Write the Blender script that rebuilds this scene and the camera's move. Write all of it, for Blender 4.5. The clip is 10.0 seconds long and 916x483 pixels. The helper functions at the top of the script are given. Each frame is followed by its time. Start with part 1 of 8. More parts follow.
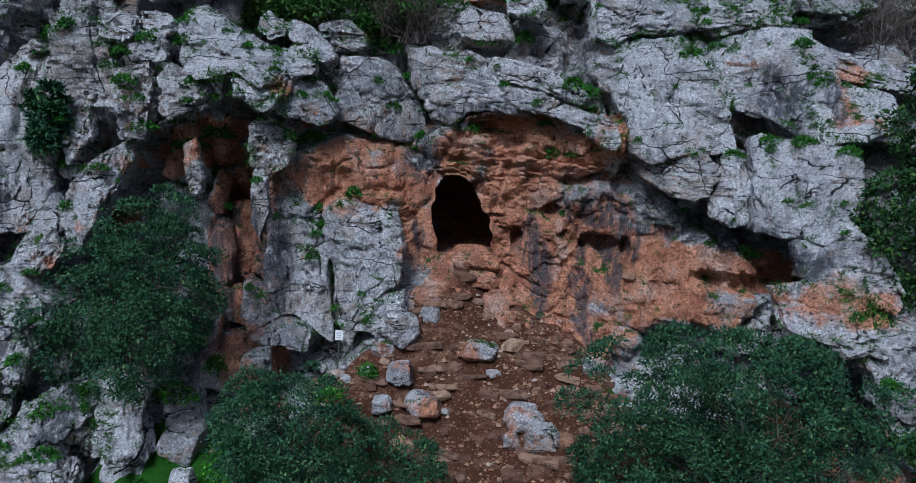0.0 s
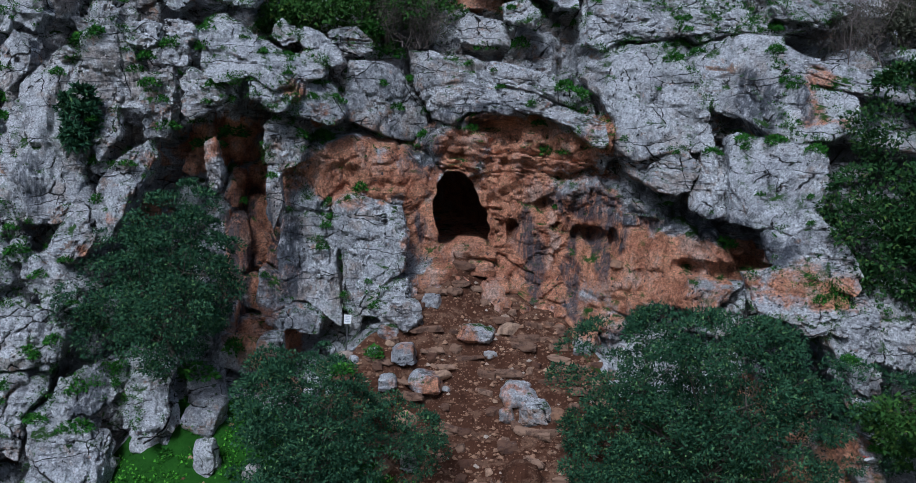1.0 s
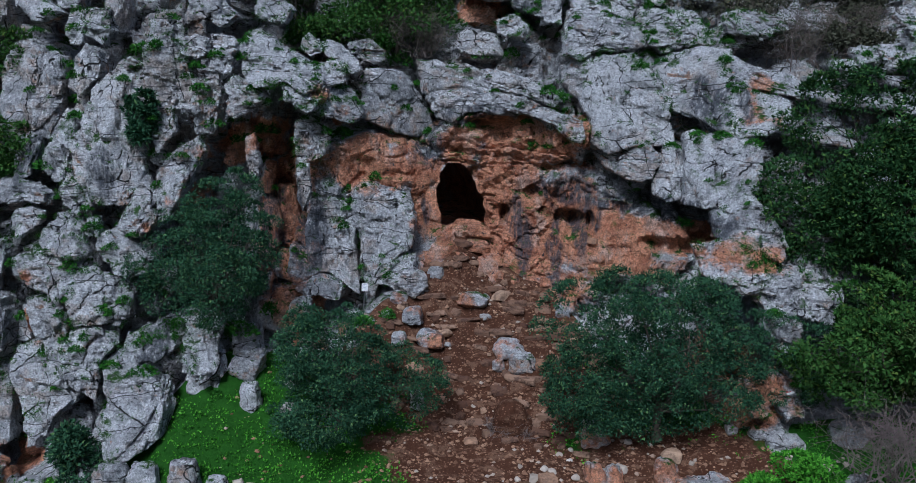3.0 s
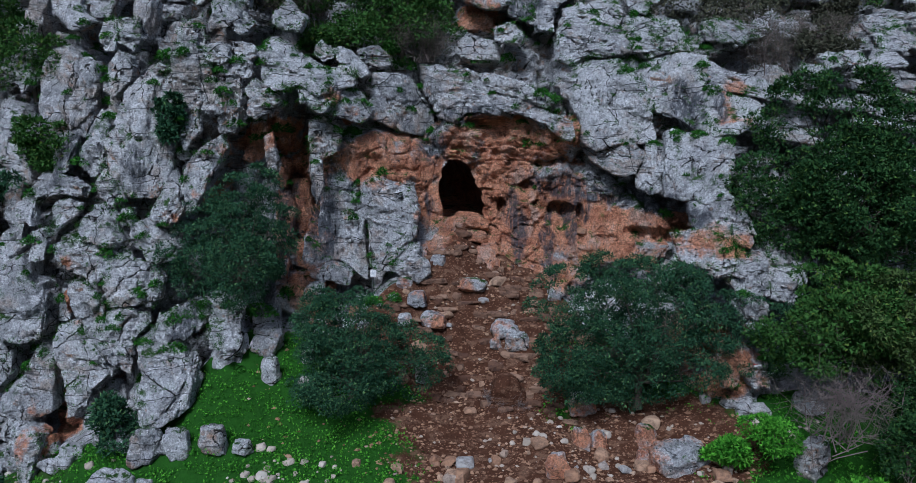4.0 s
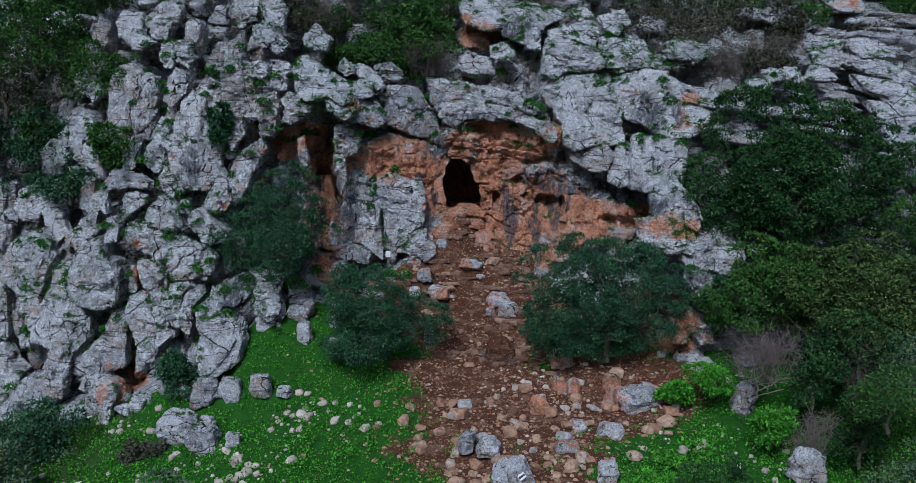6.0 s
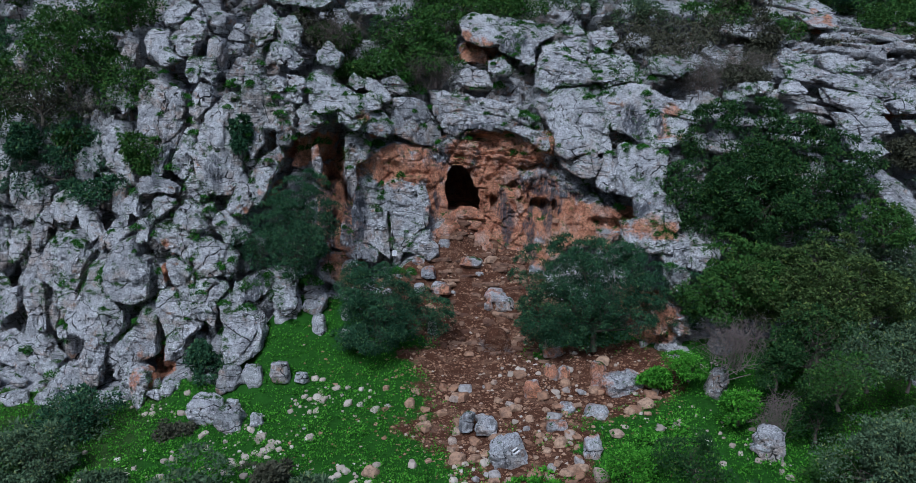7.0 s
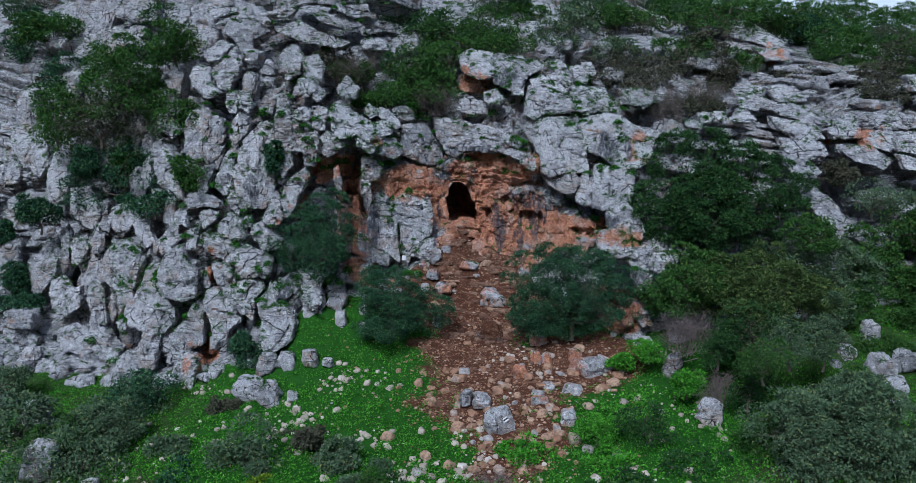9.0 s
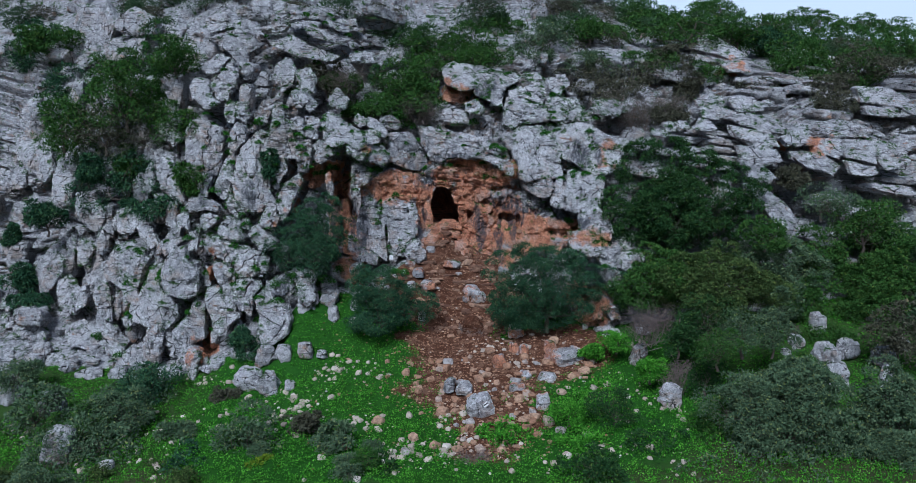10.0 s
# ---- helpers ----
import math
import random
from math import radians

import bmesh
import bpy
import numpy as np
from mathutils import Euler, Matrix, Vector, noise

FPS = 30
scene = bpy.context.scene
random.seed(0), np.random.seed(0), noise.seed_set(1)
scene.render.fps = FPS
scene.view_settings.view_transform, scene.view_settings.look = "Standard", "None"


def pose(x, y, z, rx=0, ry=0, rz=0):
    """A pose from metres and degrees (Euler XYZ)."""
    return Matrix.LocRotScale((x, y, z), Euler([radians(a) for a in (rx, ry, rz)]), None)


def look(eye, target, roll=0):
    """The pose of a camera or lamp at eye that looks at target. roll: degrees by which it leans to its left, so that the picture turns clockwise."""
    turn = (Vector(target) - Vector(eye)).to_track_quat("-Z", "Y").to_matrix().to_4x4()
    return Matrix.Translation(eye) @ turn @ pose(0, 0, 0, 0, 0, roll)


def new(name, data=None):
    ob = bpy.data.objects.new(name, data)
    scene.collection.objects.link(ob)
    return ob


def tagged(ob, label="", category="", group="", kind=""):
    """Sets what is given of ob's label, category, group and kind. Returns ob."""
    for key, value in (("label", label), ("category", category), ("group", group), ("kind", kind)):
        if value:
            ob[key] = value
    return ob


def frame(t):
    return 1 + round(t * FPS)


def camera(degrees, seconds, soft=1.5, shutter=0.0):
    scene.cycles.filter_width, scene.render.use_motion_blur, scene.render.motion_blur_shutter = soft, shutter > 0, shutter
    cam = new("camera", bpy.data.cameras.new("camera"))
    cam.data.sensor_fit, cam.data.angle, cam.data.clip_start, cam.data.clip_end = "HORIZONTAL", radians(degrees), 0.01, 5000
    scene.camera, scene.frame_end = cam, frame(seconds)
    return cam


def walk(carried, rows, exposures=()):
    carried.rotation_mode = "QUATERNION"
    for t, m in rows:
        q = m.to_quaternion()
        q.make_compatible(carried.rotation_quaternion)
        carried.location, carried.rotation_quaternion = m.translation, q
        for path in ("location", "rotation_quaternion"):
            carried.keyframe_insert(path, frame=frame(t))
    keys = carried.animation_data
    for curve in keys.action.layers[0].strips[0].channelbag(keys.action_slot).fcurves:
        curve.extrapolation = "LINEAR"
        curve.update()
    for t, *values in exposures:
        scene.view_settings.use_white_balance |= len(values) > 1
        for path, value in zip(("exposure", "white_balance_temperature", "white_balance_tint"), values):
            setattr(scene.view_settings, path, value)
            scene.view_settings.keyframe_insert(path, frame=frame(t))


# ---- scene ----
cam = camera(58.7, 10.0, 0.5)
METRES, EYE, TILT, LEAN, TURN = 32.0, 12.0, -9.0, 0.0, 0.0
ROWS = [
    (0.0, 0.0, 0.0, 0.0, 0.0, 0.0, -0.0),
    (0.5, -0.0002, -0.0295, -0.004, -0.01, -0.03, 0.01),
    (1.0, -0.0006, -0.0619, -0.0084, -0.06, -0.06, 0.0),
    (1.5, -0.0002, -0.0969, -0.0143, -0.02, -0.03, -0.01),
    (2.0, -0.0001, -0.1345, -0.0194, -0.03, -0.08, 0.0),
    (2.5, 0.0004, -0.1742, -0.0255, -0.0, -0.08, -0.01),
    (4.0, -0.0012, -0.3076, -0.0448, -0.04, -0.12, 0.02),
    (4.5, -0.0015, -0.3562, -0.0507, -0.04, -0.11, 0.02),
    (5.0, -0.002, -0.4072, -0.0569, -0.03, -0.11, 0.03),
    (5.5, -0.0023, -0.4601, -0.0627, -0.02, -0.13, 0.03),
    (7.0, -0.0039, -0.6295, -0.0654, -0.01, -0.15, 0.03),
    (7.5, -0.0049, -0.6888, -0.0619, -0.0, -0.14, 0.02),
    (8.0, -0.006, -0.7489, -0.0582, 0.01, -0.12, 0.02),
    (8.5, -0.0071, -0.8099, -0.0551, -0.02, -0.12, 0.03),
    (9.0, -0.0079, -0.8712, -0.0528, -0.15, -0.12, 0.05),
    (9.5, -0.0088, -0.9329, -0.0519, -0.61, -0.11, 0.12),
    (10.0, -0.0116, -0.9951, -0.0515, -1.41, -0.12, 0.24),
]
walk(cam, [(t, pose(0, 0, EYE, TILT, LEAN, TURN) @ pose(METRES * x, METRES * y, METRES * z, 90 + pitch, roll, yaw)) for t, x, y, z, yaw, pitch, roll in ROWS], [(0.0, 0.1, 5250, 10.0), (5.0, 0.04, 5250, 10.0), (10.0, 0.2, 5250, 10.0)])

# ---- light ----
world = bpy.data.worlds.new("overcast_sky")
scene.world = world
world.use_nodes = True
wn = world.node_tree
sky = wn.nodes.new("ShaderNodeTexSky")
sky.sky_type = "NISHITA"
sky.sun_disc = False
sky.sun_elevation, sky.sun_rotation = radians(47), radians(197)
sky.air_density, sky.dust_density = 1.0, 3.0
wn.nodes["Background"].inputs["Strength"].default_value = 0.057
wn.links.new(sky.outputs[0], wn.nodes["Background"].inputs["Color"])
sun = new("sun", bpy.data.lights.new("sun", "SUN"))
sun.data.energy, sun.data.angle, sun.data.color = 2.6, radians(20), (1.0, 0.97, 0.93)
sun.matrix_world = look((-6, -20, 22.4), (0, 0, 0))


def sky_backdrop():
    """A pale overcast sky far behind the crest, as a bent wall."""
    m = bpy.data.materials.new("pale_sky")
    m.use_nodes = True
    tree = m.node_tree
    tree.nodes.clear()
    glow, out = tree.nodes.new("ShaderNodeEmission"), tree.nodes.new("ShaderNodeOutputMaterial")
    glow.inputs["Color"].default_value = (0.62, 0.68, 0.72, 1)
    tree.links.new(glow.outputs[0], out.inputs["Surface"])
    me = bpy.data.meshes.new("backdrop")
    ring = [(900 * math.sin(a), 900 * math.cos(a)) for a in np.linspace(-1.1, 1.1, 25)]
    me.from_pydata([(x, y, z) for z in (-60, 420) for x, y in ring], [], [(k, k + 1, k + 26, k + 25) for k in range(24)])
    me.materials.append(m)
    tagged(new("backdrop", me), "pale blue-grey overcast sky beyond the hill", "sky", kind="structure")


sky_backdrop()


# ---- noise on arrays of places ----
def rnd(i, j, k, s=0):
    """A number from 0 to 1 for each whole place."""
    h = (i.astype(np.int64) * 374761393 + j.astype(np.int64) * 668265263 + k.astype(np.int64) * 2147483647 + s * 974711) & 0xFFFFFFFF
    h = ((h ^ (h >> 13)) * 1274126177) & 0xFFFFFFFF
    h = ((h ^ (h >> 16)) * 2246822519) & 0xFFFFFFFF
    return ((h ^ (h >> 15)) & 0xFFFFFF) / 0xFFFFFF


def vnoise(p, s=0):
    """Smooth noise from -1 to 1."""
    f = np.floor(p)
    u = p - f
    u = u * u * u * (u * (u * 6 - 15) + 10)
    f = f.astype(np.int64)
    out = 0
    for a in (0, 1):
        for b in (0, 1):
            for c in (0, 1):
                w = (u[:, 0] if a else 1 - u[:, 0]) * (u[:, 1] if b else 1 - u[:, 1]) * (u[:, 2] if c else 1 - u[:, 2])
                out = out + w * rnd(f[:, 0] + a, f[:, 1] + b, f[:, 2] + c, s)
    return out * 2 - 1


def fbm(p, octaves=4, s=0, rough=0.5):
    out, amp = 0, 1.0
    for o in range(octaves):
        out = out + amp * vnoise(p * 2.03 ** o + 17.3 * o, s + o)
        amp *= rough
    return out


def cells(p, s=0):
    """Distances to the nearest and second nearest cell, and the nearest cell's own number."""
    f = np.floor(p).astype(np.int64)
    d1 = np.full(len(p), 9.0)
    d2 = np.full(len(p), 9.0)
    own = np.zeros(len(p))
    for a in (-1, 0, 1):
        for b in (-1, 0, 1):
            for c in (-1, 0, 1):
                i, j, k = f[:, 0] + a, f[:, 1] + b, f[:, 2] + c
                q = np.stack([i + rnd(i, j, k, s), j + rnd(i, j, k, s + 1), k + rnd(i, j, k, s + 2)], 1)
                d = np.linalg.norm(q - p, axis=1)
                near = d < d1
                d2 = np.where(near, d1, np.minimum(d2, d))
                own = np.where(near, rnd(i, j, k, s + 3), own)
                d1 = np.where(near, d, d1)
    return d1, d2, own


def smooth(a, b, x):
    u = np.clip((x - a) / (b - a), 0, 1)
    return u * u * (3 - 2 * u)


def part(name, mesh, material, parent=None, label=""):
    """Links a mesh as one object, under a thing where one is given."""
    ob = new(name, mesh)
    if material and not mesh.materials:
        mesh.materials.append(material)
    if parent:
        ob.parent = parent
    return tagged(ob, label)


def mesh_of(name, verts, faces, shade=True, sharp=0):
    me = bpy.data.meshes.new(name)
    me.from_pydata(np.asarray(verts).tolist(), [], np.asarray(faces).tolist() if not isinstance(faces, list) else faces)
    if shade:
        me.polygons.foreach_set("use_smooth", np.ones(len(me.polygons), dtype=bool))
    me.update()
    if shade and sharp:
        me.set_sharp_from_angle(angle=radians(sharp))
    return me


def give(me, name, values):
    at = me.attributes.new(name, "FLOAT", "POINT")
    at.data.foreach_set("value", np.asarray(values, dtype=np.float32))


# ---- materials ----
def material(name, rough=0.9, spec=0.2):
    m = bpy.data.materials.new(name)
    m.use_nodes = True
    b = m.node_tree.nodes["Principled BSDF"]
    b.inputs["Roughness"].default_value = rough
    b.inputs["Specular IOR Level"].default_value = spec
    return m, m.node_tree, b


class Net:
    """Short ways to set nodes."""

    def __init__(self, tree):
        self.t = tree
        self.co = tree.nodes.new("ShaderNodeNewGeometry")

    def put(self, socket, v):
        if isinstance(v, bpy.types.NodeSocket):
            self.t.links.new(v, socket)
        elif isinstance(v, tuple) and len(v) == 3 and socket.type == "RGBA":
            socket.default_value = (*v, 1)
        else:
            socket.default_value = v

    def noise(self, scale, detail=4, rough=0.55, stretch=None, where=None):
        n = self.t.nodes.new("ShaderNodeTexNoise")
        n.inputs["Scale"].default_value, n.inputs["Detail"].default_value, n.inputs["Roughness"].default_value = scale, detail, rough
        src = where or self.co.outputs["Position"]
        if stretch:
            mp = self.t.nodes.new("ShaderNodeMapping")
            mp.inputs["Scale"].default_value = stretch
            self.t.links.new(src, mp.inputs["Vector"])
            src = mp.outputs[0]
        self.t.links.new(src, n.inputs["Vector"])
        return n.outputs["Fac"]

    def voronoi(self, scale, feature="F1", out="Distance", stretch=None):
        n = self.t.nodes.new("ShaderNodeTexVoronoi")
        n.feature = feature
        n.inputs["Scale"].default_value = scale
        src = self.co.outputs["Position"]
        if stretch:
            mp = self.t.nodes.new("ShaderNodeMapping")
            mp.inputs["Scale"].default_value = stretch
            self.t.links.new(src, mp.inputs["Vector"])
            src = mp.outputs[0]
        self.t.links.new(src, n.inputs["Vector"])
        return n.outputs[out]

    def fissure(self, scale, bend, stretch, tilt):
        """Distance to a net of crooked cracks."""
        nz = self.t.nodes.new("ShaderNodeTexNoise")
        nz.inputs["Scale"].default_value, nz.inputs["Detail"].default_value = 0.9, 6
        self.t.links.new(self.co.outputs["Position"], nz.inputs["Vector"])
        k = self.t.nodes.new("ShaderNodeVectorMath")
        k.operation = "MULTIPLY_ADD"
        self.t.links.new(nz.outputs["Color"], k.inputs[0])
        k.inputs[1].default_value = (bend * 2, bend * 2, bend * 1.2)
        self.t.links.new(self.co.outputs["Position"], k.inputs[2])
        mp = self.t.nodes.new("ShaderNodeMapping")
        mp.inputs["Scale"].default_value = stretch
        mp.inputs["Rotation"].default_value = (0, tilt, 0)
        self.t.links.new(k.outputs[0], mp.inputs["Vector"])
        v = self.t.nodes.new("ShaderNodeTexVoronoi")
        v.feature = "DISTANCE_TO_EDGE"
        v.inputs["Scale"].default_value = scale
        self.t.links.new(mp.outputs[0], v.inputs["Vector"])
        return v.outputs["Distance"]

    def math(self, op, a, b=0.0, clamp=False):
        n = self.t.nodes.new("ShaderNodeMath")
        n.operation, n.use_clamp = op, clamp
        self.put(n.inputs[0], a)
        self.put(n.inputs[1], b)
        return n.outputs[0]

    def ramp(self, v, lo, hi, a=0.0, b=1.0):
        n = self.t.nodes.new("ShaderNodeMapRange")
        n.interpolation_type = "SMOOTHSTEP"
        self.put(n.inputs["Value"], v)
        for k, x in zip(("From Min", "From Max", "To Min", "To Max"), (lo, hi, a, b)):
            n.inputs[k].default_value = x
        return n.outputs[0]

    def mix(self, f, a, b, blend="MIX"):
        n = self.t.nodes.new("ShaderNodeMix")
        n.data_type, n.blend_type = "RGBA", blend
        self.put(n.inputs["Factor"], f)
        self.put(n.inputs[6], a)
        self.put(n.inputs[7], b)
        return n.outputs[2]

    def attr(self, name):
        n = self.t.nodes.new("ShaderNodeAttribute")
        n.attribute_name = name
        return n.outputs["Fac"]

    def bump(self, height, strength, distance, normal=None):
        n = self.t.nodes.new("ShaderNodeBump")
        n.inputs["Strength"].default_value, n.inputs["Distance"].default_value = strength, distance
        self.put(n.inputs["Height"], height)
        if normal:
            self.put(n.inputs["Normal"], normal)
        return n.outputs[0]

    def up(self):
        n = self.t.nodes.new("ShaderNodeSeparateXYZ")
        self.t.links.new(self.co.outputs["Normal"], n.inputs[0])
        return n.outputs["Z"]


def rock_material(name, pale, mid, dark):
    """Weathered limestone: grey with pale lichen, dark water stains, rust-coloured walls and moss on ledges."""
    m, tree, b = material(name, 0.92, 0.15)
    n = Net(tree)
    big = n.noise(0.42, 6, 0.62)
    col = n.mix(n.ramp(n.math("ADD", big, n.math("MULTIPLY", n.math("SUBTRACT", n.attr("tone"), 0.5), 0.42)), 0.36, 0.64), mid, pale)
    warm = n.math("MULTIPLY", n.ramp(n.noise(0.6, 5, 0.6), 0.48, 0.6, 0.0, 0.65), n.ramp(n.up(), 0.2, 0.6, 1.0, 0.2))
    col = n.mix(warm, col, (0.6, 0.48, 0.4))
    tan = n.math("MULTIPLY", n.ramp(n.noise(0.9, 7, 0.7), 0.55, 0.64, 0.0, 0.8), n.ramp(n.up(), 0.0, 0.45, 1.0, 0.0))
    col = n.mix(tan, col, (0.62, 0.34, 0.2))
    lich = n.ramp(n.noise(1.9, 7, 0.7), 0.47, 0.56)
    col = n.mix(n.math("MULTIPLY", lich, n.ramp(n.up(), -0.1, 0.55, 0.1, 0.85)), col, (0.84, 0.845, 0.865))
    col = n.mix(n.ramp(n.noise(1.5, 7, 0.72), 0.53, 0.63, 0.0, 0.72), col, dark)
    # dark specks: shade of tiny hollows put into the colour
    col = n.mix(n.ramp(n.noise(6.0, 5, 0.7), 0.35, 0.43, 0.62, 0.0), col, (0.15, 0.15, 0.16))
    col = n.mix(n.ramp(n.noise(5.0, 4, 0.66, stretch=(1, 1, 0.7)), 0.56, 0.64, 0.0, 0.6), col, (0.88, 0.885, 0.9))
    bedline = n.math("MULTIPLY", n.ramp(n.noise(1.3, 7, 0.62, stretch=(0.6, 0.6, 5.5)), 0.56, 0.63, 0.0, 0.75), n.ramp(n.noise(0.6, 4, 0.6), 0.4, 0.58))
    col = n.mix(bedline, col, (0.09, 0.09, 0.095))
    streak = n.ramp(n.noise(1.3, 5, 0.62, stretch=(1.4, 1.4, 0.12)), 0.53, 0.68)
    col = n.mix(n.math("MULTIPLY", streak, n.ramp(n.up(), -0.1, 0.4, 0.8, 0.0)), col, (0.1, 0.105, 0.12))
    rust = n.mix(n.ramp(n.noise(1.5, 8, 0.72), 0.32, 0.6), (0.46, 0.16, 0.08), (0.88, 0.42, 0.245))
    rust = n.mix(n.ramp(n.noise(0.8, 7, 0.7, stretch=(1.2, 1.2, 0.7)), 0.5, 0.66, 0.0, 0.8), rust, (0.78, 0.55, 0.44))
    rust = n.mix(n.ramp(n.noise(2.0, 7, 0.72, stretch=(0.5, 0.5, 2.6)), 0.56, 0.66, 0.0, 0.55), rust, (0.16, 0.07, 0.045))
    rust = n.mix(n.ramp(n.noise(8.0, 4, 0.7), 0.34, 0.44, 0.5, 0.0), rust, (0.2, 0.09, 0.05))
    patchy = n.math("MULTIPLY", n.math("SUBTRACT", n.noise(0.8, 8, 0.72), 0.5), 1.9)
    edge = n.math("ADD", n.attr("ochre"), patchy)
    col = n.mix(n.ramp(edge, 0.4, 0.72, 0.0, 0.96), col, rust)
    run = n.ramp(n.noise(2.2, 7, 0.7, stretch=(1.7, 1.7, 0.16)), 0.34, 0.56)
    stain = n.math("MULTIPLY", n.ramp(n.math("ADD", n.attr("stain"), n.math("MULTIPLY", n.math("SUBTRACT", n.noise(2.0, 7, 0.72), 0.5), 0.9)), 0.2, 0.75), run)
    col = n.mix(n.math("MULTIPLY", stain, 0.88), col, (0.085, 0.095, 0.118))
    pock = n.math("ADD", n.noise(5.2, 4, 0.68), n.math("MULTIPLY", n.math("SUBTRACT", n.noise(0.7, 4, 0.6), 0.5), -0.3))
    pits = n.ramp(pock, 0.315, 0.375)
    # shade inside the pits painted dark, as the bump casts none
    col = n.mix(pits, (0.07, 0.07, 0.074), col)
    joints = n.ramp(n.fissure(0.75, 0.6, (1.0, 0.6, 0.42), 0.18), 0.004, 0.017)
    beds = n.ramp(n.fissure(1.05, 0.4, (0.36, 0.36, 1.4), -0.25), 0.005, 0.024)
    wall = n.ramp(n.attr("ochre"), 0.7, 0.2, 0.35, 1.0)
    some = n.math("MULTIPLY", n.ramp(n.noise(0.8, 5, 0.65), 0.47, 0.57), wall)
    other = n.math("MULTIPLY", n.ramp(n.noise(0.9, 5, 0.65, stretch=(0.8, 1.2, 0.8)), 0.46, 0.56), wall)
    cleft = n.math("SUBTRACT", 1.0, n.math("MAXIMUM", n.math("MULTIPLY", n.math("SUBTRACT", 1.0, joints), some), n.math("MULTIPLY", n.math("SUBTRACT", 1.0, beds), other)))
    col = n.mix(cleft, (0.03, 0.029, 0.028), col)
    grain = n.mix(n.ramp(n.noise(15.0, 5, 0.72), 0.34, 0.66), (0.62, 0.62, 0.62), (1.2, 1.2, 1.2))
    col = n.mix(1.0, col, grain, "MULTIPLY")
    moss = n.math("MULTIPLY", n.ramp(n.noise(1.1, 8, 0.78), 0.52, 0.6), n.ramp(n.up(), 0.3, 0.7))
    col = n.mix(moss, col, (0.04, 0.105, 0.016))
    tree.links.new(col, b.inputs["Base Color"])
    plates = n.math("MULTIPLY", n.voronoi(2.6, "F1", "Color", (1.0, 1.0, 2.6)), 0.6)
    chips = n.math("MULTIPLY", n.voronoi(7.5, "F1", "Color", (1.0, 1.0, 1.8)), 0.28)
    rills = n.math("MULTIPLY", n.noise(3.4, 4, 0.6, stretch=(1.5, 1.5, 0.22)), 0.8)
    h = n.math("ADD", n.math("MULTIPLY", n.noise(2.6, 6, 0.68), 1.6), n.math("ADD", n.math("ADD", plates, chips), rills))
    h = n.math("ADD", h, n.math("ADD", n.math("MULTIPLY", pits, 0.5), n.math("MULTIPLY", cleft, 1.1)))
    nn = n.bump(h, 1.0, 0.42)
    nn = n.bump(n.noise(8.0, 5, 0.7), 1.0, 0.14, nn)
    tree.links.new(nn, b.inputs["Normal"])
    return m


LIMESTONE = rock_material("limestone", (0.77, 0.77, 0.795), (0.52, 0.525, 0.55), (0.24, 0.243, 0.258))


def ground_material():
    """Red-brown earth with small stones, and green herbs where nobody walks."""
    m, tree, b = material("earth_and_herbs", 0.95, 0.1)
    n = Net(tree)
    soil = n.mix(n.noise(1.1, 6, 0.7), (0.04, 0.016, 0.009), (0.105, 0.047, 0.027))
    slabs = n.ramp(n.noise(1.7, 7, 0.72, stretch=(0.7, 1.6, 1.6)), 0.5, 0.6, 0.0, 0.85)
    soil = n.mix(slabs, soil, n.mix(n.noise(4.0, 6, 0.7), (0.08, 0.042, 0.028), (0.25, 0.145, 0.092)))
    grit = n.ramp(n.voronoi(9.0), 0.16, 0.3)
    soil = n.mix(grit, (0.22, 0.125, 0.08), soil)
    soil = n.mix(n.ramp(n.noise(13.0, 5, 0.75), 0.36, 0.46, 0.7, 0.0), soil, (0.03, 0.014, 0.01))
    green = n.mix(n.noise(2.4, 6, 0.75), (0.01, 0.042, 0.005), (0.032, 0.12, 0.012))
    dry = n.mix(n.noise(1.4, 5, 0.7), (0.06, 0.06, 0.03), (0.03, 0.05, 0.015))
    green = n.mix(n.ramp(n.attr("dry"), 0.3, 0.7), green, dry)
    g = n.math("ADD", n.attr("herbs"), n.math("MULTIPLY", n.math("SUBTRACT", n.noise(1.8, 6, 0.75), 0.5), 1.2))
    tree.links.new(n.mix(n.ramp(g, 0.4, 0.6), soil, green), b.inputs["Base Color"])
    nn = n.bump(n.noise(3.0, 8, 0.75), 0.8, 0.12)
    nn = n.bump(n.noise(22, 4, 0.8), 0.6, 0.03, nn)
    tree.links.new(nn, b.inputs["Normal"])
    return m


EARTH = ground_material()


def leaf_material(name, deep, light, tip, rough=0.6):
    m, tree, b = material(name, max(rough, 0.7), 0.05)
    n = Net(tree)
    isl = n.co.outputs["Random Per Island"]
    col = n.mix(isl, deep, light)
    col = n.mix(n.ramp(isl, 0.86, 0.99), col, tip)
    col = n.mix(n.ramp(n.noise(0.9, 3, 0.6), 0.4, 0.7, 0.0, 0.45), col, deep)
    tree.links.new(col, b.inputs["Base Color"])
    return m


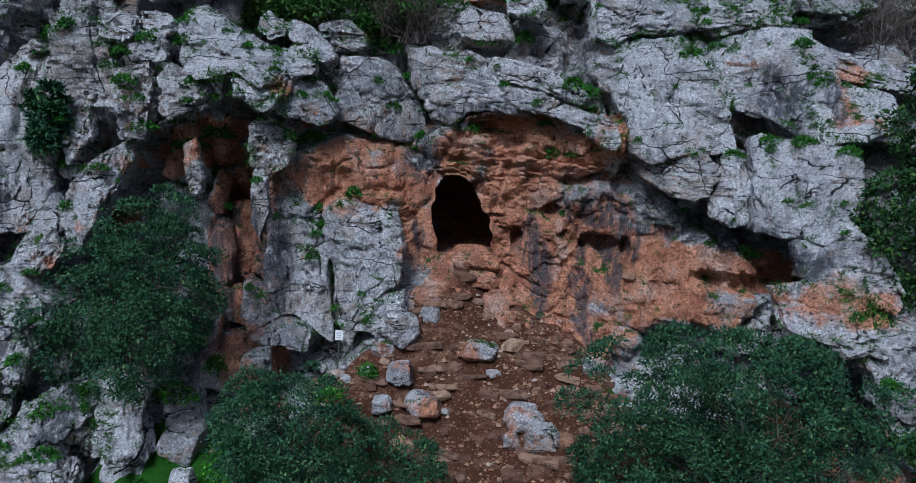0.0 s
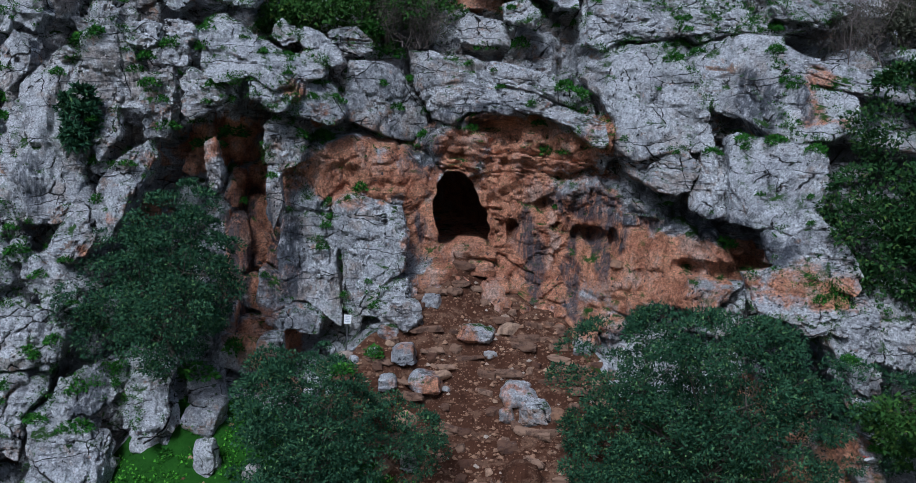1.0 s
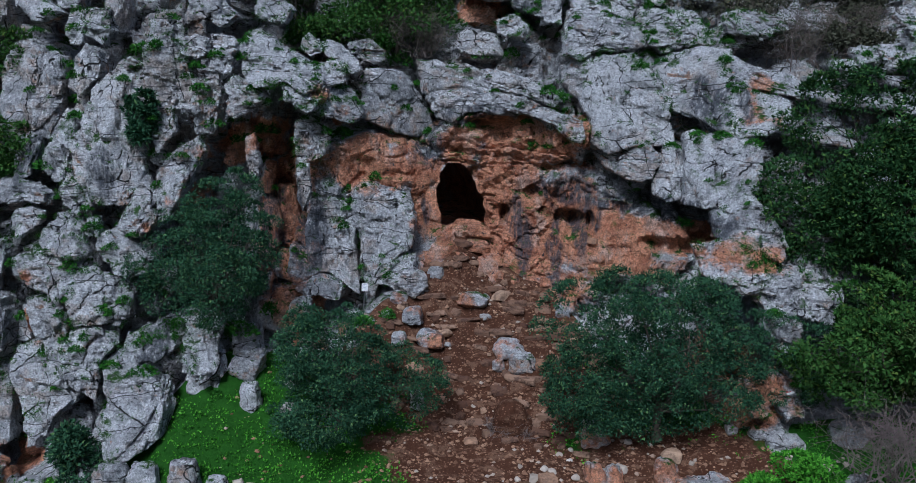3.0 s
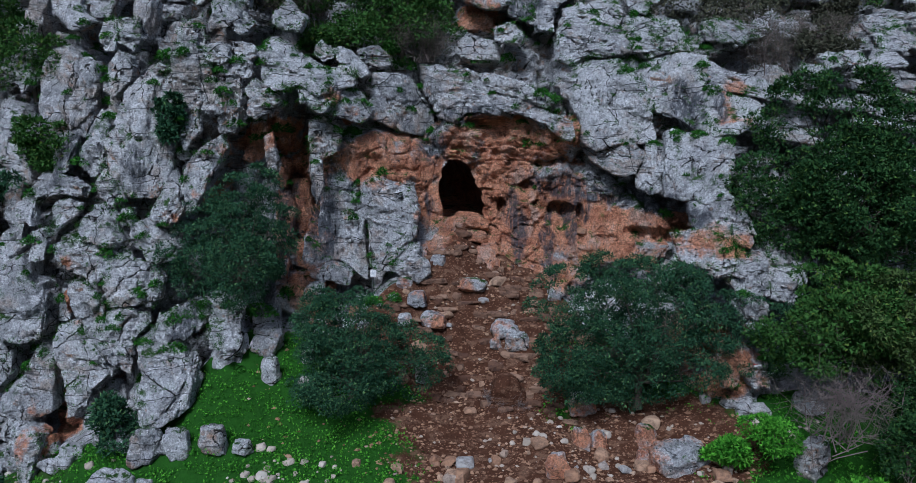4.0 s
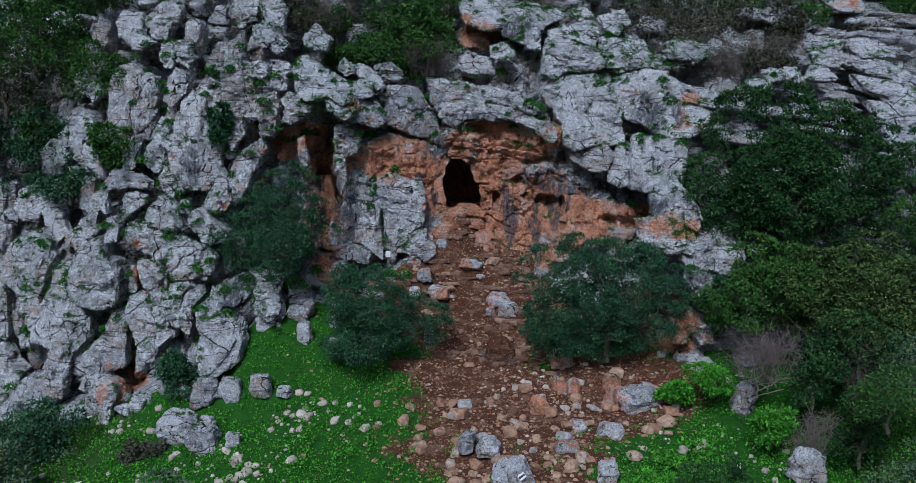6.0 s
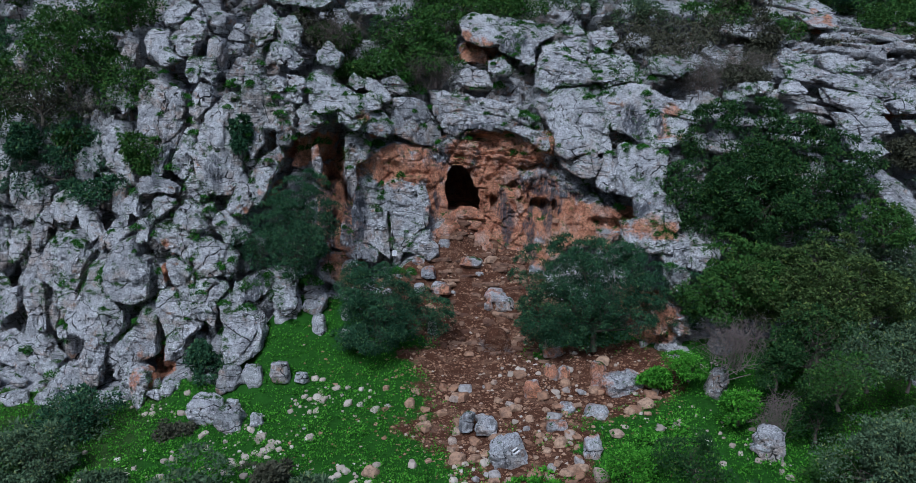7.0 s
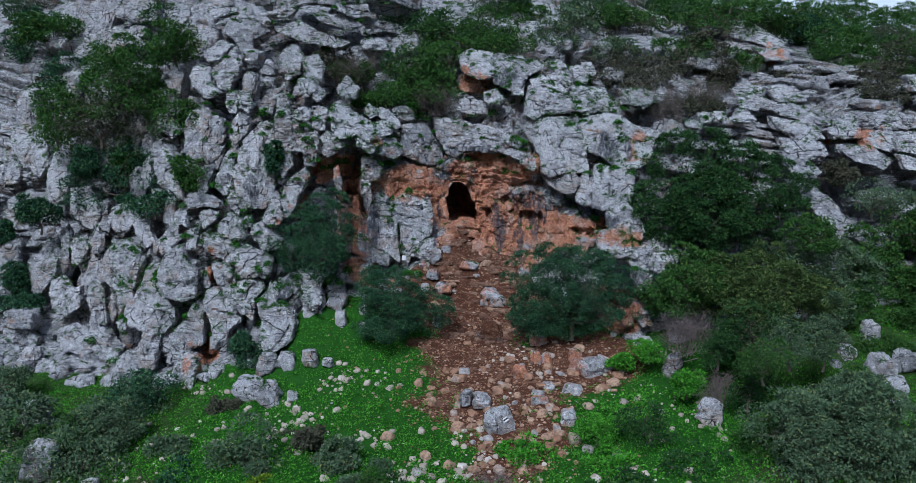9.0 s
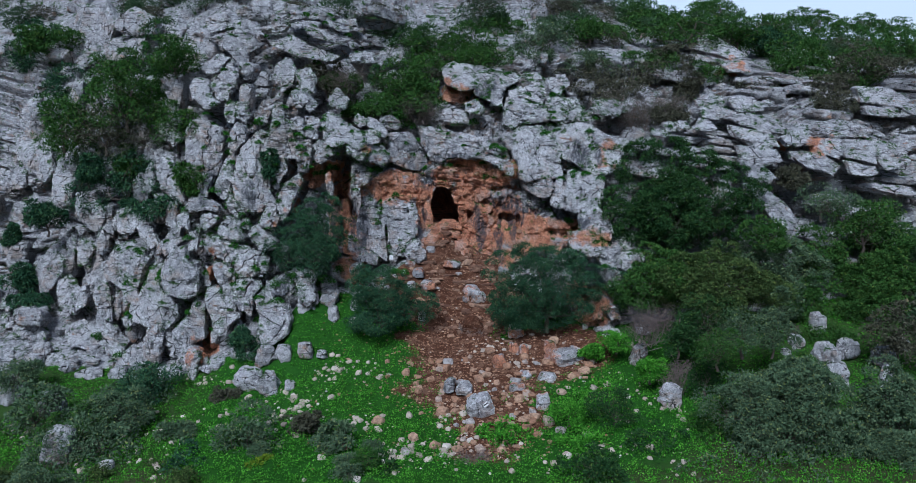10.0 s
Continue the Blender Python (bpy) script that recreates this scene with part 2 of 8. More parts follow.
CAROB_LEAF = leaf_material("carob_leaf", (0.009, 0.032, 0.011), (0.052, 0.12, 0.036), (0.1, 0.17, 0.035))
MASTIC_LEAF = leaf_material("mastic_leaf", (0.01, 0.035, 0.019), (0.062, 0.145, 0.072), (0.13, 0.23, 0.08))
BRIGHT_LEAF = leaf_material("terebinth_leaf", (0.025, 0.05, 0.014), (0.095, 0.145, 0.045), (0.16, 0.2, 0.05))
OLIVE_LEAF = leaf_material("olive_leaf", (0.045, 0.085, 0.045), (0.125, 0.185, 0.1), (0.19, 0.23, 0.08), 0.6)
HILL_LEAF = leaf_material("hill_oak_leaf", (0.022, 0.052, 0.024), (0.08, 0.135, 0.065), (0.11, 0.16, 0.07))
OAK_LEAF = leaf_material("oak_leaf", (0.022, 0.065, 0.014), (0.07, 0.155, 0.035), (0.11, 0.16, 0.03))
HERB_LEAF = leaf_material("herb_leaf", (0.018, 0.09, 0.008), (0.13, 0.4, 0.032), (0.17, 0.42, 0.05))
TUFT_LEAF = leaf_material("tuft_leaf", (0.018, 0.075, 0.012), (0.06, 0.2, 0.025), (0.12, 0.27, 0.03))
DRY_LEAF = leaf_material("dry_leaf", (0.05, 0.055, 0.035), (0.1, 0.1, 0.07), (0.14, 0.13, 0.07), 0.7)


def bark_material(name, a, c):
    m, tree, b = material(name, 0.95, 0.1)
    n = Net(tree)
    tree.links.new(n.mix(n.noise(6, 6, 0.7, stretch=(1, 1, 0.3)), a, c), b.inputs["Base Color"])
    tree.links.new(n.bump(n.noise(14, 4, 0.7, stretch=(1, 1, 0.25)), 0.7, 0.02), b.inputs["Normal"])
    return m


BARK = bark_material("bark", (0.05, 0.04, 0.033), (0.17, 0.145, 0.12))
TWIG = bark_material("dead_twig", (0.12, 0.095, 0.09), (0.27, 0.22, 0.2))


# ---- where the rock is rust-coloured and where water has stained it (x, z, half width, half height) ----
RUST = [(0.3, 3.6, 2.4, 1.5), (4.8, 0.6, 3.4, 1.2), (2.2, 7.3, 3.7, 3.4), (-3.6, 10.0, 2.5, 1.1), (2.2, 10.9, 3.2, 1.1), (-7.2, 8.0, 1.0, 3.4), (-8.9, 10.9, 1.5, 0.9), (-11.0, 8.3, 0.8, 0.7),
        (10.9, 12.0, 0.8, 1.1), (8.8, 7.3, 2.2, 0.7), (9.6, 3.0, 1.6, 1.2), (-16.0, 0.0, 0.5, 1.5), (1.4, 16.9, 1.4, 0.7), (-15.0, 5.2, 0.4, 1.6),
        (5.6, 7.0, 2.6, 1.7), (26.0, 13.0, 1.2, 0.7), (23.9, 19.0, 1.5, 0.6), (-6.2, 6.0, 0.8, 3.0), (-1.2, 8.6, 0.9, 1.6), (-5.0, 12.2, 0.7, 0.6)]
STAIN = [(2.6, 6.9, 0.36, 1.9), (3.92, 6.4, 0.27, 1.9), (-1.2, 8.0, 0.16, 0.7), (4.5, 8.9, 1.3, 0.5), (5.3, 8.1, 0.5, 0.8), (7.2, 8.6, 1.7, 0.4), (8.6, 8.2, 0.8, 0.5),
         (-1.3, 10.6, 0.6, 0.8), (-7.9, 6.6, 0.9, 2.6), (9.3, 12.2, 0.5, 1.2), (10.4, 12.4, 0.3, 1.0), (-15.9, 10.4, 0.6, 1.2), (-12.9, 9.9, 0.25, 1.2), (-5.9, 7.4, 0.7, 1.8),
         (0.4, 11.9, 1.2, 0.4), (-10.4, 4.0, 0.6, 0.9), (3.3, 16.9, 0.9, 0.8), (4.9, 7.0, 0.2, 1.0)]


def spots(p, table, soft=0.6, warp=0.6):
    out = np.zeros(len(p))
    p = p + np.stack([warp * fbm(p * 0.8, 3, 55), np.zeros(len(p)), warp * fbm(p * 0.8 + 5, 3, 56)], 1)
    for x, z, a, c in table:
        r = np.sqrt(((p[:, 0] - x) / a) ** 2 + ((p[:, 2] - z) / c) ** 2)
        out = np.maximum(out, 1 - smooth(1 - soft, 1 + soft, r))
    return out


def weathering(me, p, share=1.0):
    give(me, "ochre", spots(p, RUST) * share)
    give(me, "stain", spots(p, STAIN, 0.7, 0.3))


# ---- ground, cliff and hillside: one loft through cross sections of the slope ----
SECTION = {}


def section(x, *yz):
    """At x, pairs of y and z: meadow, break of slope, foot of the cliff, low wall, high wall, brow, shelf, upper slope, crest."""
    SECTION[x] = yz


section(-150, 6, -6, 20, -4, 30, -2, 38, 3, 42, 8, 46, 14, 50, 18, 60, 23, 90, 36)
section(-45, 6, -4.5, 16, -3.2, 24, -1.5, 30, 3, 33, 9, 37, 14, 41, 18, 47, 22, 70, 34)
section(-30, 8, -3.4, 16, -2.6, 22.5, -1.2, 27.5, 3, 29.2, 8, 31, 12, 34, 16, 40, 21, 62, 32)
section(-22, 9, -3.0, 15, -2.6, 21.0, -1.6, 22.8, 2, 25, 7, 26.5, 12, 29, 16, 37, 21.5, 60, 33)
section(-17, 10, -2.8, 15, -2.2, 19.6, -1.2, 20.5, 2, 22.6, 8, 24.6, 13, 26.5, 17, 35, 22, 58, 33)
section(-12.5, 10, -2.3, 15, -1.6, 19.2, 0.0, 20.2, 3, 21.8, 8, 23.4, 12.5, 25.8, 16.5, 34, 21.6, 58, 32)
section(-8.5, 10, -2.0, 16, -0.2, 22.0, 3.3, 23.4, 5.2, 26.3, 8, 26.0, 12.0, 27.0, 15.5, 33, 20.4, 58, 31)
section(-5.0, 10, -2.0, 17.8, 0.6, 22.5, 3.0, 24.0, 5.0, 25.7, 8.2, 25.9, 11.5, 28.3, 14.6, 34, 20, 60, 32.5)
section(-2.5, 10, -2.0, 19.0, 1.1, 24.2, 4.9, 25.4, 6.2, 26.5, 8.6, 26.8, 11.8, 28.6, 14.4, 34.5, 20.3, 60, 33.5)
section(-1.2, 10, -2.0, 20.0, 1.3, 26.2, 6.3, 26.8, 7.0, 27.2, 9.0, 27.0, 11.6, 28.2, 14.5, 34.5, 20.2, 60, 33.5)
section(0, 10, -2.0, 20.4, 1.4, 27.2, 7.1, 27.4, 7.6, 27.5, 9.0, 26.9, 11.5, 28.0, 14.6, 34.5, 20.2, 60, 33.5)
section(1.5, 10, -2.0, 20.2, 1.4, 26.4, 5.9, 27.0, 7.0, 27.3, 8.8, 26.8, 11.3, 27.8, 14.7, 34.5, 20.3, 60, 33.5)
section(3, 10, -1.9, 19.8, 1.3, 25.8, 5.2, 26.6, 6.4, 26.9, 8.6, 26.3, 11.2, 27.6, 14.8, 34.5, 20.4, 60, 33.5)
section(6, 10, -1.6, 17.0, 0.1, 22.3, 3.2, 24.3, 5.2, 24.9, 8.4, 24.9, 11.2, 26.4, 14.6, 34, 20.2, 60, 33)
section(9.5, 10, -0.9, 15.5, 0.2, 18.6, 1.7, 20.2, 5.0, 22.6, 8.6, 23.6, 12, 26.0, 14.6, 33.5, 19.8, 60, 32)
section(13, 10, -0.7, 15, -0.1, 18.8, 2.0, 20.6, 5.5, 22.4, 9, 24.0, 12.4, 27.2, 14.8, 34, 19.4, 65, 30.5)
section(20, 9, -0.5, 14, 0.6, 18.5, 3.0, 21.5, 6.0, 23.6, 9, 25.4, 12.4, 27.8, 15.0, 37, 19.6, 70, 28.5)
section(30, 8, -0.8, 13, 1.0, 18.5, 4.0, 21.5, 7.2, 23.4, 10, 25.2, 13.2, 28.5, 15.6, 40, 19.6, 75, 26.2)
section(48, 6, -1.5, 12, 1.0, 18, 4.0, 22, 8.0, 25, 11, 28, 14, 32, 16.2, 44, 18.8, 75, 23.2)
section(150, 6, -2, 12, 1.0, 18, 4.0, 22, 8.0, 25, 11, 28, 14, 32, 16.2, 44, 18.6, 90, 25)
XS = sorted(SECTION)
TABLE = np.array([SECTION[x] for x in XS]).reshape(len(XS), 9, 2)


def lofted(x, s):
    """The smooth slope: x across it, s from 0 (meadow) to 8 (crest); below 0 the valley."""
    i = np.clip(np.searchsorted(XS, x) - 1, 0, len(XS) - 2)
    xs = np.array(XS, dtype=float)
    u = (x - xs[i]) / (xs[i + 1] - xs[i])
    u = u * u * (3 - 2 * u)
    k = np.clip(np.floor(s), 0, 7).astype(int)
    v = np.clip(s - k, 0, 1)
    a = TABLE[i, k] * (1 - u)[:, None] + TABLE[i + 1, k] * u[:, None]
    c = TABLE[i, k + 1] * (1 - u)[:, None] + TABLE[i + 1, k + 1] * u[:, None]
    yz = a * (1 - v)[:, None] + c * v[:, None]
    low = np.minimum(s, 0)
    return np.stack([x, yz[:, 0] + low * 60, yz[:, 1] + low * 9], 1)


def mouth_shape(z):
    """Middle and half width of the cave's mouth at the height z: an upright pear leaning to the left."""
    u = np.clip((z - 7.15) / 2.85, 0, 1)
    half = 1.02 * np.sqrt(np.clip(1 - u ** 2.3, 0, 1)) * (0.84 + 0.16 * smooth(0.0, 0.35, u)) + 1e-3
    return 0.3 - 0.5 * u + 0.03 * np.sin(4.1 * z) + 0.03 * np.sin(9.7 * z + 1), half * (1 + 0.03 * np.sin(5.3 * z + 0.6) + 0.025 * np.sin(12.1 * z))


def cave_mouth(p):
    """Below 1 inside the cave's mouth."""
    mid, half = mouth_shape(p[:, 2])
    return np.where((p[:, 2] > 6.9) & (p[:, 2] < 10.0), np.abs(p[:, 0] - mid) / half, 9.0)


def niche(p, x, z, a, c, deep):
    r = ((p[:, 0] - x) / a) ** 2 + ((p[:, 2] - z) / c) ** 2
    return deep * np.clip(1 - r, 0, 1) ** 0.75


def ground_at(x, y):
    """Height of the smooth ground in front of the cliff, by the loft's first stretch."""
    x, y = np.atleast_1d(np.asarray(x, float)), np.atleast_1d(np.asarray(y, float))
    s0, s1 = np.full(len(x), -2.0), np.full(len(x), 8.0)
    for _ in range(26):
        m = (s0 + s1) / 2
        low = lofted(x, m)[:, 1] < y
        s0, s1 = np.where(low, m, s0), np.where(low, s1, m)
    return lofted(x, (s0 + s1) / 2)[:, 2]


def earth_share(p):
    """1 on trodden earth and scree below the cave, 0 in the herbs."""
    x, y = p[:, 0], p[:, 1]
    mid = 0.55 * np.sin(1.25 * y + 0.6) + 0.4 * np.sin(2.7 * y + 0.8 * x) + 0.3 * np.sin(5.1 * y - 1.3 * x) + np.interp(y, [8, 12, 15, 18, 22, 26], [2.6, 2.4, 2.0, 1.2, 1.2, 1.2])
    half = np.interp(y, [6, 9, 12, 14, 17, 19, 22, 26], [1.2, 2.0, 3.0, 4.6, 3.8, 3.2, 4.2, 4.6])
    right = 1 - smooth(0.5, 1.4, np.sqrt(((x - 6.0) / 4.6) ** 2 + ((y - 16.6) / 2.7) ** 2))
    nook = 1 - smooth(0.6, 1.3, np.sqrt(((x + 3.4) / 1.8) ** 2 + ((y - 22.4) / 2.0) ** 2))
    return np.maximum(np.maximum(1 - smooth(0.4, 1.5, np.abs(x - mid) / half), right), nook) * smooth(5, 9, y)


def sheet(name, xs, ss, wall):
    """A stretch of the slope as a grid, roughened; returns the mesh."""
    X, S = np.meshgrid(xs, ss)
    x, s = X.ravel(), S.ravel()
    p = lofted(x, s)
    q = p * 1.0
    if wall:
        rim = smooth(2.0, 2.2, s) * (1 - smooth(6.8, 7.0, s) * 0.5) 
        d1, d2, own = cells(p * np.array([0.42, 0.3, 0.26]) + 0.25 * np.stack([fbm(p * 0.5, 3, 5)] * 3, 1), 3)
        crack = 1 - smooth(0.0, 0.16, d2 - d1)
        bed = np.abs(((p[:, 2] + 0.25 * p[:, 0] * smooth(-4, -8, p[:, 0]) + 0.4 * fbm(p * 0.4, 3, 9)) / 0.62) % 1 - 0.5) * 2
        out = 0.8 * (own - 0.5) + 0.55 * fbm(p * 0.35, 4, 11) + 0.22 * fbm(p * 1.7, 4, 12, 0.6) - 0.8 * crack - 0.2 * (1 - smooth(0.0, 0.22, bed))
        cave = spots(p, [(2.4, 7.2, 6.0, 2.9), (-3.9, 9.7, 2.9, 1.5), (2.0, 10.9, 3.4, 1.3), (-1.2, 8.4, 1.4, 2.0)], 0.35, 0.3)
        calm = 1 - 0.85 * cave
        q[:, 1] -= (out * calm - (1.6 + 0.7 * smooth(7.5, 9.5, np.abs(p[:, 0]))) * smooth(0.3, 0.9, calm) * smooth(7.0, 6.4, s)) * rim
        q[:, 2] += 0.35 * out * rim * smooth(4.5, 5.6, s)
        q[:, 0] += 0.18 * fbm(p * 0.9 + 40, 3, 21) * rim * calm
        lip = smooth(1.0, 1.5, cave_mouth(p)) * cave
        flow = 0.3 * fbm(p * np.array([0.55, 0.5, 0.4]), 3, 14) + 0.16 * vnoise(p * np.array([1.5, 1.0, 0.28]), 15) + 0.07 * fbm(p * np.array([2.6, 2.0, 1.5]), 4, 16, 0.6)
        c1, c2, mine = cells(p * np.array([0.9, 0.9, 0.7]) + 0.3 * np.stack([fbm(p * 0.8, 3, 6)] * 3, 1), 8)
        flow = flow + 0.2 * (mine - 0.5) - 0.14 * (1 - smooth(0.0, 0.14, c2 - c1))
        c1, c2, mine = cells(p * np.array([2.4, 2.4, 1.7]) + 0.3 * np.stack([fbm(p * 1.6, 3, 26)] * 3, 1), 28)
        flow = flow + (0.08 * (mine - 0.5) - 0.07 * (1 - smooth(0.0, 0.2, c2 - c1))) * smooth(-0.3, 0.2, fbm(p * 0.7, 2, 29))
        tier = (p[:, 2] + 0.14 * p[:, 0] + 0.2 * fbm(p * 0.9, 4, 17) + 0.12 * (mine - 0.5)) / 0.25
        shelf = (0.25 * (tier % 1) * smooth(-0.4, 0.3, fbm(p * 1.1 + 3, 3, 19)) + 0.3 * rnd(np.floor(tier), tier * 0, tier * 0, 18) - 0.3) * spots(p, [(2.2, 10.35, 3.0, 0.75), (-3.0, 8.6, 1.6, 0.5), (6.6, 9.2, 1.6, 0.6)], 0.3, 0.2)
        q[:, 1] -= (flow + shelf) * lip
        w = p + np.stack([0.13 * fbm(p * 1.6, 3, 51), np.zeros(len(p)), 0.13 * fbm(p * 1.6 + 9, 3, 52)], 1) * smooth(0.9, 1.3, cave_mouth(p))[:, None]
        dent = np.zeros(len(p))
        for place in ((1.7, 11.45, 1.9, 0.6, 0.9), (0.9, 11.5, 0.45, 0.3, 0.6), (1.93, 7.74, 0.2, 0.45, 1.2), (4.65, 7.75, 0.55, 0.45, 1.7), (5.4, 7.45, 0.25, 0.65, 0.9), (4.9, 8.1, 1.6, 1.4, 0.45),
                      (-4.5, 9.75, 1.3, 0.75, 0.35), (-7.4, 6.4, 0.7, 3.2, 1.8), (-7.5, 11, 1.0, 1.0, 1.6), (3.1, 8.7, 0.35, 0.28, 0.6), (1.3, 8.55, 0.32, 0.14, 0.4), (8.4, 7.0, 1.6, 0.4, 1.2), (3.45, 8.05, 0.16, 0.12, 0.4)):
            dent = dent + niche(w, *place)
        q[:, 1] += dent
    else:
        rim = smooth(2.0, 1.8, s) if ss[-1] < 3 else smooth(7.0, 7.06, s)
        amp = 0.28 * fbm(p * 0.3, 4, 31) + 0.07 * fbm(p * 1.9, 3, 32) * smooth(200, 60, np.abs(p[:, 0]))
        if ss[-1] < 3:
            trod = earth_share(p) * smooth(17.5, 20.0, p[:, 1])
            bed = (p[:, 1] + 0.34 * p[:, 0] + 0.5 * fbm(p * 0.7, 3, 34)) / 0.42
            chunk = rnd(np.floor(bed), np.floor(p[:, 0] / 0.7 + 3 * rnd(np.floor(bed), bed * 0, bed * 0, 35)), bed * 0, 36)
            amp = amp + trod * (0.16 * (1 - bed % 1) + 0.16 * (chunk - 0.5) + 0.06 * fbm(p * 3.1, 3, 37))
        q[:, 2] += amp * rim * (1 + 2.5 * (s > 7))
    nx = len(xs)
    i, j = np.meshgrid(np.arange(nx - 1), np.arange(len(ss) - 1))
    a = (j * nx + i).ravel()
    f = np.stack([a, a + 1, a + nx + 1, a + nx], 1)
    if wall:
        first = lofted(x, s)
        ratio = cave_mouth(first)
        hole = (ratio < 1.13) & (s > 2.0) & (s < 5.2)
        mid, half = mouth_shape(first[:, 2])
        rim = (ratio < 1.6) & (s > 2.0) & (s < 5.2)
        eased = np.where(ratio < 1.13, 1.0, 1 + (ratio - 1.13) * 0.6 / 0.47)
        q[:, 0] = np.where(rim, mid + np.sign(first[:, 0] - mid) * half * eased, q[:, 0])
        f = f[~hole[f].all(1)]
    me = mesh_of(name, q, f, True, 28 if wall else 0)
    return me, q, s


WIDE = np.concatenate([np.linspace(-150, -34, 34), np.linspace(-33.5, -20, 46), np.linspace(-19.8, -9, 70), np.linspace(-8.9, 10, 205), np.linspace(10.15, 19.8, 60), np.linspace(20.1, 36, 54), np.linspace(37, 150, 40)])
cliff_mesh, cq, cs = sheet("cliff", WIDE, np.concatenate([np.linspace(2, 3, 34), np.linspace(3.03, 6, 116), np.linspace(6.03, 7, 56)]), True)
weathering(cliff_mesh, cq)
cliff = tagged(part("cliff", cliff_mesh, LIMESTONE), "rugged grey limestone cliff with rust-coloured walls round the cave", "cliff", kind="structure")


ground_mesh, gq, gs = sheet("ground", WIDE, np.concatenate([np.linspace(-1.8, -0.1, 30), np.linspace(-0.05, 0.98, 50), np.linspace(1, 2, 96)]), False)
give(ground_mesh, "herbs", 1 - earth_share(gq))
give(ground_mesh, "dry", smooth(9, 4, gq[:, 1]) * 0.6 + smooth(10, 16, np.abs(gq[:, 0])) * 0.5)
ground = tagged(part("ground", ground_mesh, EARTH), "red-brown trodden earth and bright green herbs below the cliff", "ground", kind="structure")
hill_mesh, hq, hs = sheet("hillside", WIDE, np.linspace(7, 8, 70), True)
weathering(hill_mesh, hq)
hillside = tagged(part("hillside", hill_mesh, LIMESTONE), "stony scrub-covered hillside above the cliff", "hillside", kind="structure")


def cave_inside():
    """A bent, narrowing tunnel that widens behind the mouth, open to the front."""
    rings, m = [], 40
    near = cave_mouth(cq) < 1.35
    front = float(np.percentile(cq[near & (cq[:, 1] < 31), 1], 88))
    for k in range(18):
        u = k / 17
        swell = math.sin(math.pi * min(max(u - 0.04, 0) * 1.5, 1))
        for j in range(m):
            a = 2 * math.pi * j / m
            zz = 8.55 + 1.42 * math.sin(a)
            mid, half = mouth_shape(np.array([zz]))
            px = float(mid[0]) + math.copysign(1, math.cos(a)) * float(half[0]) * (1.12 + 0.9 * swell - 0.5 * u) if abs(math.cos(a)) > 1e-6 else float(mid[0])
            pz = 8.55 + (zz - 8.55) * (1.06 + 0.35 * swell - 0.4 * u)
            rings.append((px - 3.0 * u * u, front + 0.12 + 14 * u, max(pz, 7.05)))
    p = np.array(rings)
    d = 0.2 * fbm(p * 1.1, 3, 61) * smooth(front, front + 1.0, p[:, 1])
    p[:, 0] += d
    p[:, 2] += 0.6 * d
    f = [[k * m + j, k * m + (j + 1) % m, (k + 1) * m + (j + 1) % m, (k + 1) * m + j] for k in range(17) for j in range(m)]
    f.append(list(range(17 * m, 18 * m)))
    me = mesh_of("cave_interior", p, f)
    weathering(me, p)
    return part("cave_interior", me, LIMESTONE, cliff, "dark hollow inside of the cave")


cave_inside()


# ---- rocks ----
def block(n):
    """A cube's skin as a grid of n by n a side, from -1 to 1, welded."""
    idx, verts, faces = {}, [], []
    line = np.linspace(-1, 1, n + 1)
    for axis in range(3):
        for side in (-1, 1):
            grid = []
            for i in range(n + 1):
                row = []
                for j in range(n + 1):
                    c = [0, 0, 0]
                    c[axis], c[(axis + 1) % 3], c[(axis + 2) % 3] = side, line[i], line[j]
                    key = (round(c[0], 5), round(c[1], 5), round(c[2], 5))
                    if key not in idx:
                        idx[key] = len(verts)
                        verts.append(c)
                    row.append(idx[key])
                grid.append(row)
            for i in range(n):
                for j in range(n):
                    q = [grid[i][j], grid[i + 1][j], grid[i + 1][j + 1], grid[i][j + 1]]
                    faces.append(q if side > 0 else q[::-1])
    return np.array(verts, float), np.array(faces)


BLOCKS, PLACED, JOINTS = {}, [], []


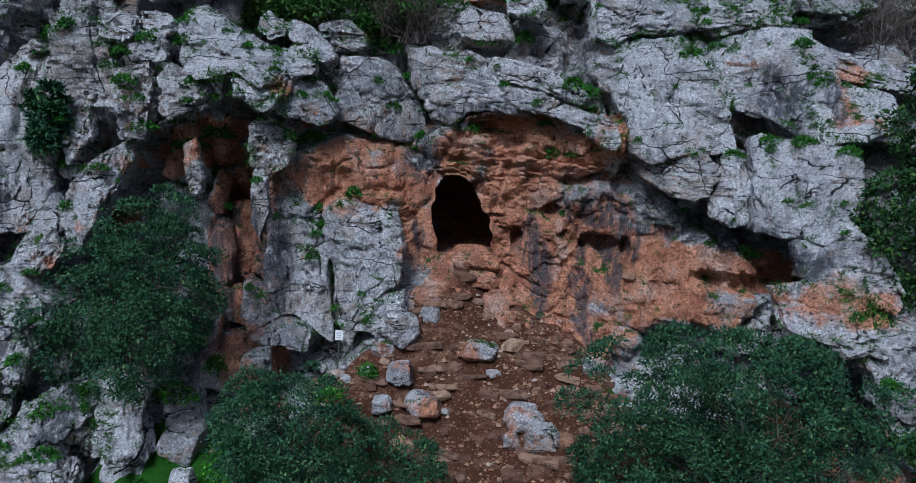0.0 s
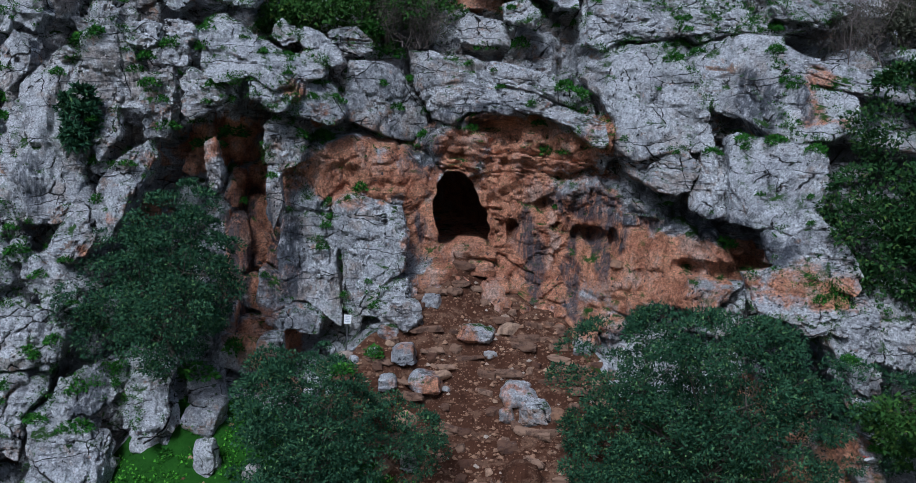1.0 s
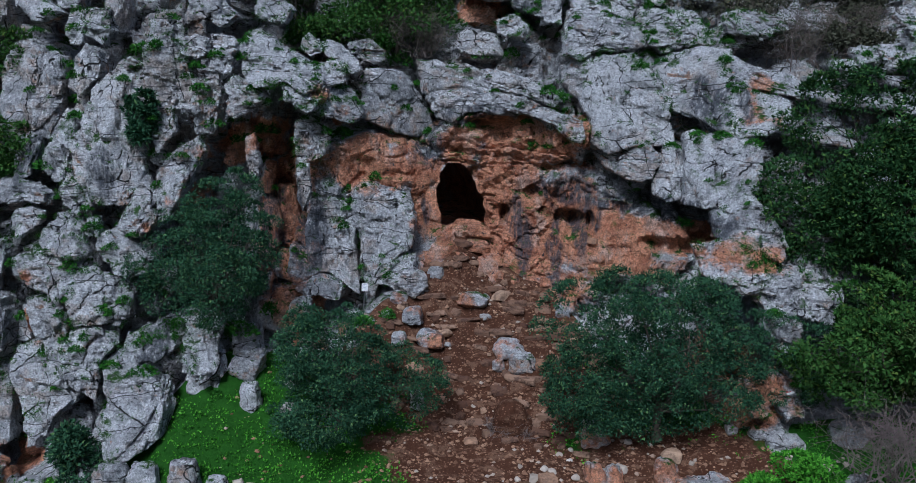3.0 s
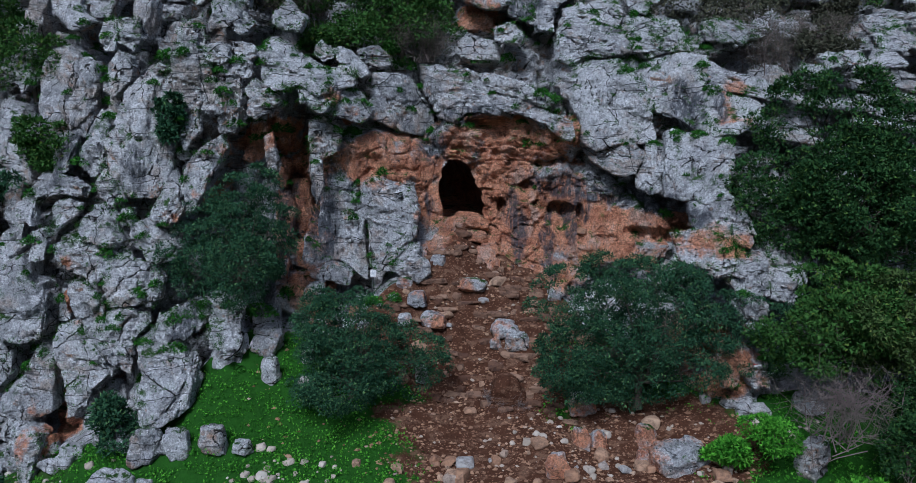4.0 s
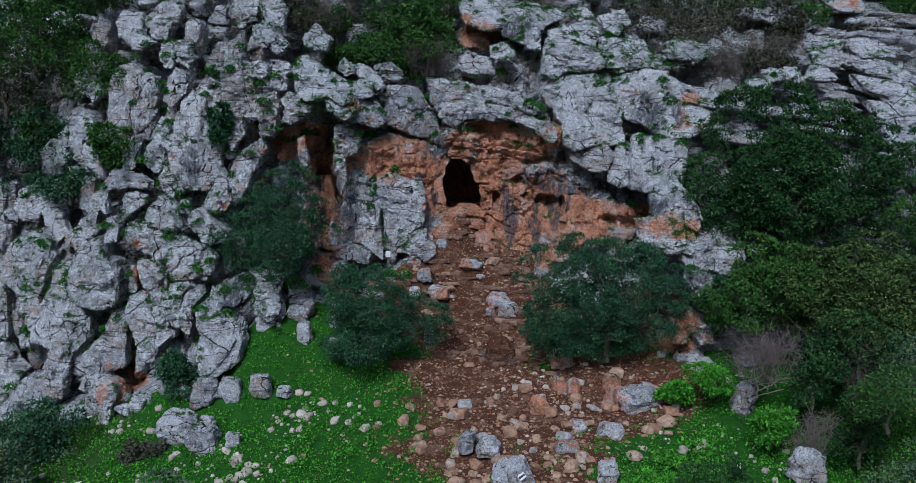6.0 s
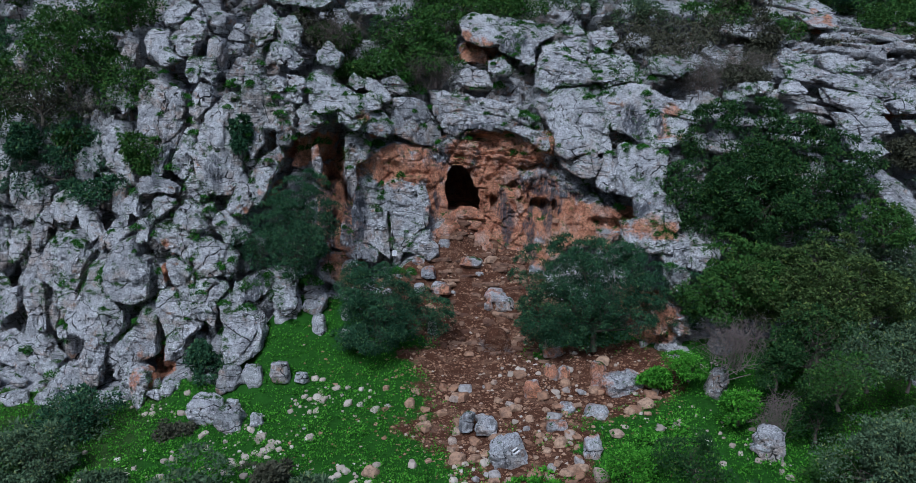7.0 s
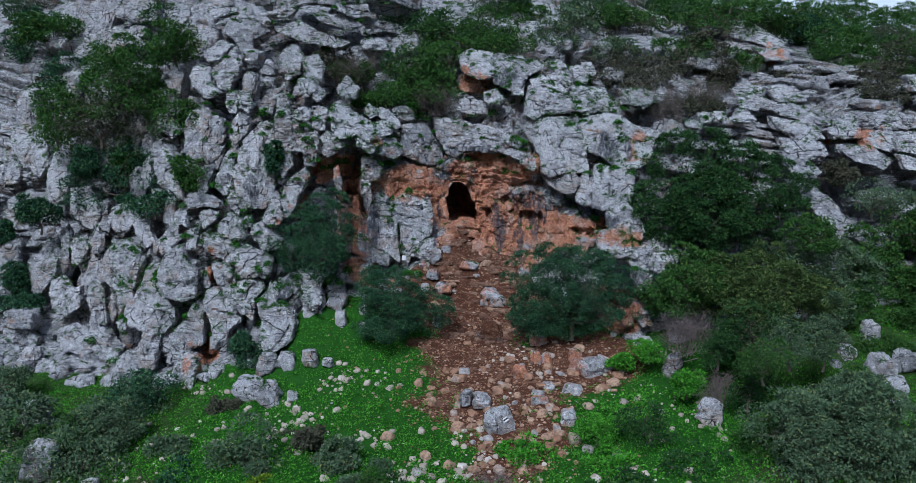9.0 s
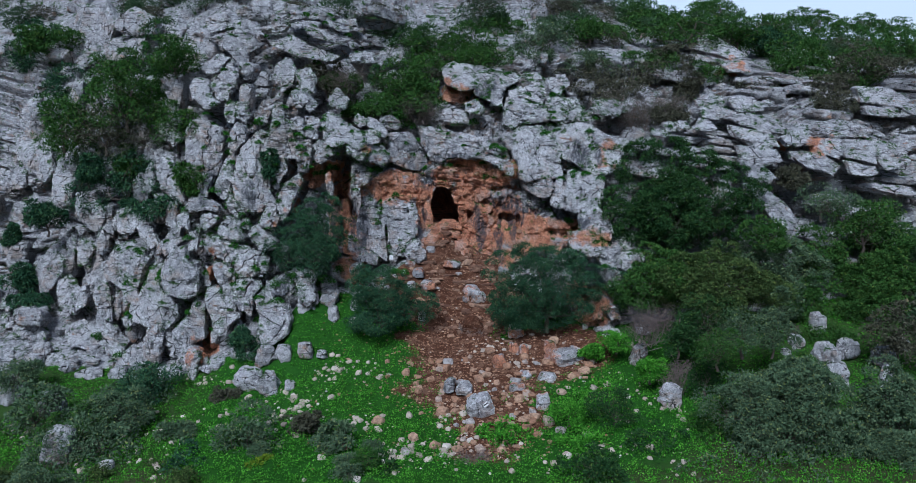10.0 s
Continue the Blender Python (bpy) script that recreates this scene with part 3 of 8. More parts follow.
def rock_points(w, d, h, lean, taper, seed, n, square=7.0, cuts=8, joint=1.0):
    """A jointed limestone block, about its middle: squared, cut by planes, tapered, leaning, with bedding grooves and pits."""
    if n not in BLOCKS:
        BLOCKS[n] = block(n)
    v, f = BLOCKS[n]
    r = np.random.RandomState(seed)
    p = v / (np.sum(np.abs(v) ** square, 1) ** (1 / square))[:, None]
    for k in range(cuts):
        a = r.normal(size=3)
        a[1] = -abs(a[1]) * (1.2 if k < 2 else 0.5)
        a /= np.linalg.norm(a)
        off = r.uniform(0.7, 0.97) * (1 + 0.42 * (np.abs(a).sum() - 1))
        over = np.clip(p @ a - off, 0, None)
        p = p - over[:, None] * a
    up = (p[:, 2] + 1) / 2
    p[:, 0] *= 1 + (taper - 1) * up
    p[:, 1] *= 1 + (taper - 1) * 0.5 * up
    half = np.array([w, d, h]) / 2
    p = p * half
    size = min(w, h)
    o = r.uniform(-50, 50, 3)
    nrm = v / np.linalg.norm(v, axis=1)[:, None]
    big = fbm((p + o) / size * 1.1, 3, seed % 97)
    small = fbm((p + o) * 2.2, 5, seed % 89, 0.66)
    thick = max(0.3, size * 0.3)
    dip = r.uniform(-0.12, 0.2)
    layer = (p[:, 2] + dip * p[:, 0] + 0.16 * size * big) / thick + r.uniform()
    whole = np.floor(layer).astype(np.int64)
    bed = layer % 1
    kept = rnd(whole, whole * 0, whole * 0, seed) < 0.5
    shelf = (bed - 0.5) * smooth(0.5, 0.44, np.abs(bed - 0.5))
    bed = np.where(kept, smooth(0.0, 0.1, np.abs(bed - 0.5) * 2), 1.0)
    d1, d2, own = cells((p + o) / (size * 1.15), seed % 83)
    crack = 1 - smooth(0.0, 0.09, d2 - d1)
    out = 0.06 * size * big + 0.07 * small * min(1, size) - joint * (0.03 * size * (1 - bed) + 0.06 * size * crack) + 0.03 * size * joint * shelf
    p = p + nrm * out[:, None]
    c, s = math.cos(radians(lean)), math.sin(radians(lean))
    p = np.stack([p[:, 0] * c + p[:, 2] * s, p[:, 1], -p[:, 0] * s + p[:, 2] * c], 1)
    return p, f


COUNT = [0]


def rock(name, x, y, z, w, d, h, lean=0, taper=0.8, turn=0, parent=None, label="", category="", group="", square=7.0, joint=1.0, fine=0.16):
    """One rock with its middle at x, y, z; lean turns its top to the right, turn spins it about the upright."""
    COUNT[0] += 1
    PLACED.append((x, y, z, w, h))
    n = int(min(28, max(7, max(w, h) / fine)))
    p, f = rock_points(w, d, h, lean, taper, 100 + COUNT[0], n, square, joint=joint)
    back = radians((((COUNT[0] * 0.7548) % 1) - 0.35) * 26) if parent else 0.0
    c, s = math.cos(back), math.sin(back)
    p = np.stack([p[:, 0], p[:, 1] * c + p[:, 2] * s, -p[:, 1] * s + p[:, 2] * c], 1)
    c, s = math.cos(radians(turn)), math.sin(radians(turn))
    p = np.stack([p[:, 0] * c - p[:, 1] * s, p[:, 0] * s + p[:, 1] * c, p[:, 2]], 1)
    me = mesh_of(name, p, f, True, 26)
    weathering(me, p + np.array([x, y, z]), 1.0 if parent else 0.62)
    give(me, "tone", np.full(len(p), (COUNT[0] * 0.61803) % 1))
    ob = part(name, me, LIMESTONE, parent, label)
    ob.location = (x, y, z)
    if not parent:
        tagged(ob, category=category, group=group)
    return ob



# ---- blocks of the cliff, each by its own outline ----
def crag_points(outline, d, sx, sz, seed, n):
    """A jointed limestone block about its middle with the given outline across and up; sx and sz tilt its face back."""
    if n not in BLOCKS:
        BLOCKS[n] = block(n)
    v, f = BLOCKS[n]
    r = np.random.RandomState(seed)
    poly = np.array(outline, float).reshape(-1, 2) * 1.04
    w, h = np.ptp(poly, axis=0)
    size = min(w, h)
    p = v / (np.sum(np.abs(v) ** 9.0, 1) ** (1 / 9.0))[:, None]
    rho = (np.abs(p[:, 0]) ** 9 + np.abs(p[:, 2]) ** 9) ** (1 / 9.0)
    way = np.stack([p[:, 0] * w, p[:, 2] * h], 1)
    way /= np.linalg.norm(way, axis=1)[:, None] + 1e-9
    reach = np.full(len(v), 1e9)
    for a, b in zip(poly, np.roll(poly, -1, 0)):
        e = b - a
        den = way[:, 0] * e[1] - way[:, 1] * e[0]
        den = np.where(np.abs(den) < 1e-9, 1e-9, den)
        k = (a[0] * e[1] - a[1] * e[0]) / den
        u = (a[0] * way[:, 1] - a[1] * way[:, 0]) / den
        reach = np.where((k > 0) & (u > -0.001) & (u < 1.001) & (k < reach), k, reach)
    reach = np.where(reach > 1e8, 0.5 * size, reach)
    q = np.stack([way[:, 0] * reach * rho, p[:, 1] * d / 2, way[:, 1] * reach * rho], 1)
    for k in range(5):
        a = np.array([r.normal() * 0.5, -abs(r.normal()) - 0.6, r.normal() * 0.5 + 0.25])
        a /= np.linalg.norm(a)
        far = np.max(q @ a)
        over = np.clip(q @ a - far * r.uniform(0.72, 0.93), 0, None)
        q = q - over[:, None] * a * np.array([0.35, 1.0, 0.35])
    o = r.uniform(-50, 50, 3)
    nrm = v / np.linalg.norm(v, axis=1)[:, None]
    nrm[:, 0] *= 0.6
    nrm[:, 2] *= 0.6
    big = fbm((q + o) / size * 1.3, 3, seed % 97)
    small = fbm((q + o) * 2.4, 4, seed % 89, 0.66)
    rill = vnoise((q + o) * np.array([4.5, 4.5, 0.7]) + 0.8 * big[:, None], seed % 71)
    thick = max(0.28, size * 0.27)
    dip = r.uniform(-0.1, 0.45)
    layer = (q[:, 2] + dip * q[:, 0] + 0.12 * size * big) / thick + r.uniform()
    whole = np.floor(layer).astype(np.int64)
    bed = layer % 1
    kept = rnd(whole, whole * 0, whole * 0, seed) < 0.55
    groove = np.where(kept, 1 - smooth(0.0, 0.16, np.minimum(bed, 1 - bed)), 0.0)
    step = rnd(whole, whole * 0 + 3, whole * 0, seed) - 0.5
    d1, d2, own = cells((q + o) / (size * np.array([0.62, 0.62, 0.95])) + 0.12 * big[:, None], seed % 83)
    crack = 1 - smooth(0.0, 0.07, d2 - d1)
    e1, e2, bit = cells((q + o) / np.array([0.42, 0.42, 0.3]) + 0.25 * small[:, None], seed % 61)
    chip = smooth(-0.15, 0.25, fbm((q + o) * 0.9, 2, seed % 59))
    m = min(1.0, size)
    out = 0.08 * size * big + 0.07 * small * m + 0.05 * rill * m + 0.13 * m * step + 0.2 * m * (own - 0.5) - 0.1 * m * groove - 0.13 * m * crack
    out = out + chip * m * (0.11 * (bit - 0.5) - 0.05 * (1 - smooth(0.0, 0.1, e2 - e1)))
    q = q + nrm * out[:, None]
    q[:, 1] += sx * q[:, 0] + sz * q[:, 2]
    return q, f[(v[f, 1] < 0.35).any(1)]


def crag(name, x, y, z, sx, sz, outline):
    """One block of the cliff whose face stands at x, y, z, with its outline as steps across and up from there."""
    COUNT[0] += 1
    poly = np.array(outline).reshape(-1, 2)
    w, h = np.ptp(poly, axis=0)
    d = min(2.6, max(0.7, 0.8 * math.sqrt(w * h)))
    PLACED.append((x, y, z, w, h))
    for a, b in zip(poly, np.roll(poly, -1, 0)):
        JOINTS.extend((a + (b - a) * k / 4 * 1.0) * 1.05 + np.array([x, z - 1.5 + 0.07 * (y - 2)]) for k in range(4))
    near = 0.11 if abs(x) < 13 and y < 29 else 0.17
    p, f = crag_points(outline, d, sx, sz, 100 + COUNT[0], int(min(31, max(8, max(w, h) / near))))
    me = mesh_of(name, p, f, True, 24)
    mid = np.array([x, y + 0.4 * d, z])
    weathering(me, p + mid, 0.6)
    give(me, "tone", np.full(len(p), (COUNT[0] * 0.61803) % 1))
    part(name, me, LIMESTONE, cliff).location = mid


crag("rock_block", -8.93, 24.75, 14.64, 0.13, 0.44, (-0.59, 0.38, -0.10, 0.44, 0.53, 0.05, 0.60, -0.30, 0.37, -0.48, -0.31, -0.23, -0.55, 0.03))
crag("rock_block", -8.96, 24.40, 13.92, 0.08, 0.34, (-0.46, 0.49, 0.17, 0.29, 0.43, 0.06, 0.41, -0.36, 0.13, -0.45, -0.33, -0.20))
crag("rock_block", -9.91, 24.42, 14.47, 0.16, 0.31, (-0.52, 0.17, -0.06, 0.52, 0.47, 0.27, 0.47, -0.24, 0.08, -0.50, -0.41, -0.34))
crag("rock_block", -6.90, 24.76, 13.84, 0.21, 0.76, (-1.28, -0.11, -1.34, 0.79, -1.21, 1.26, -0.79, 1.40, 0.14, 0.64, 1.41, -0.07, 1.83, -0.51, 1.68, -0.95, 1.05, -1.13, 0.33, -0.62, -0.25, -0.80, -0.60, -0.80, -1.23, -0.38))
crag("rock_block", -8.11, 24.03, 12.63, 0.02, 0.30, (-0.38, 0.72, 0.65, 0.33, 0.83, 0.08, 0.76, -0.26, -0.22, -0.76, -0.57, -0.51, -0.51, -0.09, -0.75, 0.41))
crag("rock_block", -5.79, 24.25, 12.70, 0.34, 0.71, (-0.75, 0.27, -0.15, 0.54, 0.66, 0.46, 0.65, -0.15, 0.30, -0.58, 0.08, -0.66, -0.68, -0.24))
crag("rock_pillar", -9.44, 23.99, 12.33, 0.07, 0.19, (-0.46, 0.88, 0.37, 1.05, 0.51, 0.38, 0.39, -0.46, 0.23, -1.13, -0.35, -1.05, -0.44, -0.13))
crag("rock_block", -5.81, 26.05, 14.64, 0.41, 0.98, (-0.47, -0.02, -0.16, 0.53, 0.42, 0.08, 0.40, -0.27, 0.02, -0.48))
crag("rock_block", -4.70, 26.35, 14.26, 0.55, 1.00, (-0.69, 0.32, -0.59, 0.72, -0.04, 0.46, 0.53, -0.01, 0.76, -0.49, 0.44, -0.69, -0.10, -0.33, -0.57, 0.03))
crag("rock_slab", -3.72, 27.39, 14.49, 0.69, 0.35, (-0.76, 0.05, -0.52, 0.45, 0.17, 0.56, 0.68, 0.05, 0.73, -0.33, 0.20, -0.52, -0.32, -0.49))
crag("rock_block", -4.92, 25.47, 13.57, 0.52, 0.91, (-0.66, 0.26, -0.21, 0.52, 0.48, 0.23, 0.56, -0.44, -0.08, -0.49, -0.44, -0.14))
crag("rock_block", -2.62, 27.44, 12.34, 0.65, 0.09, (-1.21, 1.19, -1.12, 1.41, -0.15, 1.32, 0.40, 1.15, 0.96, 0.29, 1.44, -0.30, 1.49, -0.99, 0.95, -1.38, 0.01, -1.16, -0.70, -0.77, -1.31, -0.48))
crag("rock_block", -4.61, 25.25, 12.28, 0.70, 0.50, (-0.29, 0.64, 0.02, 0.79, 0.44, 0.48, 0.71, 0.12, 0.81, -0.42, 0.42, -0.68, -0.22, -0.50, -0.84, -0.33, -0.80, 0.19))
crag("rock_block", -5.72, 24.73, 11.03, 0.40, 0.05, (-0.61, 0.58, -0.13, 0.83, 0.51, 0.57, 0.66, -0.05, 0.49, -0.58, -0.17, -0.91, -0.48, -0.55, -0.55, -0.03))
crag("rock_slab", 0.12, 27.35, 12.86, -0.28, 0.35, (-1.78, 1.24, -0.98, 1.32, 0.19, 1.10, 0.77, 0.80, 1.14, 0.12, 2.06, -0.45, 2.78, -0.91, 2.05, -1.00, 1.13, -0.82, 0.38, -0.91, -0.39, -1.29, -0.97, -1.01, -1.47, -0.04))
crag("rock_ledge", 2.42, 26.66, 13.08, -0.30, 0.35, (-1.73, 0.58, -1.16, 0.76, -0.23, 0.45, 0.85, 0.06, 1.55, -0.40, 1.72, -0.59, 1.36, -0.86, 0.48, -0.49, -0.24, -0.20, -1.16, -0.00))
crag("rock_slab", 4.10, 25.45, 11.61, -0.29, 0.35, (-1.23, 0.52, -0.70, 0.61, -0.18, 0.52, 0.84, 0.07, 0.90, -0.54, 0.64, -0.81, 0.14, -0.55, -0.45, -0.02, -1.15, 0.24))
crag("rock_slab", 2.09, 26.49, 12.48, -0.31, 0.35, (-0.84, 0.50, 0.45, 0.30, 0.89, -0.16, 0.79, -0.53, -0.11, -0.34, -0.84, -0.06))
crag("rock_pillar", -5.00, 25.02, 7.09, 0.12, 0.22, (-1.00, 1.79, -0.21, 2.14, 0.34, 1.41, 0.80, 0.78, 0.90, -0.30, 1.18, -1.74, 1.10, -2.27, 0.37, -1.71, -0.52, -1.33, -0.97, -0.61))
crag("rock_pillar", -3.07, 25.25, 7.43, 0.00, 0.22, (-1.07, 1.60, -0.33, 1.78, 1.06, 1.24, 1.24, 0.79, 1.25, -0.11, 1.16, -0.65, 0.70, -1.10, 0.06, -1.72, -0.29, -2.61, -0.67, -1.90, -0.86, -0.47, -1.15, 0.43))
crag("rock_slab", -2.52, 24.60, 5.79, 0.00, 0.40, (-1.00, -0.01, 0.08, 0.50, 0.80, 0.67, 0.82, -0.10, 0.10, -0.52, -0.80, -0.52))
crag("rock_block", 6.32, 25.24, 12.45, -0.31, 0.51, (-2.05, 0.78, -1.38, 1.70, -0.34, 1.77, 0.59, 1.78, 0.89, 1.37, 1.31, 0.64, 1.72, -0.06, 1.80, -0.75, 1.98, -1.25, 1.72, -1.59, 0.54, -1.57, -0.29, -1.87, -1.01, -1.63, -1.20, -0.76, -1.57, 0.13))
crag("rock_slab", 6.64, 24.46, 10.22, -0.67, 0.51, (-1.25, 0.38, -0.46, 0.49, 0.46, 0.78, 0.98, 0.13, 0.70, -0.63, 0.33, -0.81, -0.24, -0.60, -0.82, -0.30))
crag("rock_pillar", 7.89, 23.30, 9.78, -0.90, 0.72, (-0.06, 0.99, 0.29, 1.08, 0.43, 0.29, 0.26, -0.80, -0.13, -0.91, -0.49, -0.72, -0.47, -0.25, -0.28, 0.32))
crag("rock_block", 9.33, 21.84, 10.03, -0.90, 0.79, (-0.78, 1.18, -0.43, 1.43, -0.30, 1.12, 0.48, 1.22, 1.03, 1.16, 1.22, 0.80, 1.09, -0.07, 0.73, -0.79, 0.78, -1.05, 0.10, -1.27, -1.15, -1.28, -1.03, -0.24))
crag("rock_block", 9.83, 19.98, 8.18, -0.52, 0.74, (-0.97, 0.42, -0.26, 0.88, 0.35, 0.92, 0.64, 0.67, 0.83, 0.04, 0.94, -0.45, 0.70, -0.97, 0.28, -0.89, -0.46, -0.59, -1.01, -0.39))
crag("rock_block", 9.15, 24.37, 12.99, -0.70, 0.75, (-1.33, 0.84, -0.58, 1.36, 0.29, 1.48, 1.06, 1.24, 0.77, 0.38, 1.27, -0.31, 0.86, -1.75, 0.38, -1.68, -0.05, -1.20, -0.82, -0.96, -1.27, -0.26))
crag("rock_slab", 11.36, 24.04, 13.33, 0.03, 1.01, (-1.33, 0.67, -0.65, 0.86, 0.04, 0.40, 1.14, 0.14, 1.54, -0.30, 1.55, -0.64, 0.92, -0.72, -0.14, -0.47, -1.05, -0.22, -1.38, 0.04))
crag("rock_block", 10.74, 22.48, 12.06, -0.55, 0.87, (-0.51, 0.97, 0.21, 0.70, 1.01, 0.45, 0.91, -0.33, 0.05, -0.79, -0.72, -0.88, -0.86, -0.18))
crag("rock_ledge", 8.83, 26.68, 15.15, -0.39, 0.99, (-0.89, 0.47, -0.04, 0.53, 1.14, 0.35, 0.93, -0.44, 0.20, -0.50, -1.10, -0.44))
crag("rock_block", 10.15, 26.04, 15.00, -0.27, 1.07, (-0.29, 0.11, 0.22, 0.39, 0.39, 0.18, 0.18, -0.21, -0.36, -0.39))
crag("rock_slab", 9.07, 19.47, 7.07, -0.57, 0.80, (-0.93, 0.40, -0.05, 0.63, 0.91, 0.36, 0.84, -0.37, 0.22, -0.68, -0.85, -0.34))
crag("rock_block", 10.86, 19.12, 6.51, 0.15, 0.54, (-0.71, 0.34, 0.40, 0.56, 0.56, -0.21, 0.11, -0.69, -0.38, -0.30))
crag("rock_block", 10.47, 18.68, 5.54, 0.13, 0.44, (-0.69, 0.80, 0.47, 0.50, 0.56, -0.76, -0.18, -0.73, -0.50, 0.03))
crag("rock_block", -16.61, 26.10, 16.52, -0.14, 0.66, (-0.94, 0.32, -0.66, 1.13, 0.15, 0.90, 0.71, -0.31, 1.37, -0.61, 0.42, -1.03, -0.43, -0.58))
crag("rock_block", -15.46, 26.38, 16.86, 0.00, 0.85, (-0.78, 0.59, -0.29, 0.90, 0.78, 0.12, 0.58, -0.79, -0.13, -0.79, -0.57, -0.18))
crag("rock_pillar", -14.51, 24.82, 15.29, -0.19, 0.52, (-0.46, 0.45, 0.10, 0.73, 0.42, 0.15, 0.30, -0.68, -0.14, -0.68, -0.38, -0.12))
crag("rock_block", -13.63, 24.68, 15.28, -0.10, 0.56, (-0.61, 0.60, 0.26, 0.59, 0.52, -0.26, 0.31, -0.81, -0.32, -0.39))
crag("rock_pillar", -16.35, 24.50, 12.71, -0.33, 0.37, (-1.49, 0.70, -1.11, 1.83, -0.32, 2.09, 1.20, 1.37, 1.54, 0.40, 1.39, -0.68, 1.01, -1.63, 0.19, -1.37, 0.02, -2.85, -0.11, -3.12, -0.54, -2.05, -1.17, -0.69))
crag("rock_pillar", -16.11, 23.44, 10.48, -0.28, 0.55, (-0.37, 0.86, 0.55, 0.60, 0.39, -0.72, -0.19, -0.91, -0.54, -0.21))
crag("rock_block", -13.94, 23.93, 13.65, -0.16, 0.27, (-0.53, 0.27, -0.06, 0.95, 0.62, 0.54, 0.57, -0.27, -0.13, -0.95, -0.57, -0.67))
crag("rock_pillar", -12.82, 23.11, 11.22, 0.10, 0.31, (-1.26, 1.08, -0.40, 2.15, 0.23, 2.69, 0.90, 2.56, 1.08, 1.34, 1.15, -0.26, 1.09, -1.85, 0.60, -2.50, -0.44, -2.35, -1.13, -1.57, -1.38, -0.25))
crag("rock_pillar", -14.62, 23.11, 10.68, -0.19, 0.46, (-0.41, 0.68, -0.07, 1.49, 0.42, 1.08, 0.58, -1.02, -0.18, -1.16, -0.68, -0.65))
crag("rock_slab", -12.17, 23.78, 13.82, 0.11, 0.20, (-0.36, 0.03, 0.04, 0.25, 0.38, -0.05, -0.09, -0.24))
crag("rock_pillar", -10.86, 23.92, 13.27, 0.20, 0.14, (-0.69, 1.18, -0.10, 1.73, 0.29, 1.19, 0.68, 0.66, 0.93, -0.43, 0.80, -1.10, 0.15, -1.10, -0.11, -1.64, -0.63, -1.24, -0.75, 0.11))
crag("rock_block", -11.21, 24.58, 15.18, 0.18, 0.46, (-0.42, 0.39, 0.08, 0.68, 0.48, -0.01, 0.43, -0.43, -0.34, -0.58))
crag("rock_pillar", -11.00, 23.50, 11.38, 0.22, 0.27, (-0.34, 0.52, 0.30, 0.65, 0.44, -0.02, -0.05, -0.82, -0.36, -0.42))
crag("rock_pillar", -10.37, 22.93, 9.67, 0.19, 0.44, (-0.70, -0.17, -0.26, 0.75, 0.60, 1.54, 0.77, 0.87, 0.45, -0.05, 0.02, -1.34, -0.35, -1.46, -0.65, -0.82))
crag("rock_block", -18.74, 24.49, 10.75, -0.32, 0.45, (-1.11, 1.13, -0.53, 1.69, 0.02, 1.41, 0.71, 0.17, 1.23, -1.17, 1.31, -1.70, 0.28, -1.32, -0.65, -0.67, -1.06, 0.43))
crag("rock_block", -19.09, 26.03, 13.79, -0.33, 0.44, (-0.88, 0.67, 0.13, 0.80, 0.98, -0.36, 0.39, -0.92, -0.74, -0.20))
crag("rock_block", -18.98, 26.86, 15.29, -0.34, 0.52, (-0.70, 0.80, 0.38, 0.62, 0.59, -0.86, -0.23, -0.70))
crag("rock_ledge", -16.11, 22.61, 9.17, -0.23, 0.62, (-1.09, -0.07, -0.91, 0.45, 0.14, 0.46, 1.27, -0.03, 1.29, -0.41, 0.15, -0.30, -0.86, -0.45))
crag("rock_block", -13.79, 22.16, 9.07, -0.01, 0.49, (-0.63, 0.20, -0.24, 0.79, 0.44, 0.20, 0.65, -0.43, 0.28, -0.69, -0.43, -0.31))
crag("rock_block", -11.50, 22.14, 8.52, 0.16, 0.46, (-0.71, -0.41, -0.08, 1.12, 0.35, 0.60, 0.68, -0.30, 0.09, -0.87))
crag("rock_block", -17.27, 22.38, 8.30, -0.28, 0.62, (-0.54, 0.02, 0.01, 0.93, 0.31, 0.29, 0.34, -0.46, 0.87, -0.81, -0.27, -0.48))
crag("rock_block", -15.57, 21.87, 8.19, -0.15, 0.57, (-0.57, 0.30, -0.05, 0.56, 0.70, 0.32, 0.50, -0.19, -0.11, -0.69, -0.51, -0.33))
crag("rock_block", -13.95, 21.44, 7.65, 0.02, 0.45, (-0.80, 0.24, -0.35, 0.87, 0.46, 0.62, 0.66, -0.01, 0.97, -0.51, 0.48, -0.76, -0.59, -0.51, -0.84, -0.13))
crag("rock_block", -12.99, 21.64, 7.95, 0.09, 0.46, (-0.24, 0.31, 0.15, 0.31, 0.26, -0.32, -0.18, -0.27))
crag("rock_block", -16.42, 21.39, 6.92, -0.17, 0.46, (-0.39, 0.43, 0.15, 0.64, 0.37, 0.07, 0.31, -0.55, -0.25, -0.56))
crag("rock_block", -18.43, 22.54, 6.74, -0.32, 0.42, (-0.81, -0.36, 0.16, 0.72, 0.78, 0.88, 0.73, 0.10, -0.27, -0.72, -0.89, -0.87))
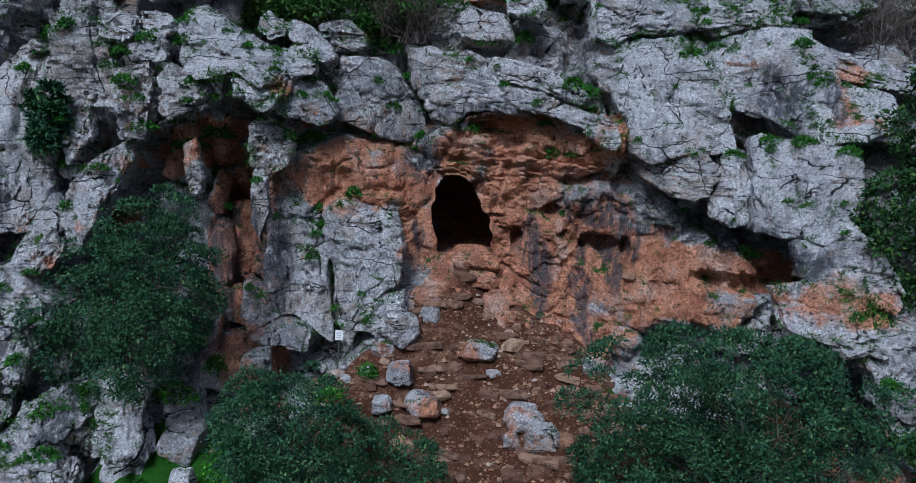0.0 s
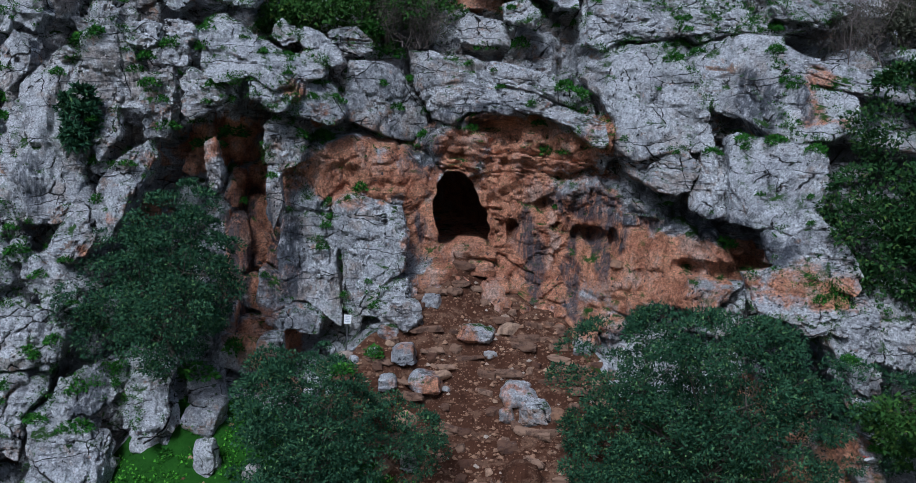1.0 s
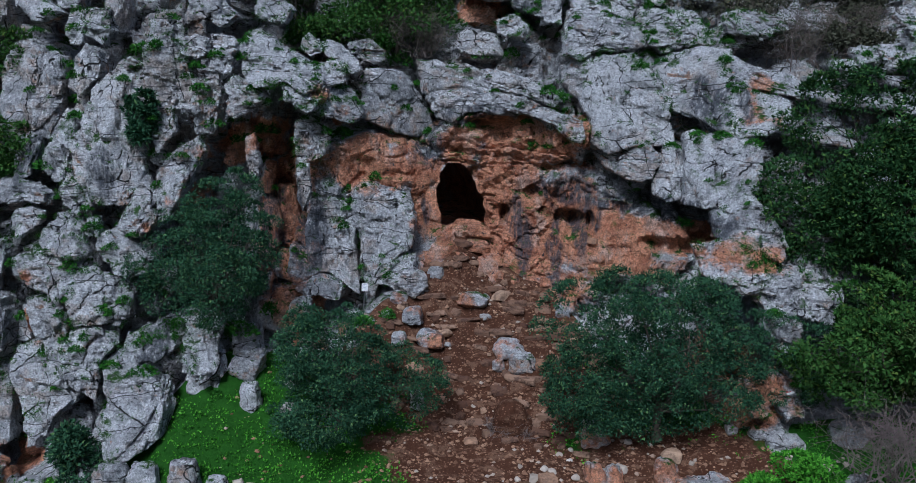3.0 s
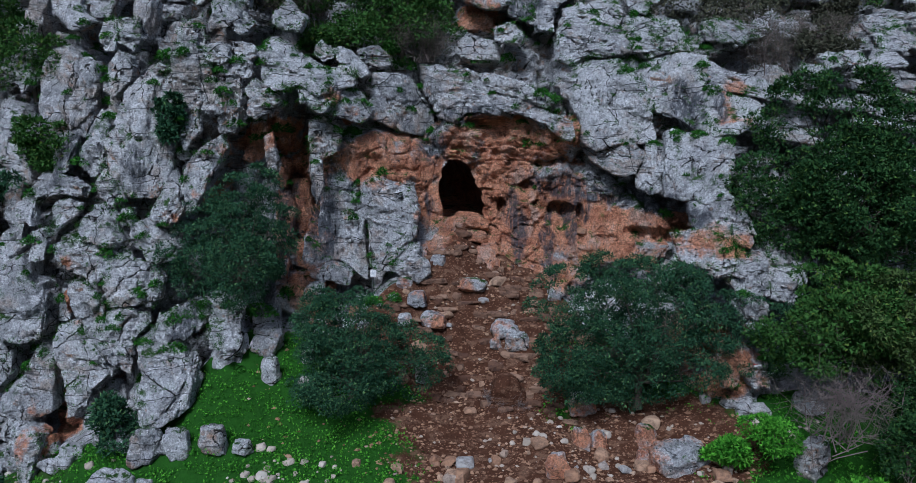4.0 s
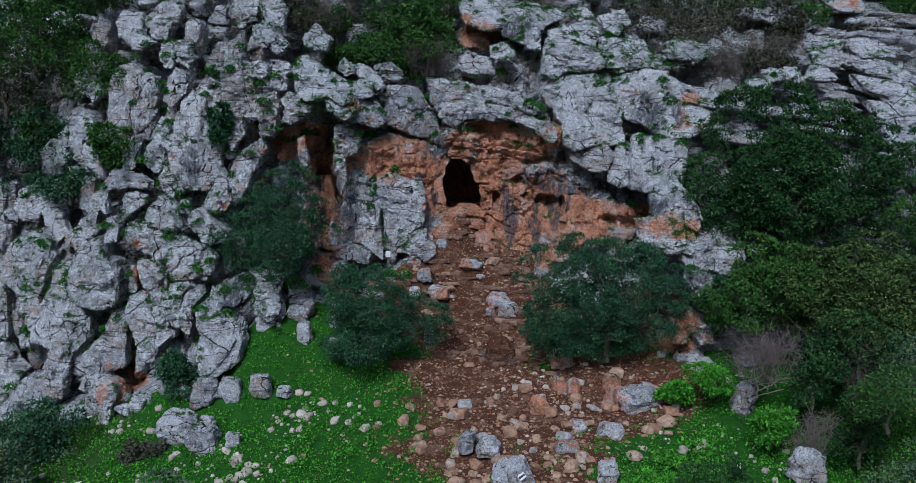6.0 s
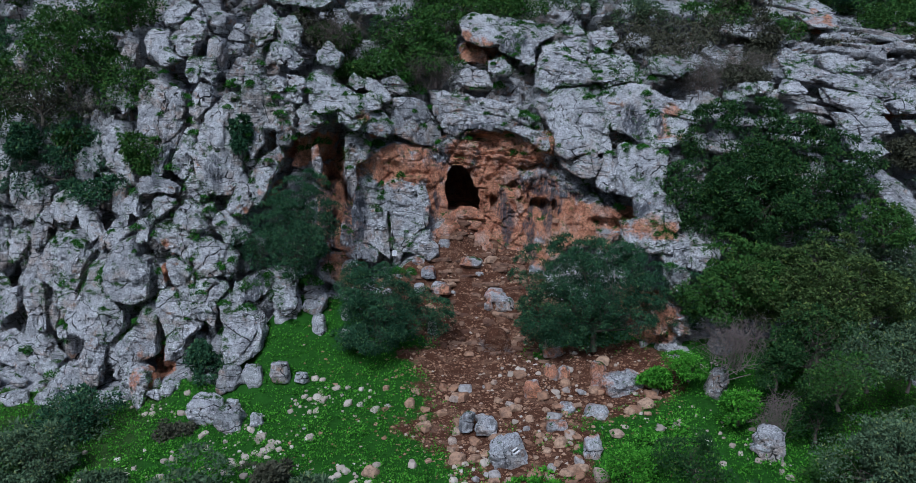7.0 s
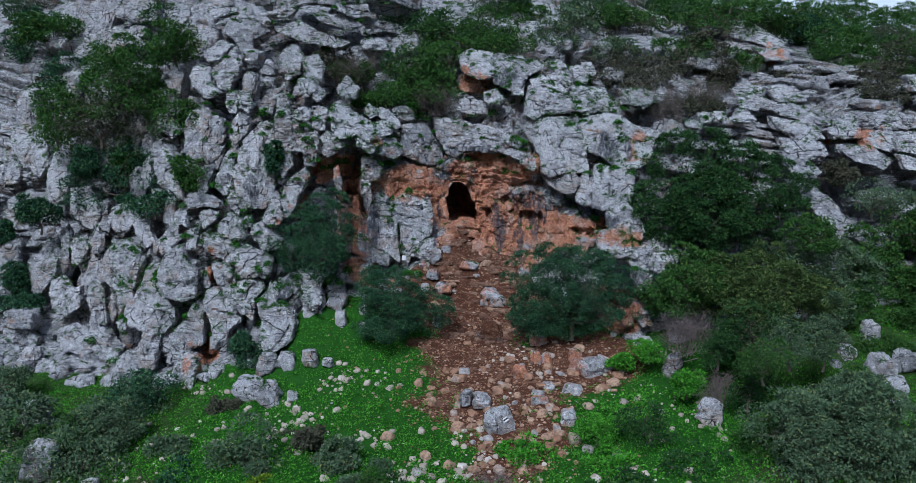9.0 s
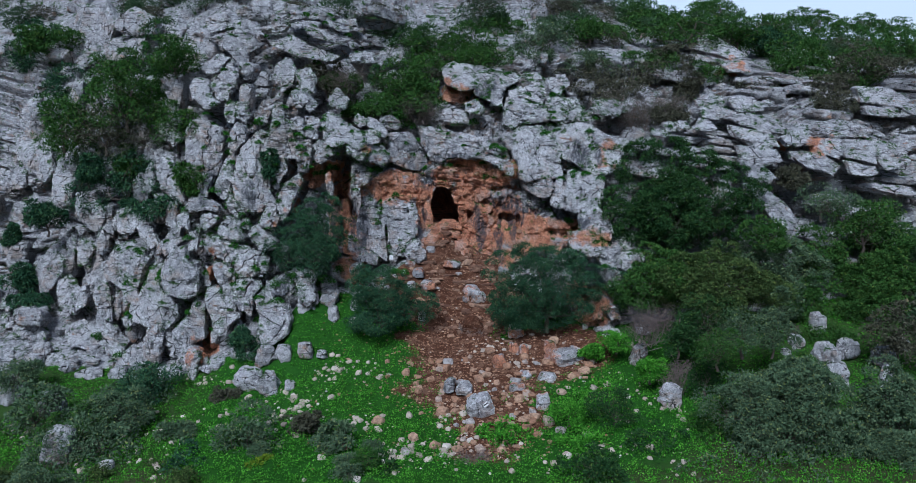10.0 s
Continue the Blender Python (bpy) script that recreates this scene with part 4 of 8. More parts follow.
crag("rock_block", -11.97, 21.35, 6.98, 0.17, 0.42, (-0.81, 0.65, -0.45, 0.89, 0.20, 0.50, 0.88, -0.14, 0.91, -0.64, 0.05, -0.74, -0.74, -0.10))
crag("rock_slab", -14.40, 20.97, 6.49, -0.01, 0.38, (-1.31, 0.52, -0.41, 0.77, 0.66, 0.53, 1.21, 0.15, 0.99, -0.34, 0.53, -1.08, -0.16, -0.59, -1.12, -0.10))
crag("rock_block", -12.92, 20.65, 5.61, 0.10, 0.35, (-0.61, 0.67, -0.25, 0.92, 0.65, 0.65, 0.56, 0.03, 0.74, -0.84, -0.39, -0.81, -0.74, 0.06))
crag("rock_pillar", -11.89, 20.75, 5.44, 0.20, 0.35, (-0.38, 0.69, -0.02, 0.80, 0.43, 0.29, 0.41, -0.34, 0.07, -0.82, -0.30, -0.68))
crag("rock_block", -14.06, 20.31, 4.50, -0.01, 0.27, (-0.98, 1.03, 0.05, 1.16, 0.52, 0.41, 0.54, -0.09, 0.81, -1.57, 0.15, -1.20, -0.55, -0.09))
crag("rock_block", -12.83, 20.01, 3.63, 0.02, 0.37, (-0.72, 1.02, 0.79, 0.77, 0.94, 0.41, 0.59, -0.08, 0.43, -1.39, -0.37, -0.91, -0.82, 0.05))
crag("rock_block", -10.97, 18.86, 2.21, -0.13, 0.80, (-1.24, 1.10, -0.83, 1.67, -0.31, 1.13, 0.21, 1.14, 1.01, 0.42, 1.14, 0.00, 1.11, -0.82, 0.32, -1.35, -0.42, -1.47, -0.67, -0.88, -0.77, 0.15))
crag("rock_block", -17.29, 20.81, 4.79, -0.24, 0.27, (-1.22, 0.74, -0.80, 1.27, 0.36, 1.70, 0.70, 0.82, 1.15, 0.72, 1.34, -0.15, 1.25, -1.15, 0.54, -1.44, -0.50, -1.25, -1.43, -0.54))
crag("rock_block", -19.16, 21.21, 2.72, -0.35, 0.37, (-1.15, 0.78, -0.47, 1.85, 0.25, 1.39, 1.13, 0.70, 1.69, 0.01, 1.65, -0.97, 0.72, -1.06, -0.36, -1.41, -1.39, -1.01, -1.63, -0.53))
crag("rock_block", -16.39, 19.98, 1.60, -0.16, 0.26, (0.26, 1.60, 0.69, 1.24, 0.87, 0.25, 0.78, -0.74, -0.04, -1.15, -1.03, -0.83, -1.33, -0.47, -0.66, 0.18, -0.14, 0.95))
crag("rock_block", -14.42, 19.92, 2.85, -0.12, 0.28, (-1.01, 1.02, -0.34, 1.28, 0.36, 0.68, 0.80, -0.04, 1.23, -0.64, 0.72, -1.14, -0.23, -0.93, -0.81, -0.21))
crag("rock_block", -14.28, 19.51, 1.94, -0.22, 0.40, (-0.86, 0.46, 0.30, 0.64, 0.95, 0.32, 0.52, -0.17, 0.31, -0.77, -0.40, -0.70))
crag("rock_pillar", -19.10, 20.26, 0.26, -0.34, 0.37, (-0.64, 0.30, -0.25, 1.07, 0.21, 1.24, 0.56, 0.42, 0.59, -0.54, 0.20, -1.19, -0.48, -0.90))
crag("rock_block", -16.22, 18.83, -0.29, -0.19, 0.60, (-0.91, 0.92, -0.03, 0.75, 0.61, 0.34, 0.56, -0.09, 0.40, -1.27, 0.07, -0.97, -0.39, -0.15))
crag("rock_block", -14.20, 17.73, -1.43, -0.27, 0.49, (-0.92, -0.42, -0.61, 0.25, 0.29, 0.77, 0.89, 0.39, 1.09, -0.02, 0.05, -0.44, -0.99, -0.86))
crag("rock_block", -12.87, 17.52, -0.88, -0.34, 0.48, (-0.31, 0.21, 0.09, 0.37, 0.34, -0.03, 0.11, -0.38, -0.25, -0.21))
crag("rock_block", -9.01, 20.73, 4.08, 0.17, 0.82, (-1.07, 0.91, -0.18, 0.89, 0.58, 0.98, 0.60, -0.05, 0.74, -1.05, 0.41, -1.32, 0.01, -1.13, -0.50, -0.24, -0.92, 0.45))
crag("rock_block", -10.52, 20.49, 4.11, 0.21, 0.56, (-0.57, 0.48, 0.40, 0.56, 0.59, -0.04, 0.05, -0.72, -0.33, -0.58))
crag("rock_block", -11.28, 20.21, 3.87, 0.16, 0.50, (-0.28, 0.51, 0.10, 0.50, 0.41, -0.22, 0.08, -0.56, -0.33, -0.20))
crag("rock_block", -20.22, 20.35, -1.01, -0.41, 0.36, (-0.80, 0.39, 0.17, 0.76, 0.74, 0.34, 0.70, -0.63, -0.67, -0.58))
crag("rock_block", -21.13, 23.24, 5.21, -0.47, 0.41, (-1.04, 0.41, -0.02, 1.01, 1.21, 0.32, 0.67, -0.76, -0.80, -0.90))
crag("rock_block", -21.13, 22.53, 3.49, -0.47, 0.39, (-0.73, 0.57, 0.70, 0.84, 0.57, -0.59, -0.47, -0.96))
crag("rock_ledge", 11.87, 26.72, 15.55, 0.24, 1.04, (-1.21, 0.02, -0.62, 0.50, 0.35, 0.58, 1.40, 0.38, 0.90, -0.25, 0.16, -0.66, -1.17, -0.44))
crag("rock_slab", 13.67, 27.88, 15.93, 0.23, 1.13, (-0.43, 0.03, 0.00, 0.36, 0.44, 0.21, 0.27, -0.28, -0.38, -0.29))
crag("rock_block", 9.46, 26.50, 15.20, -0.37, 1.04, (-0.40, 0.42, 0.18, 0.61, 0.51, 0.23, 0.41, -0.52, -0.55, -0.44))
crag("rock_block", 15.91, 25.37, 14.27, -0.42, 0.98, (-0.39, 0.26, 0.01, 0.40, 0.45, 0.24, 0.29, -0.33, -0.33, -0.41))
crag("rock_block", 16.65, 25.08, 14.34, -0.44, 0.90, (-0.35, 0.26, 0.33, 0.30, 0.38, -0.19, -0.32, -0.35))
crag("rock_slab", 15.16, 25.21, 13.81, -0.27, 0.99, (-0.42, 0.21, 0.12, 0.29, 0.54, -0.01, 0.33, -0.29, -0.52, -0.14))
crag("rock_ledge", 13.75, 24.61, 13.20, 0.21, 1.04, (-0.38, 0.19, 0.53, 0.20, 0.29, -0.23, -0.50, -0.17))
crag("rock_slab", 18.54, 25.78, 14.27, 0.12, 1.11, (-0.84, -0.17, -0.02, 0.64, 0.42, 0.28, 0.82, -0.16, 0.23, -0.45, -0.61, -0.31))
crag("rock_ledge", 20.12, 27.64, 15.27, 0.21, 1.30, (-1.33, 0.08, -0.42, 0.51, 0.44, 0.27, 1.24, -0.04, 0.60, -0.53, -0.53, -0.23))
crag("rock_slab", 22.45, 29.14, 15.79, 0.10, 1.30, (-0.87, 0.48, 0.23, 0.66, 1.06, 0.16, 0.79, -0.51, -0.86, -0.59))
crag("rock_ledge", 19.50, 28.76, 16.00, 0.22, 1.30, (-0.76, 0.19, 0.37, 0.39, 0.96, 0.23, 0.49, -0.28, -0.76, -0.40))
crag("rock_block", 11.37, 20.30, 8.68, -0.03, 0.54, (-0.81, 0.83, 0.18, 0.59, 0.81, -0.37, 0.50, -0.85, -0.44, -0.38))
crag("rock_block", 13.04, 20.13, 7.15, 0.26, 0.51, (-0.73, 0.87, 0.14, 1.09, 0.95, -0.15, 0.67, -1.09, -0.40, -0.80, -0.97, 0.16))
crag("rock_block", 9.74, 19.07, 6.83, -0.20, 0.68, (-0.69, 0.42, 0.29, 0.67, 0.79, 0.12, 0.46, -0.56, -0.59, -0.59))
crag("rock_block", 11.77, 19.32, 6.34, 0.23, 0.50, (-1.13, 0.56, -0.12, 1.11, 0.91, 0.61, 1.20, -0.23, 0.40, -1.12, -0.63, -0.84, -1.08, -0.14))
crag("rock_block", 10.58, 18.56, 5.04, 0.15, 0.39, (-0.54, 0.94, 0.57, 0.21, 0.63, -0.71, -0.14, -0.69, -0.60, 0.02))
crag("rock_block", 10.51, 17.91, 3.06, 0.11, 0.32, (-0.46, 0.83, 0.39, 0.34, 0.60, -0.58, -0.04, -0.68, -0.51, -0.09))
crag("rock_block", 9.65, 17.78, 2.97, 0.08, 0.31, (-0.37, 0.48, 0.37, 0.47, 0.33, -0.45, -0.29, -0.55))
crag("rock_block", -30.02, 41.01, 22.44, -0.36, 0.43, (-2.22, 0.40, -1.23, 1.92, 1.11, 2.07, 2.18, 0.24, 1.56, -1.74, -0.12, -2.20, -1.69, -1.40))
crag("rock_slab", -30.07, 39.54, 19.68, -0.39, 0.74, (-1.64, 0.08, 0.22, 0.80, 1.62, 1.01, 1.53, 0.25, -0.12, -1.06, -1.41, -0.69))
crag("rock_slab", -25.04, 37.49, 22.51, -0.66, 0.36, (-2.33, 0.29, -0.20, 1.35, 2.05, 0.22, 1.96, -0.95, 0.02, -1.07, -1.93, -0.47))
crag("rock_slab", -24.82, 36.43, 20.39, -0.69, 0.55, (-1.27, -0.11, -0.49, 0.82, 0.77, 0.75, 1.20, 0.01, 0.45, -0.90, -0.86, -0.61))
crag("rock_slab", -27.45, 36.96, 18.47, -0.52, 0.83, (-1.45, 0.45, -0.04, 0.75, 1.34, 0.13, 1.06, -0.82, -1.19, -0.30))
crag("rock_ledge", -39.76, 49.37, 23.99, -0.69, 0.75, (-2.81, 0.37, -1.44, 1.16, 1.43, 0.32, 3.62, -0.14, 1.93, -0.87, -1.93, -0.60))
crag("rock_ledge", -39.22, 45.61, 16.76, -0.90, 1.01, (-4.42, 1.99, -1.86, 2.06, 2.39, 0.92, 3.72, -0.68, 3.56, -1.93, -0.15, -1.96, -2.02, -0.90))
crag("rock_slab", -31.98, 32.97, 11.90, -0.44, 0.61, (-2.55, 1.58, -0.14, 1.38, 1.51, 0.52, 2.18, -0.98, 1.57, -1.85, -0.63, -1.06, -1.87, 0.24))
crag("rock_block", -34.00, 33.41, 10.37, -0.57, 0.52, (-1.51, 1.02, 0.03, 1.38, 1.34, 0.45, 1.52, -0.85, -0.24, -1.38, -0.99, -0.97))
crag("rock_pillar", -28.52, 30.53, 10.51, -0.44, 0.46, (-0.87, 1.72, -0.12, 2.17, 1.16, 0.91, 0.89, -0.79, 0.55, -2.06, -0.52, -2.11, -1.03, -0.01))
crag("rock_block", -25.58, 27.64, 8.23, -0.59, 0.46, (-1.56, 1.12, 0.40, 1.22, 1.39, 0.07, 1.10, -1.53, -0.05, -1.23, -1.36, -0.11))
crag("rock_ledge", -8.50, 30.54, 20.91, 0.64, 1.30, (-1.67, 0.56, 0.32, 0.46, 1.62, -0.17, 0.87, -0.69, -1.18, -0.12))
crag("rock_ledge", -4.74, 34.13, 22.85, 0.90, -0.20, (-2.18, -0.10, -0.08, 0.63, 1.88, 0.10, 1.64, -0.59, -0.53, -0.14, -2.20, -0.52))
crag("rock_ledge", -9.99, 32.40, 22.66, 0.30, 0.92, (-2.17, 0.27, 0.31, 0.62, 2.09, -0.04, 1.28, -0.55, -1.26, -0.41))
crag("rock_ledge", -5.12, 34.66, 22.10, 0.90, -0.20, (-1.47, 0.35, 0.66, 0.33, 1.99, -0.12, 0.20, -0.37, -1.29, -0.28))
crag("rock_block", 1.29, 30.15, 17.92, -0.00, 0.77, (-1.37, 0.64, -0.49, 1.09, 1.04, 0.77, 1.21, -0.90, 0.12, -1.12, -0.95, -0.68))
crag("rock_block", 3.48, 29.78, 17.39, -0.06, 0.91, (-1.14, 1.33, 1.04, 0.96, 1.17, -0.36, 0.46, -1.56, -1.00, -0.79))
crag("rock_block", 8.79, 27.00, 15.42, -0.37, 1.01, (-0.82, 0.94, 0.95, 0.72, 1.19, -0.31, -0.47, -1.12, -0.99, -0.52))
crag("rock_slab", 2.29, 28.28, 15.63, -0.13, 0.69, (-0.69, 0.32, 0.16, 0.53, 0.78, -0.10, 0.34, -0.52, -0.58, -0.31))
crag("rock_ledge", 20.73, 40.57, 21.48, -0.03, 1.30, (-2.16, 0.12, 0.57, 0.67, 2.00, 0.39, 1.14, -0.61, -1.82, -0.44))
crag("rock_slab", 23.07, 39.07, 20.92, -0.17, 1.30, (-2.25, 0.92, -0.40, 1.34, 0.84, 0.76, 2.49, -1.03, 0.97, -1.38, -0.42, -0.74, -1.89, -0.18))
crag("rock_slab", 23.89, 35.50, 19.05, -0.10, 1.30, (-1.67, 0.94, -0.26, 0.32, 1.26, 0.62, 0.92, -0.73, -0.62, -0.58))
crag("rock_ledge", 12.15, 26.89, 15.61, 0.30, 1.04, (-1.24, 0.32, 0.16, 0.62, 1.59, -0.09, 0.38, -0.50, -0.95, -0.50))
crag("rock_slab", 19.70, 27.54, 15.30, 0.21, 1.30, (-0.97, 0.23, 0.35, 0.65, 1.24, 0.02, 0.05, -0.60, -1.00, -0.40))
crag("rock_ledge", 23.23, 26.87, 14.41, 0.04, 1.30, (-2.76, 0.69, -0.59, 0.69, 1.29, 0.07, 2.91, -0.14, 2.17, -0.74, 0.14, -0.54, -1.82, -0.13))
crag("rock_slab", 22.08, 25.41, 13.49, 0.12, 1.20, (-1.46, 0.80, 1.22, 0.39, 1.43, -0.59, -0.16, -0.77, -1.34, 0.01))
crag("rock_ledge", 21.89, 23.93, 12.31, 0.11, 1.09, (-1.42, 0.61, 1.28, 0.40, 1.39, -0.36, -0.03, -0.72, -1.28, -0.15))
crag("rock_slab", 21.18, 22.76, 11.32, 0.11, 1.02, (-0.81, 0.85, 0.67, 0.28, 1.22, -0.46, -0.49, -0.62, -0.85, 0.11))
crag("rock_slab", 25.12, 25.47, 13.46, -0.03, 1.22, (-1.36, 0.03, 0.86, 0.83, 1.10, 0.03, 0.61, -0.55, -1.01, -0.55))
crag("rock_ledge", 28.48, 25.71, 13.96, -0.11, 1.11, (-2.14, 0.32, 0.04, 0.73, 2.44, -0.07, 2.63, -0.46, 0.68, -0.47, -2.08, -0.48))
crag("rock_slab", 26.86, 24.66, 12.88, -0.06, 1.11, (-0.94, 0.48, 1.13, 0.60, 0.50, -0.74, -0.94, -0.44))
crag("rock_slab", 29.15, 24.34, 12.69, -0.07, 0.96, (-1.07, 0.60, 1.21, 0.80, 1.00, -0.17, 0.48, -0.93, -1.13, -0.56))
crag("rock_ledge", 25.75, 23.58, 11.86, -0.00, 1.07, (-1.44, 0.66, 0.57, 0.59, 1.60, -0.28, 0.75, -0.83, -1.01, -0.28, -1.46, 0.10))
crag("rock_ledge", 28.64, 23.18, 11.39, -0.04, 0.91, (-0.89, 0.56, 0.95, 0.18, 1.12, -0.38, -0.85, -0.38))
crag("rock_block", 31.20, 24.19, 12.31, 0.01, 0.87, (-0.62, 0.98, 1.09, 0.58, 1.02, -0.58, -0.77, -0.95, -1.08, -0.19))
crag("rock_block", 21.68, 20.53, 9.10, 0.08, 0.96, (-1.33, 1.25, -0.33, 1.24, 0.77, 0.35, 1.31, -0.68, 0.56, -1.34, -0.30, -1.00, -1.02, 0.37))
crag("rock_ledge", 32.92, 29.08, 16.36, 0.08, 1.16, (-1.66, 0.69, 0.68, 0.69, 2.15, 0.03, 0.93, -0.84, -1.79, -0.41))
crag("rock_ledge", 31.95, 27.53, 15.33, 0.03, 1.12, (-1.07, 0.41, 1.46, 0.19, 0.68, -0.43, -1.18, -0.22))
crag("rock_ledge", 22.58, 29.24, 15.85, 0.09, 1.30, (-1.19, 0.55, 0.88, 0.55, 1.28, -0.53, -0.98, -0.53))
crag("rock_ledge", 20.04, 29.29, 16.21, 0.23, 1.30, (-0.71, 0.39, 1.10, 0.18, 0.68, -0.26, -0.79, -0.39))
crag("rock_block", -5.76, 24.27, 5.71, 0.20, 0.30, (-0.85, 1.21, -0.15, 0.83, 0.30, 0.04, 1.18, -0.34, 1.02, -0.94, -0.37, -0.52, -0.81, 0.18))
crag("rock_block", -10.32, 20.62, 4.23, 0.23, 0.55, (-0.34, 0.57, 0.44, 0.59, 0.68, -0.04, 0.27, -0.55, -0.32, -0.70, -0.66, 0.05))
crag("rock_block", -9.33, 20.06, 3.53, 0.07, 0.90, (-0.23, 0.10, -0.12, 0.45, 0.25, -0.03, 0.20, -0.31, -0.10, -0.31))
crag("rock_pillar", -7.77, 23.80, 10.38, 0.10, 0.15, (-0.29, 0.65, 0.04, 0.90, 0.28, -0.20, 0.20, -0.87, -0.13, -0.70))
crag("rock_pillar", -5.92, 23.99, 9.32, 0.27, 0.29, (-0.22, 0.84, 0.19, 0.75, 0.30, -0.19, 0.00, -1.02, -0.25, -0.51))
crag("rock_block", -28.89, 27.77, 4.07, -0.54, 0.53, (-1.24, -0.28, -0.58, 1.38, 0.19, 1.77, 1.15, 0.73, 1.19, -0.25, 0.11, -1.72, -0.59, -1.60))
crag("rock_block", -26.83, 25.57, 2.41, -0.54, 0.52, (-1.18, 0.83, -0.41, 1.10, 0.84, 0.27, 0.88, -1.22, -0.29, -0.80))
crag("rock_block", -25.71, 26.39, 5.43, -0.61, 0.46, (-0.87, 0.63, 0.11, 0.87, 0.87, 0.27, 0.48, -0.74, -0.30, -1.02))
crag("rock_pillar", -27.16, 27.58, 5.87, -0.59, 0.46, (-0.57, 0.55, -0.07, 1.00, 0.58, -0.16, 0.43, -0.96, -0.40, -0.44))
crag("rock_block", -25.60, 24.82, 2.39, -0.56, 0.47, (-0.87, 0.26, 0.39, 0.77, 0.73, -0.32, -0.15, -0.80))
crag("rock_block", -21.74, 23.47, 4.88, -0.51, 0.41, (-1.76, -0.13, -0.80, 1.09, 0.38, 1.56, 1.40, 1.07, 1.31, -0.43, 0.72, -1.59, -0.28, -1.32, -1.59, -0.69))
crag("rock_block", -20.13, 23.52, 7.07, -0.42, 0.44, (-0.84, 0.55, -0.42, 0.95, 0.34, 0.42, 0.91, -0.67, 0.25, -0.89, -0.52, -0.19))
crag("rock_block", -22.06, 25.05, 7.76, -0.53, 0.48, (-0.90, 0.66, 0.08, 0.91, 0.95, -0.00, 0.56, -0.79, -0.43, -0.86))
crag("rock_pillar", -23.57, 23.66, 2.62, -0.56, 0.41, (-0.83, 1.05, -0.26, 1.49, 0.52, 0.62, 0.92, -1.38, 0.10, -1.30, -0.78, -0.09))
crag("rock_block", -20.49, 21.77, 2.44, -0.43, 0.38, (-0.45, 0.51, 0.22, 0.75, 0.55, -0.50, 0.12, -0.72, -0.52, -0.23))
crag("rock_pillar", -18.97, 21.31, 3.18, -0.34, 0.38, (-0.80, 1.37, -0.19, 2.52, 0.41, 1.45, 0.26, 0.52, 1.45, -1.02, 0.87, -1.78, -0.67, -1.35, -1.02, 0.26))
crag("rock_pillar", -18.88, 20.22, 0.42, -0.33, 0.37, (-0.50, 0.89, 0.21, 1.12, 0.60, 0.43, 0.30, -1.18, -0.49, -0.90))
crag("rock_block", -22.43, 21.87, -0.05, -0.51, 0.39, (-1.26, 0.81, -0.31, 1.11, 0.51, 0.29, 1.26, 0.02, 0.89, -1.10, -0.61, -0.58))
crag("rock_slab", -20.53, 20.49, -1.05, -0.43, 0.36, (-1.03, 0.65, 0.76, 1.03, 1.57, 0.23, 0.24, -1.00, -1.36, -0.83))
crag("rock_slab", -25.32, 23.47, -0.03, -0.51, 0.46, (-1.32, 0.41, 0.01, 0.86, 1.11, 0.33, 1.03, -0.78, -0.78, -0.64))
crag("rock_slab", -29.81, 24.97, 0.07, -0.37, 0.78, (-0.93, 0.07, -0.39, 0.64, 0.77, 0.20, 0.87, -0.49, -0.49, -0.43))
crag("rock_block", -28.61, 24.54, -0.14, -0.39, 0.68, (-0.74, 0.34, -0.09, 0.68, 0.78, -0.07, 0.55, -0.61, -0.53, -0.36))
crag("rock_slab", -31.05, 27.79, 2.57, -0.43, 0.69, (-0.91, -0.06, 0.53, 0.51, 0.74, -0.12, -0.51, -0.41))
crag("rock_slab", -31.70, 27.08, 1.62, -0.38, 0.79, (-0.84, 0.16, 0.04, 0.59, 1.01, 0.10, 0.21, -0.50, -0.58, -0.49))
crag("rock_block", -21.12, 21.76, 1.54, -0.46, 0.37, (-0.66, 0.02, 0.24, 0.48, 0.61, -0.03, -0.14, -0.48))
crag("rock_slab", -18.20, 22.31, 6.45, -0.30, 0.41, (-0.83, -0.18, 0.30, 0.60, 0.95, 0.45, 0.36, -0.13, -0.44, -0.72))
crag("rock_block", -14.84, 29.60, 20.00, 0.43, 0.53, (-0.98, 0.99, -0.43, 1.32, 0.77, 0.85, 1.41, 0.08, 0.67, -0.46, 0.73, -1.32, 0.19, -1.76, -0.26, -0.92, -1.27, -0.10))
crag("rock_block", -16.13, 27.72, 18.61, 0.42, 0.82, (-0.66, -0.03, -0.04, 0.75, 0.82, 0.52, 0.17, -0.64, -0.53, -0.78))
crag("rock_pillar", -15.16, 27.51, 17.91, 0.28, 0.93, (-0.69, -0.15, -0.04, 1.14, 0.55, -0.05, 0.51, -0.89, -0.31, -0.56))
crag("rock_block", -11.24, 27.51, 17.95, -0.37, 0.89, (-0.81, 0.69, 0.01, 1.20, 0.78, 0.45, 0.73, -0.81, -0.09, -1.21, -0.74, -0.37))
crag("rock_block", -9.48, 26.31, 17.51, -0.13, 0.53, (-0.85, 0.64, 0.18, 0.84, 0.64, 0.02, 0.61, -0.99, -0.36, -0.58))
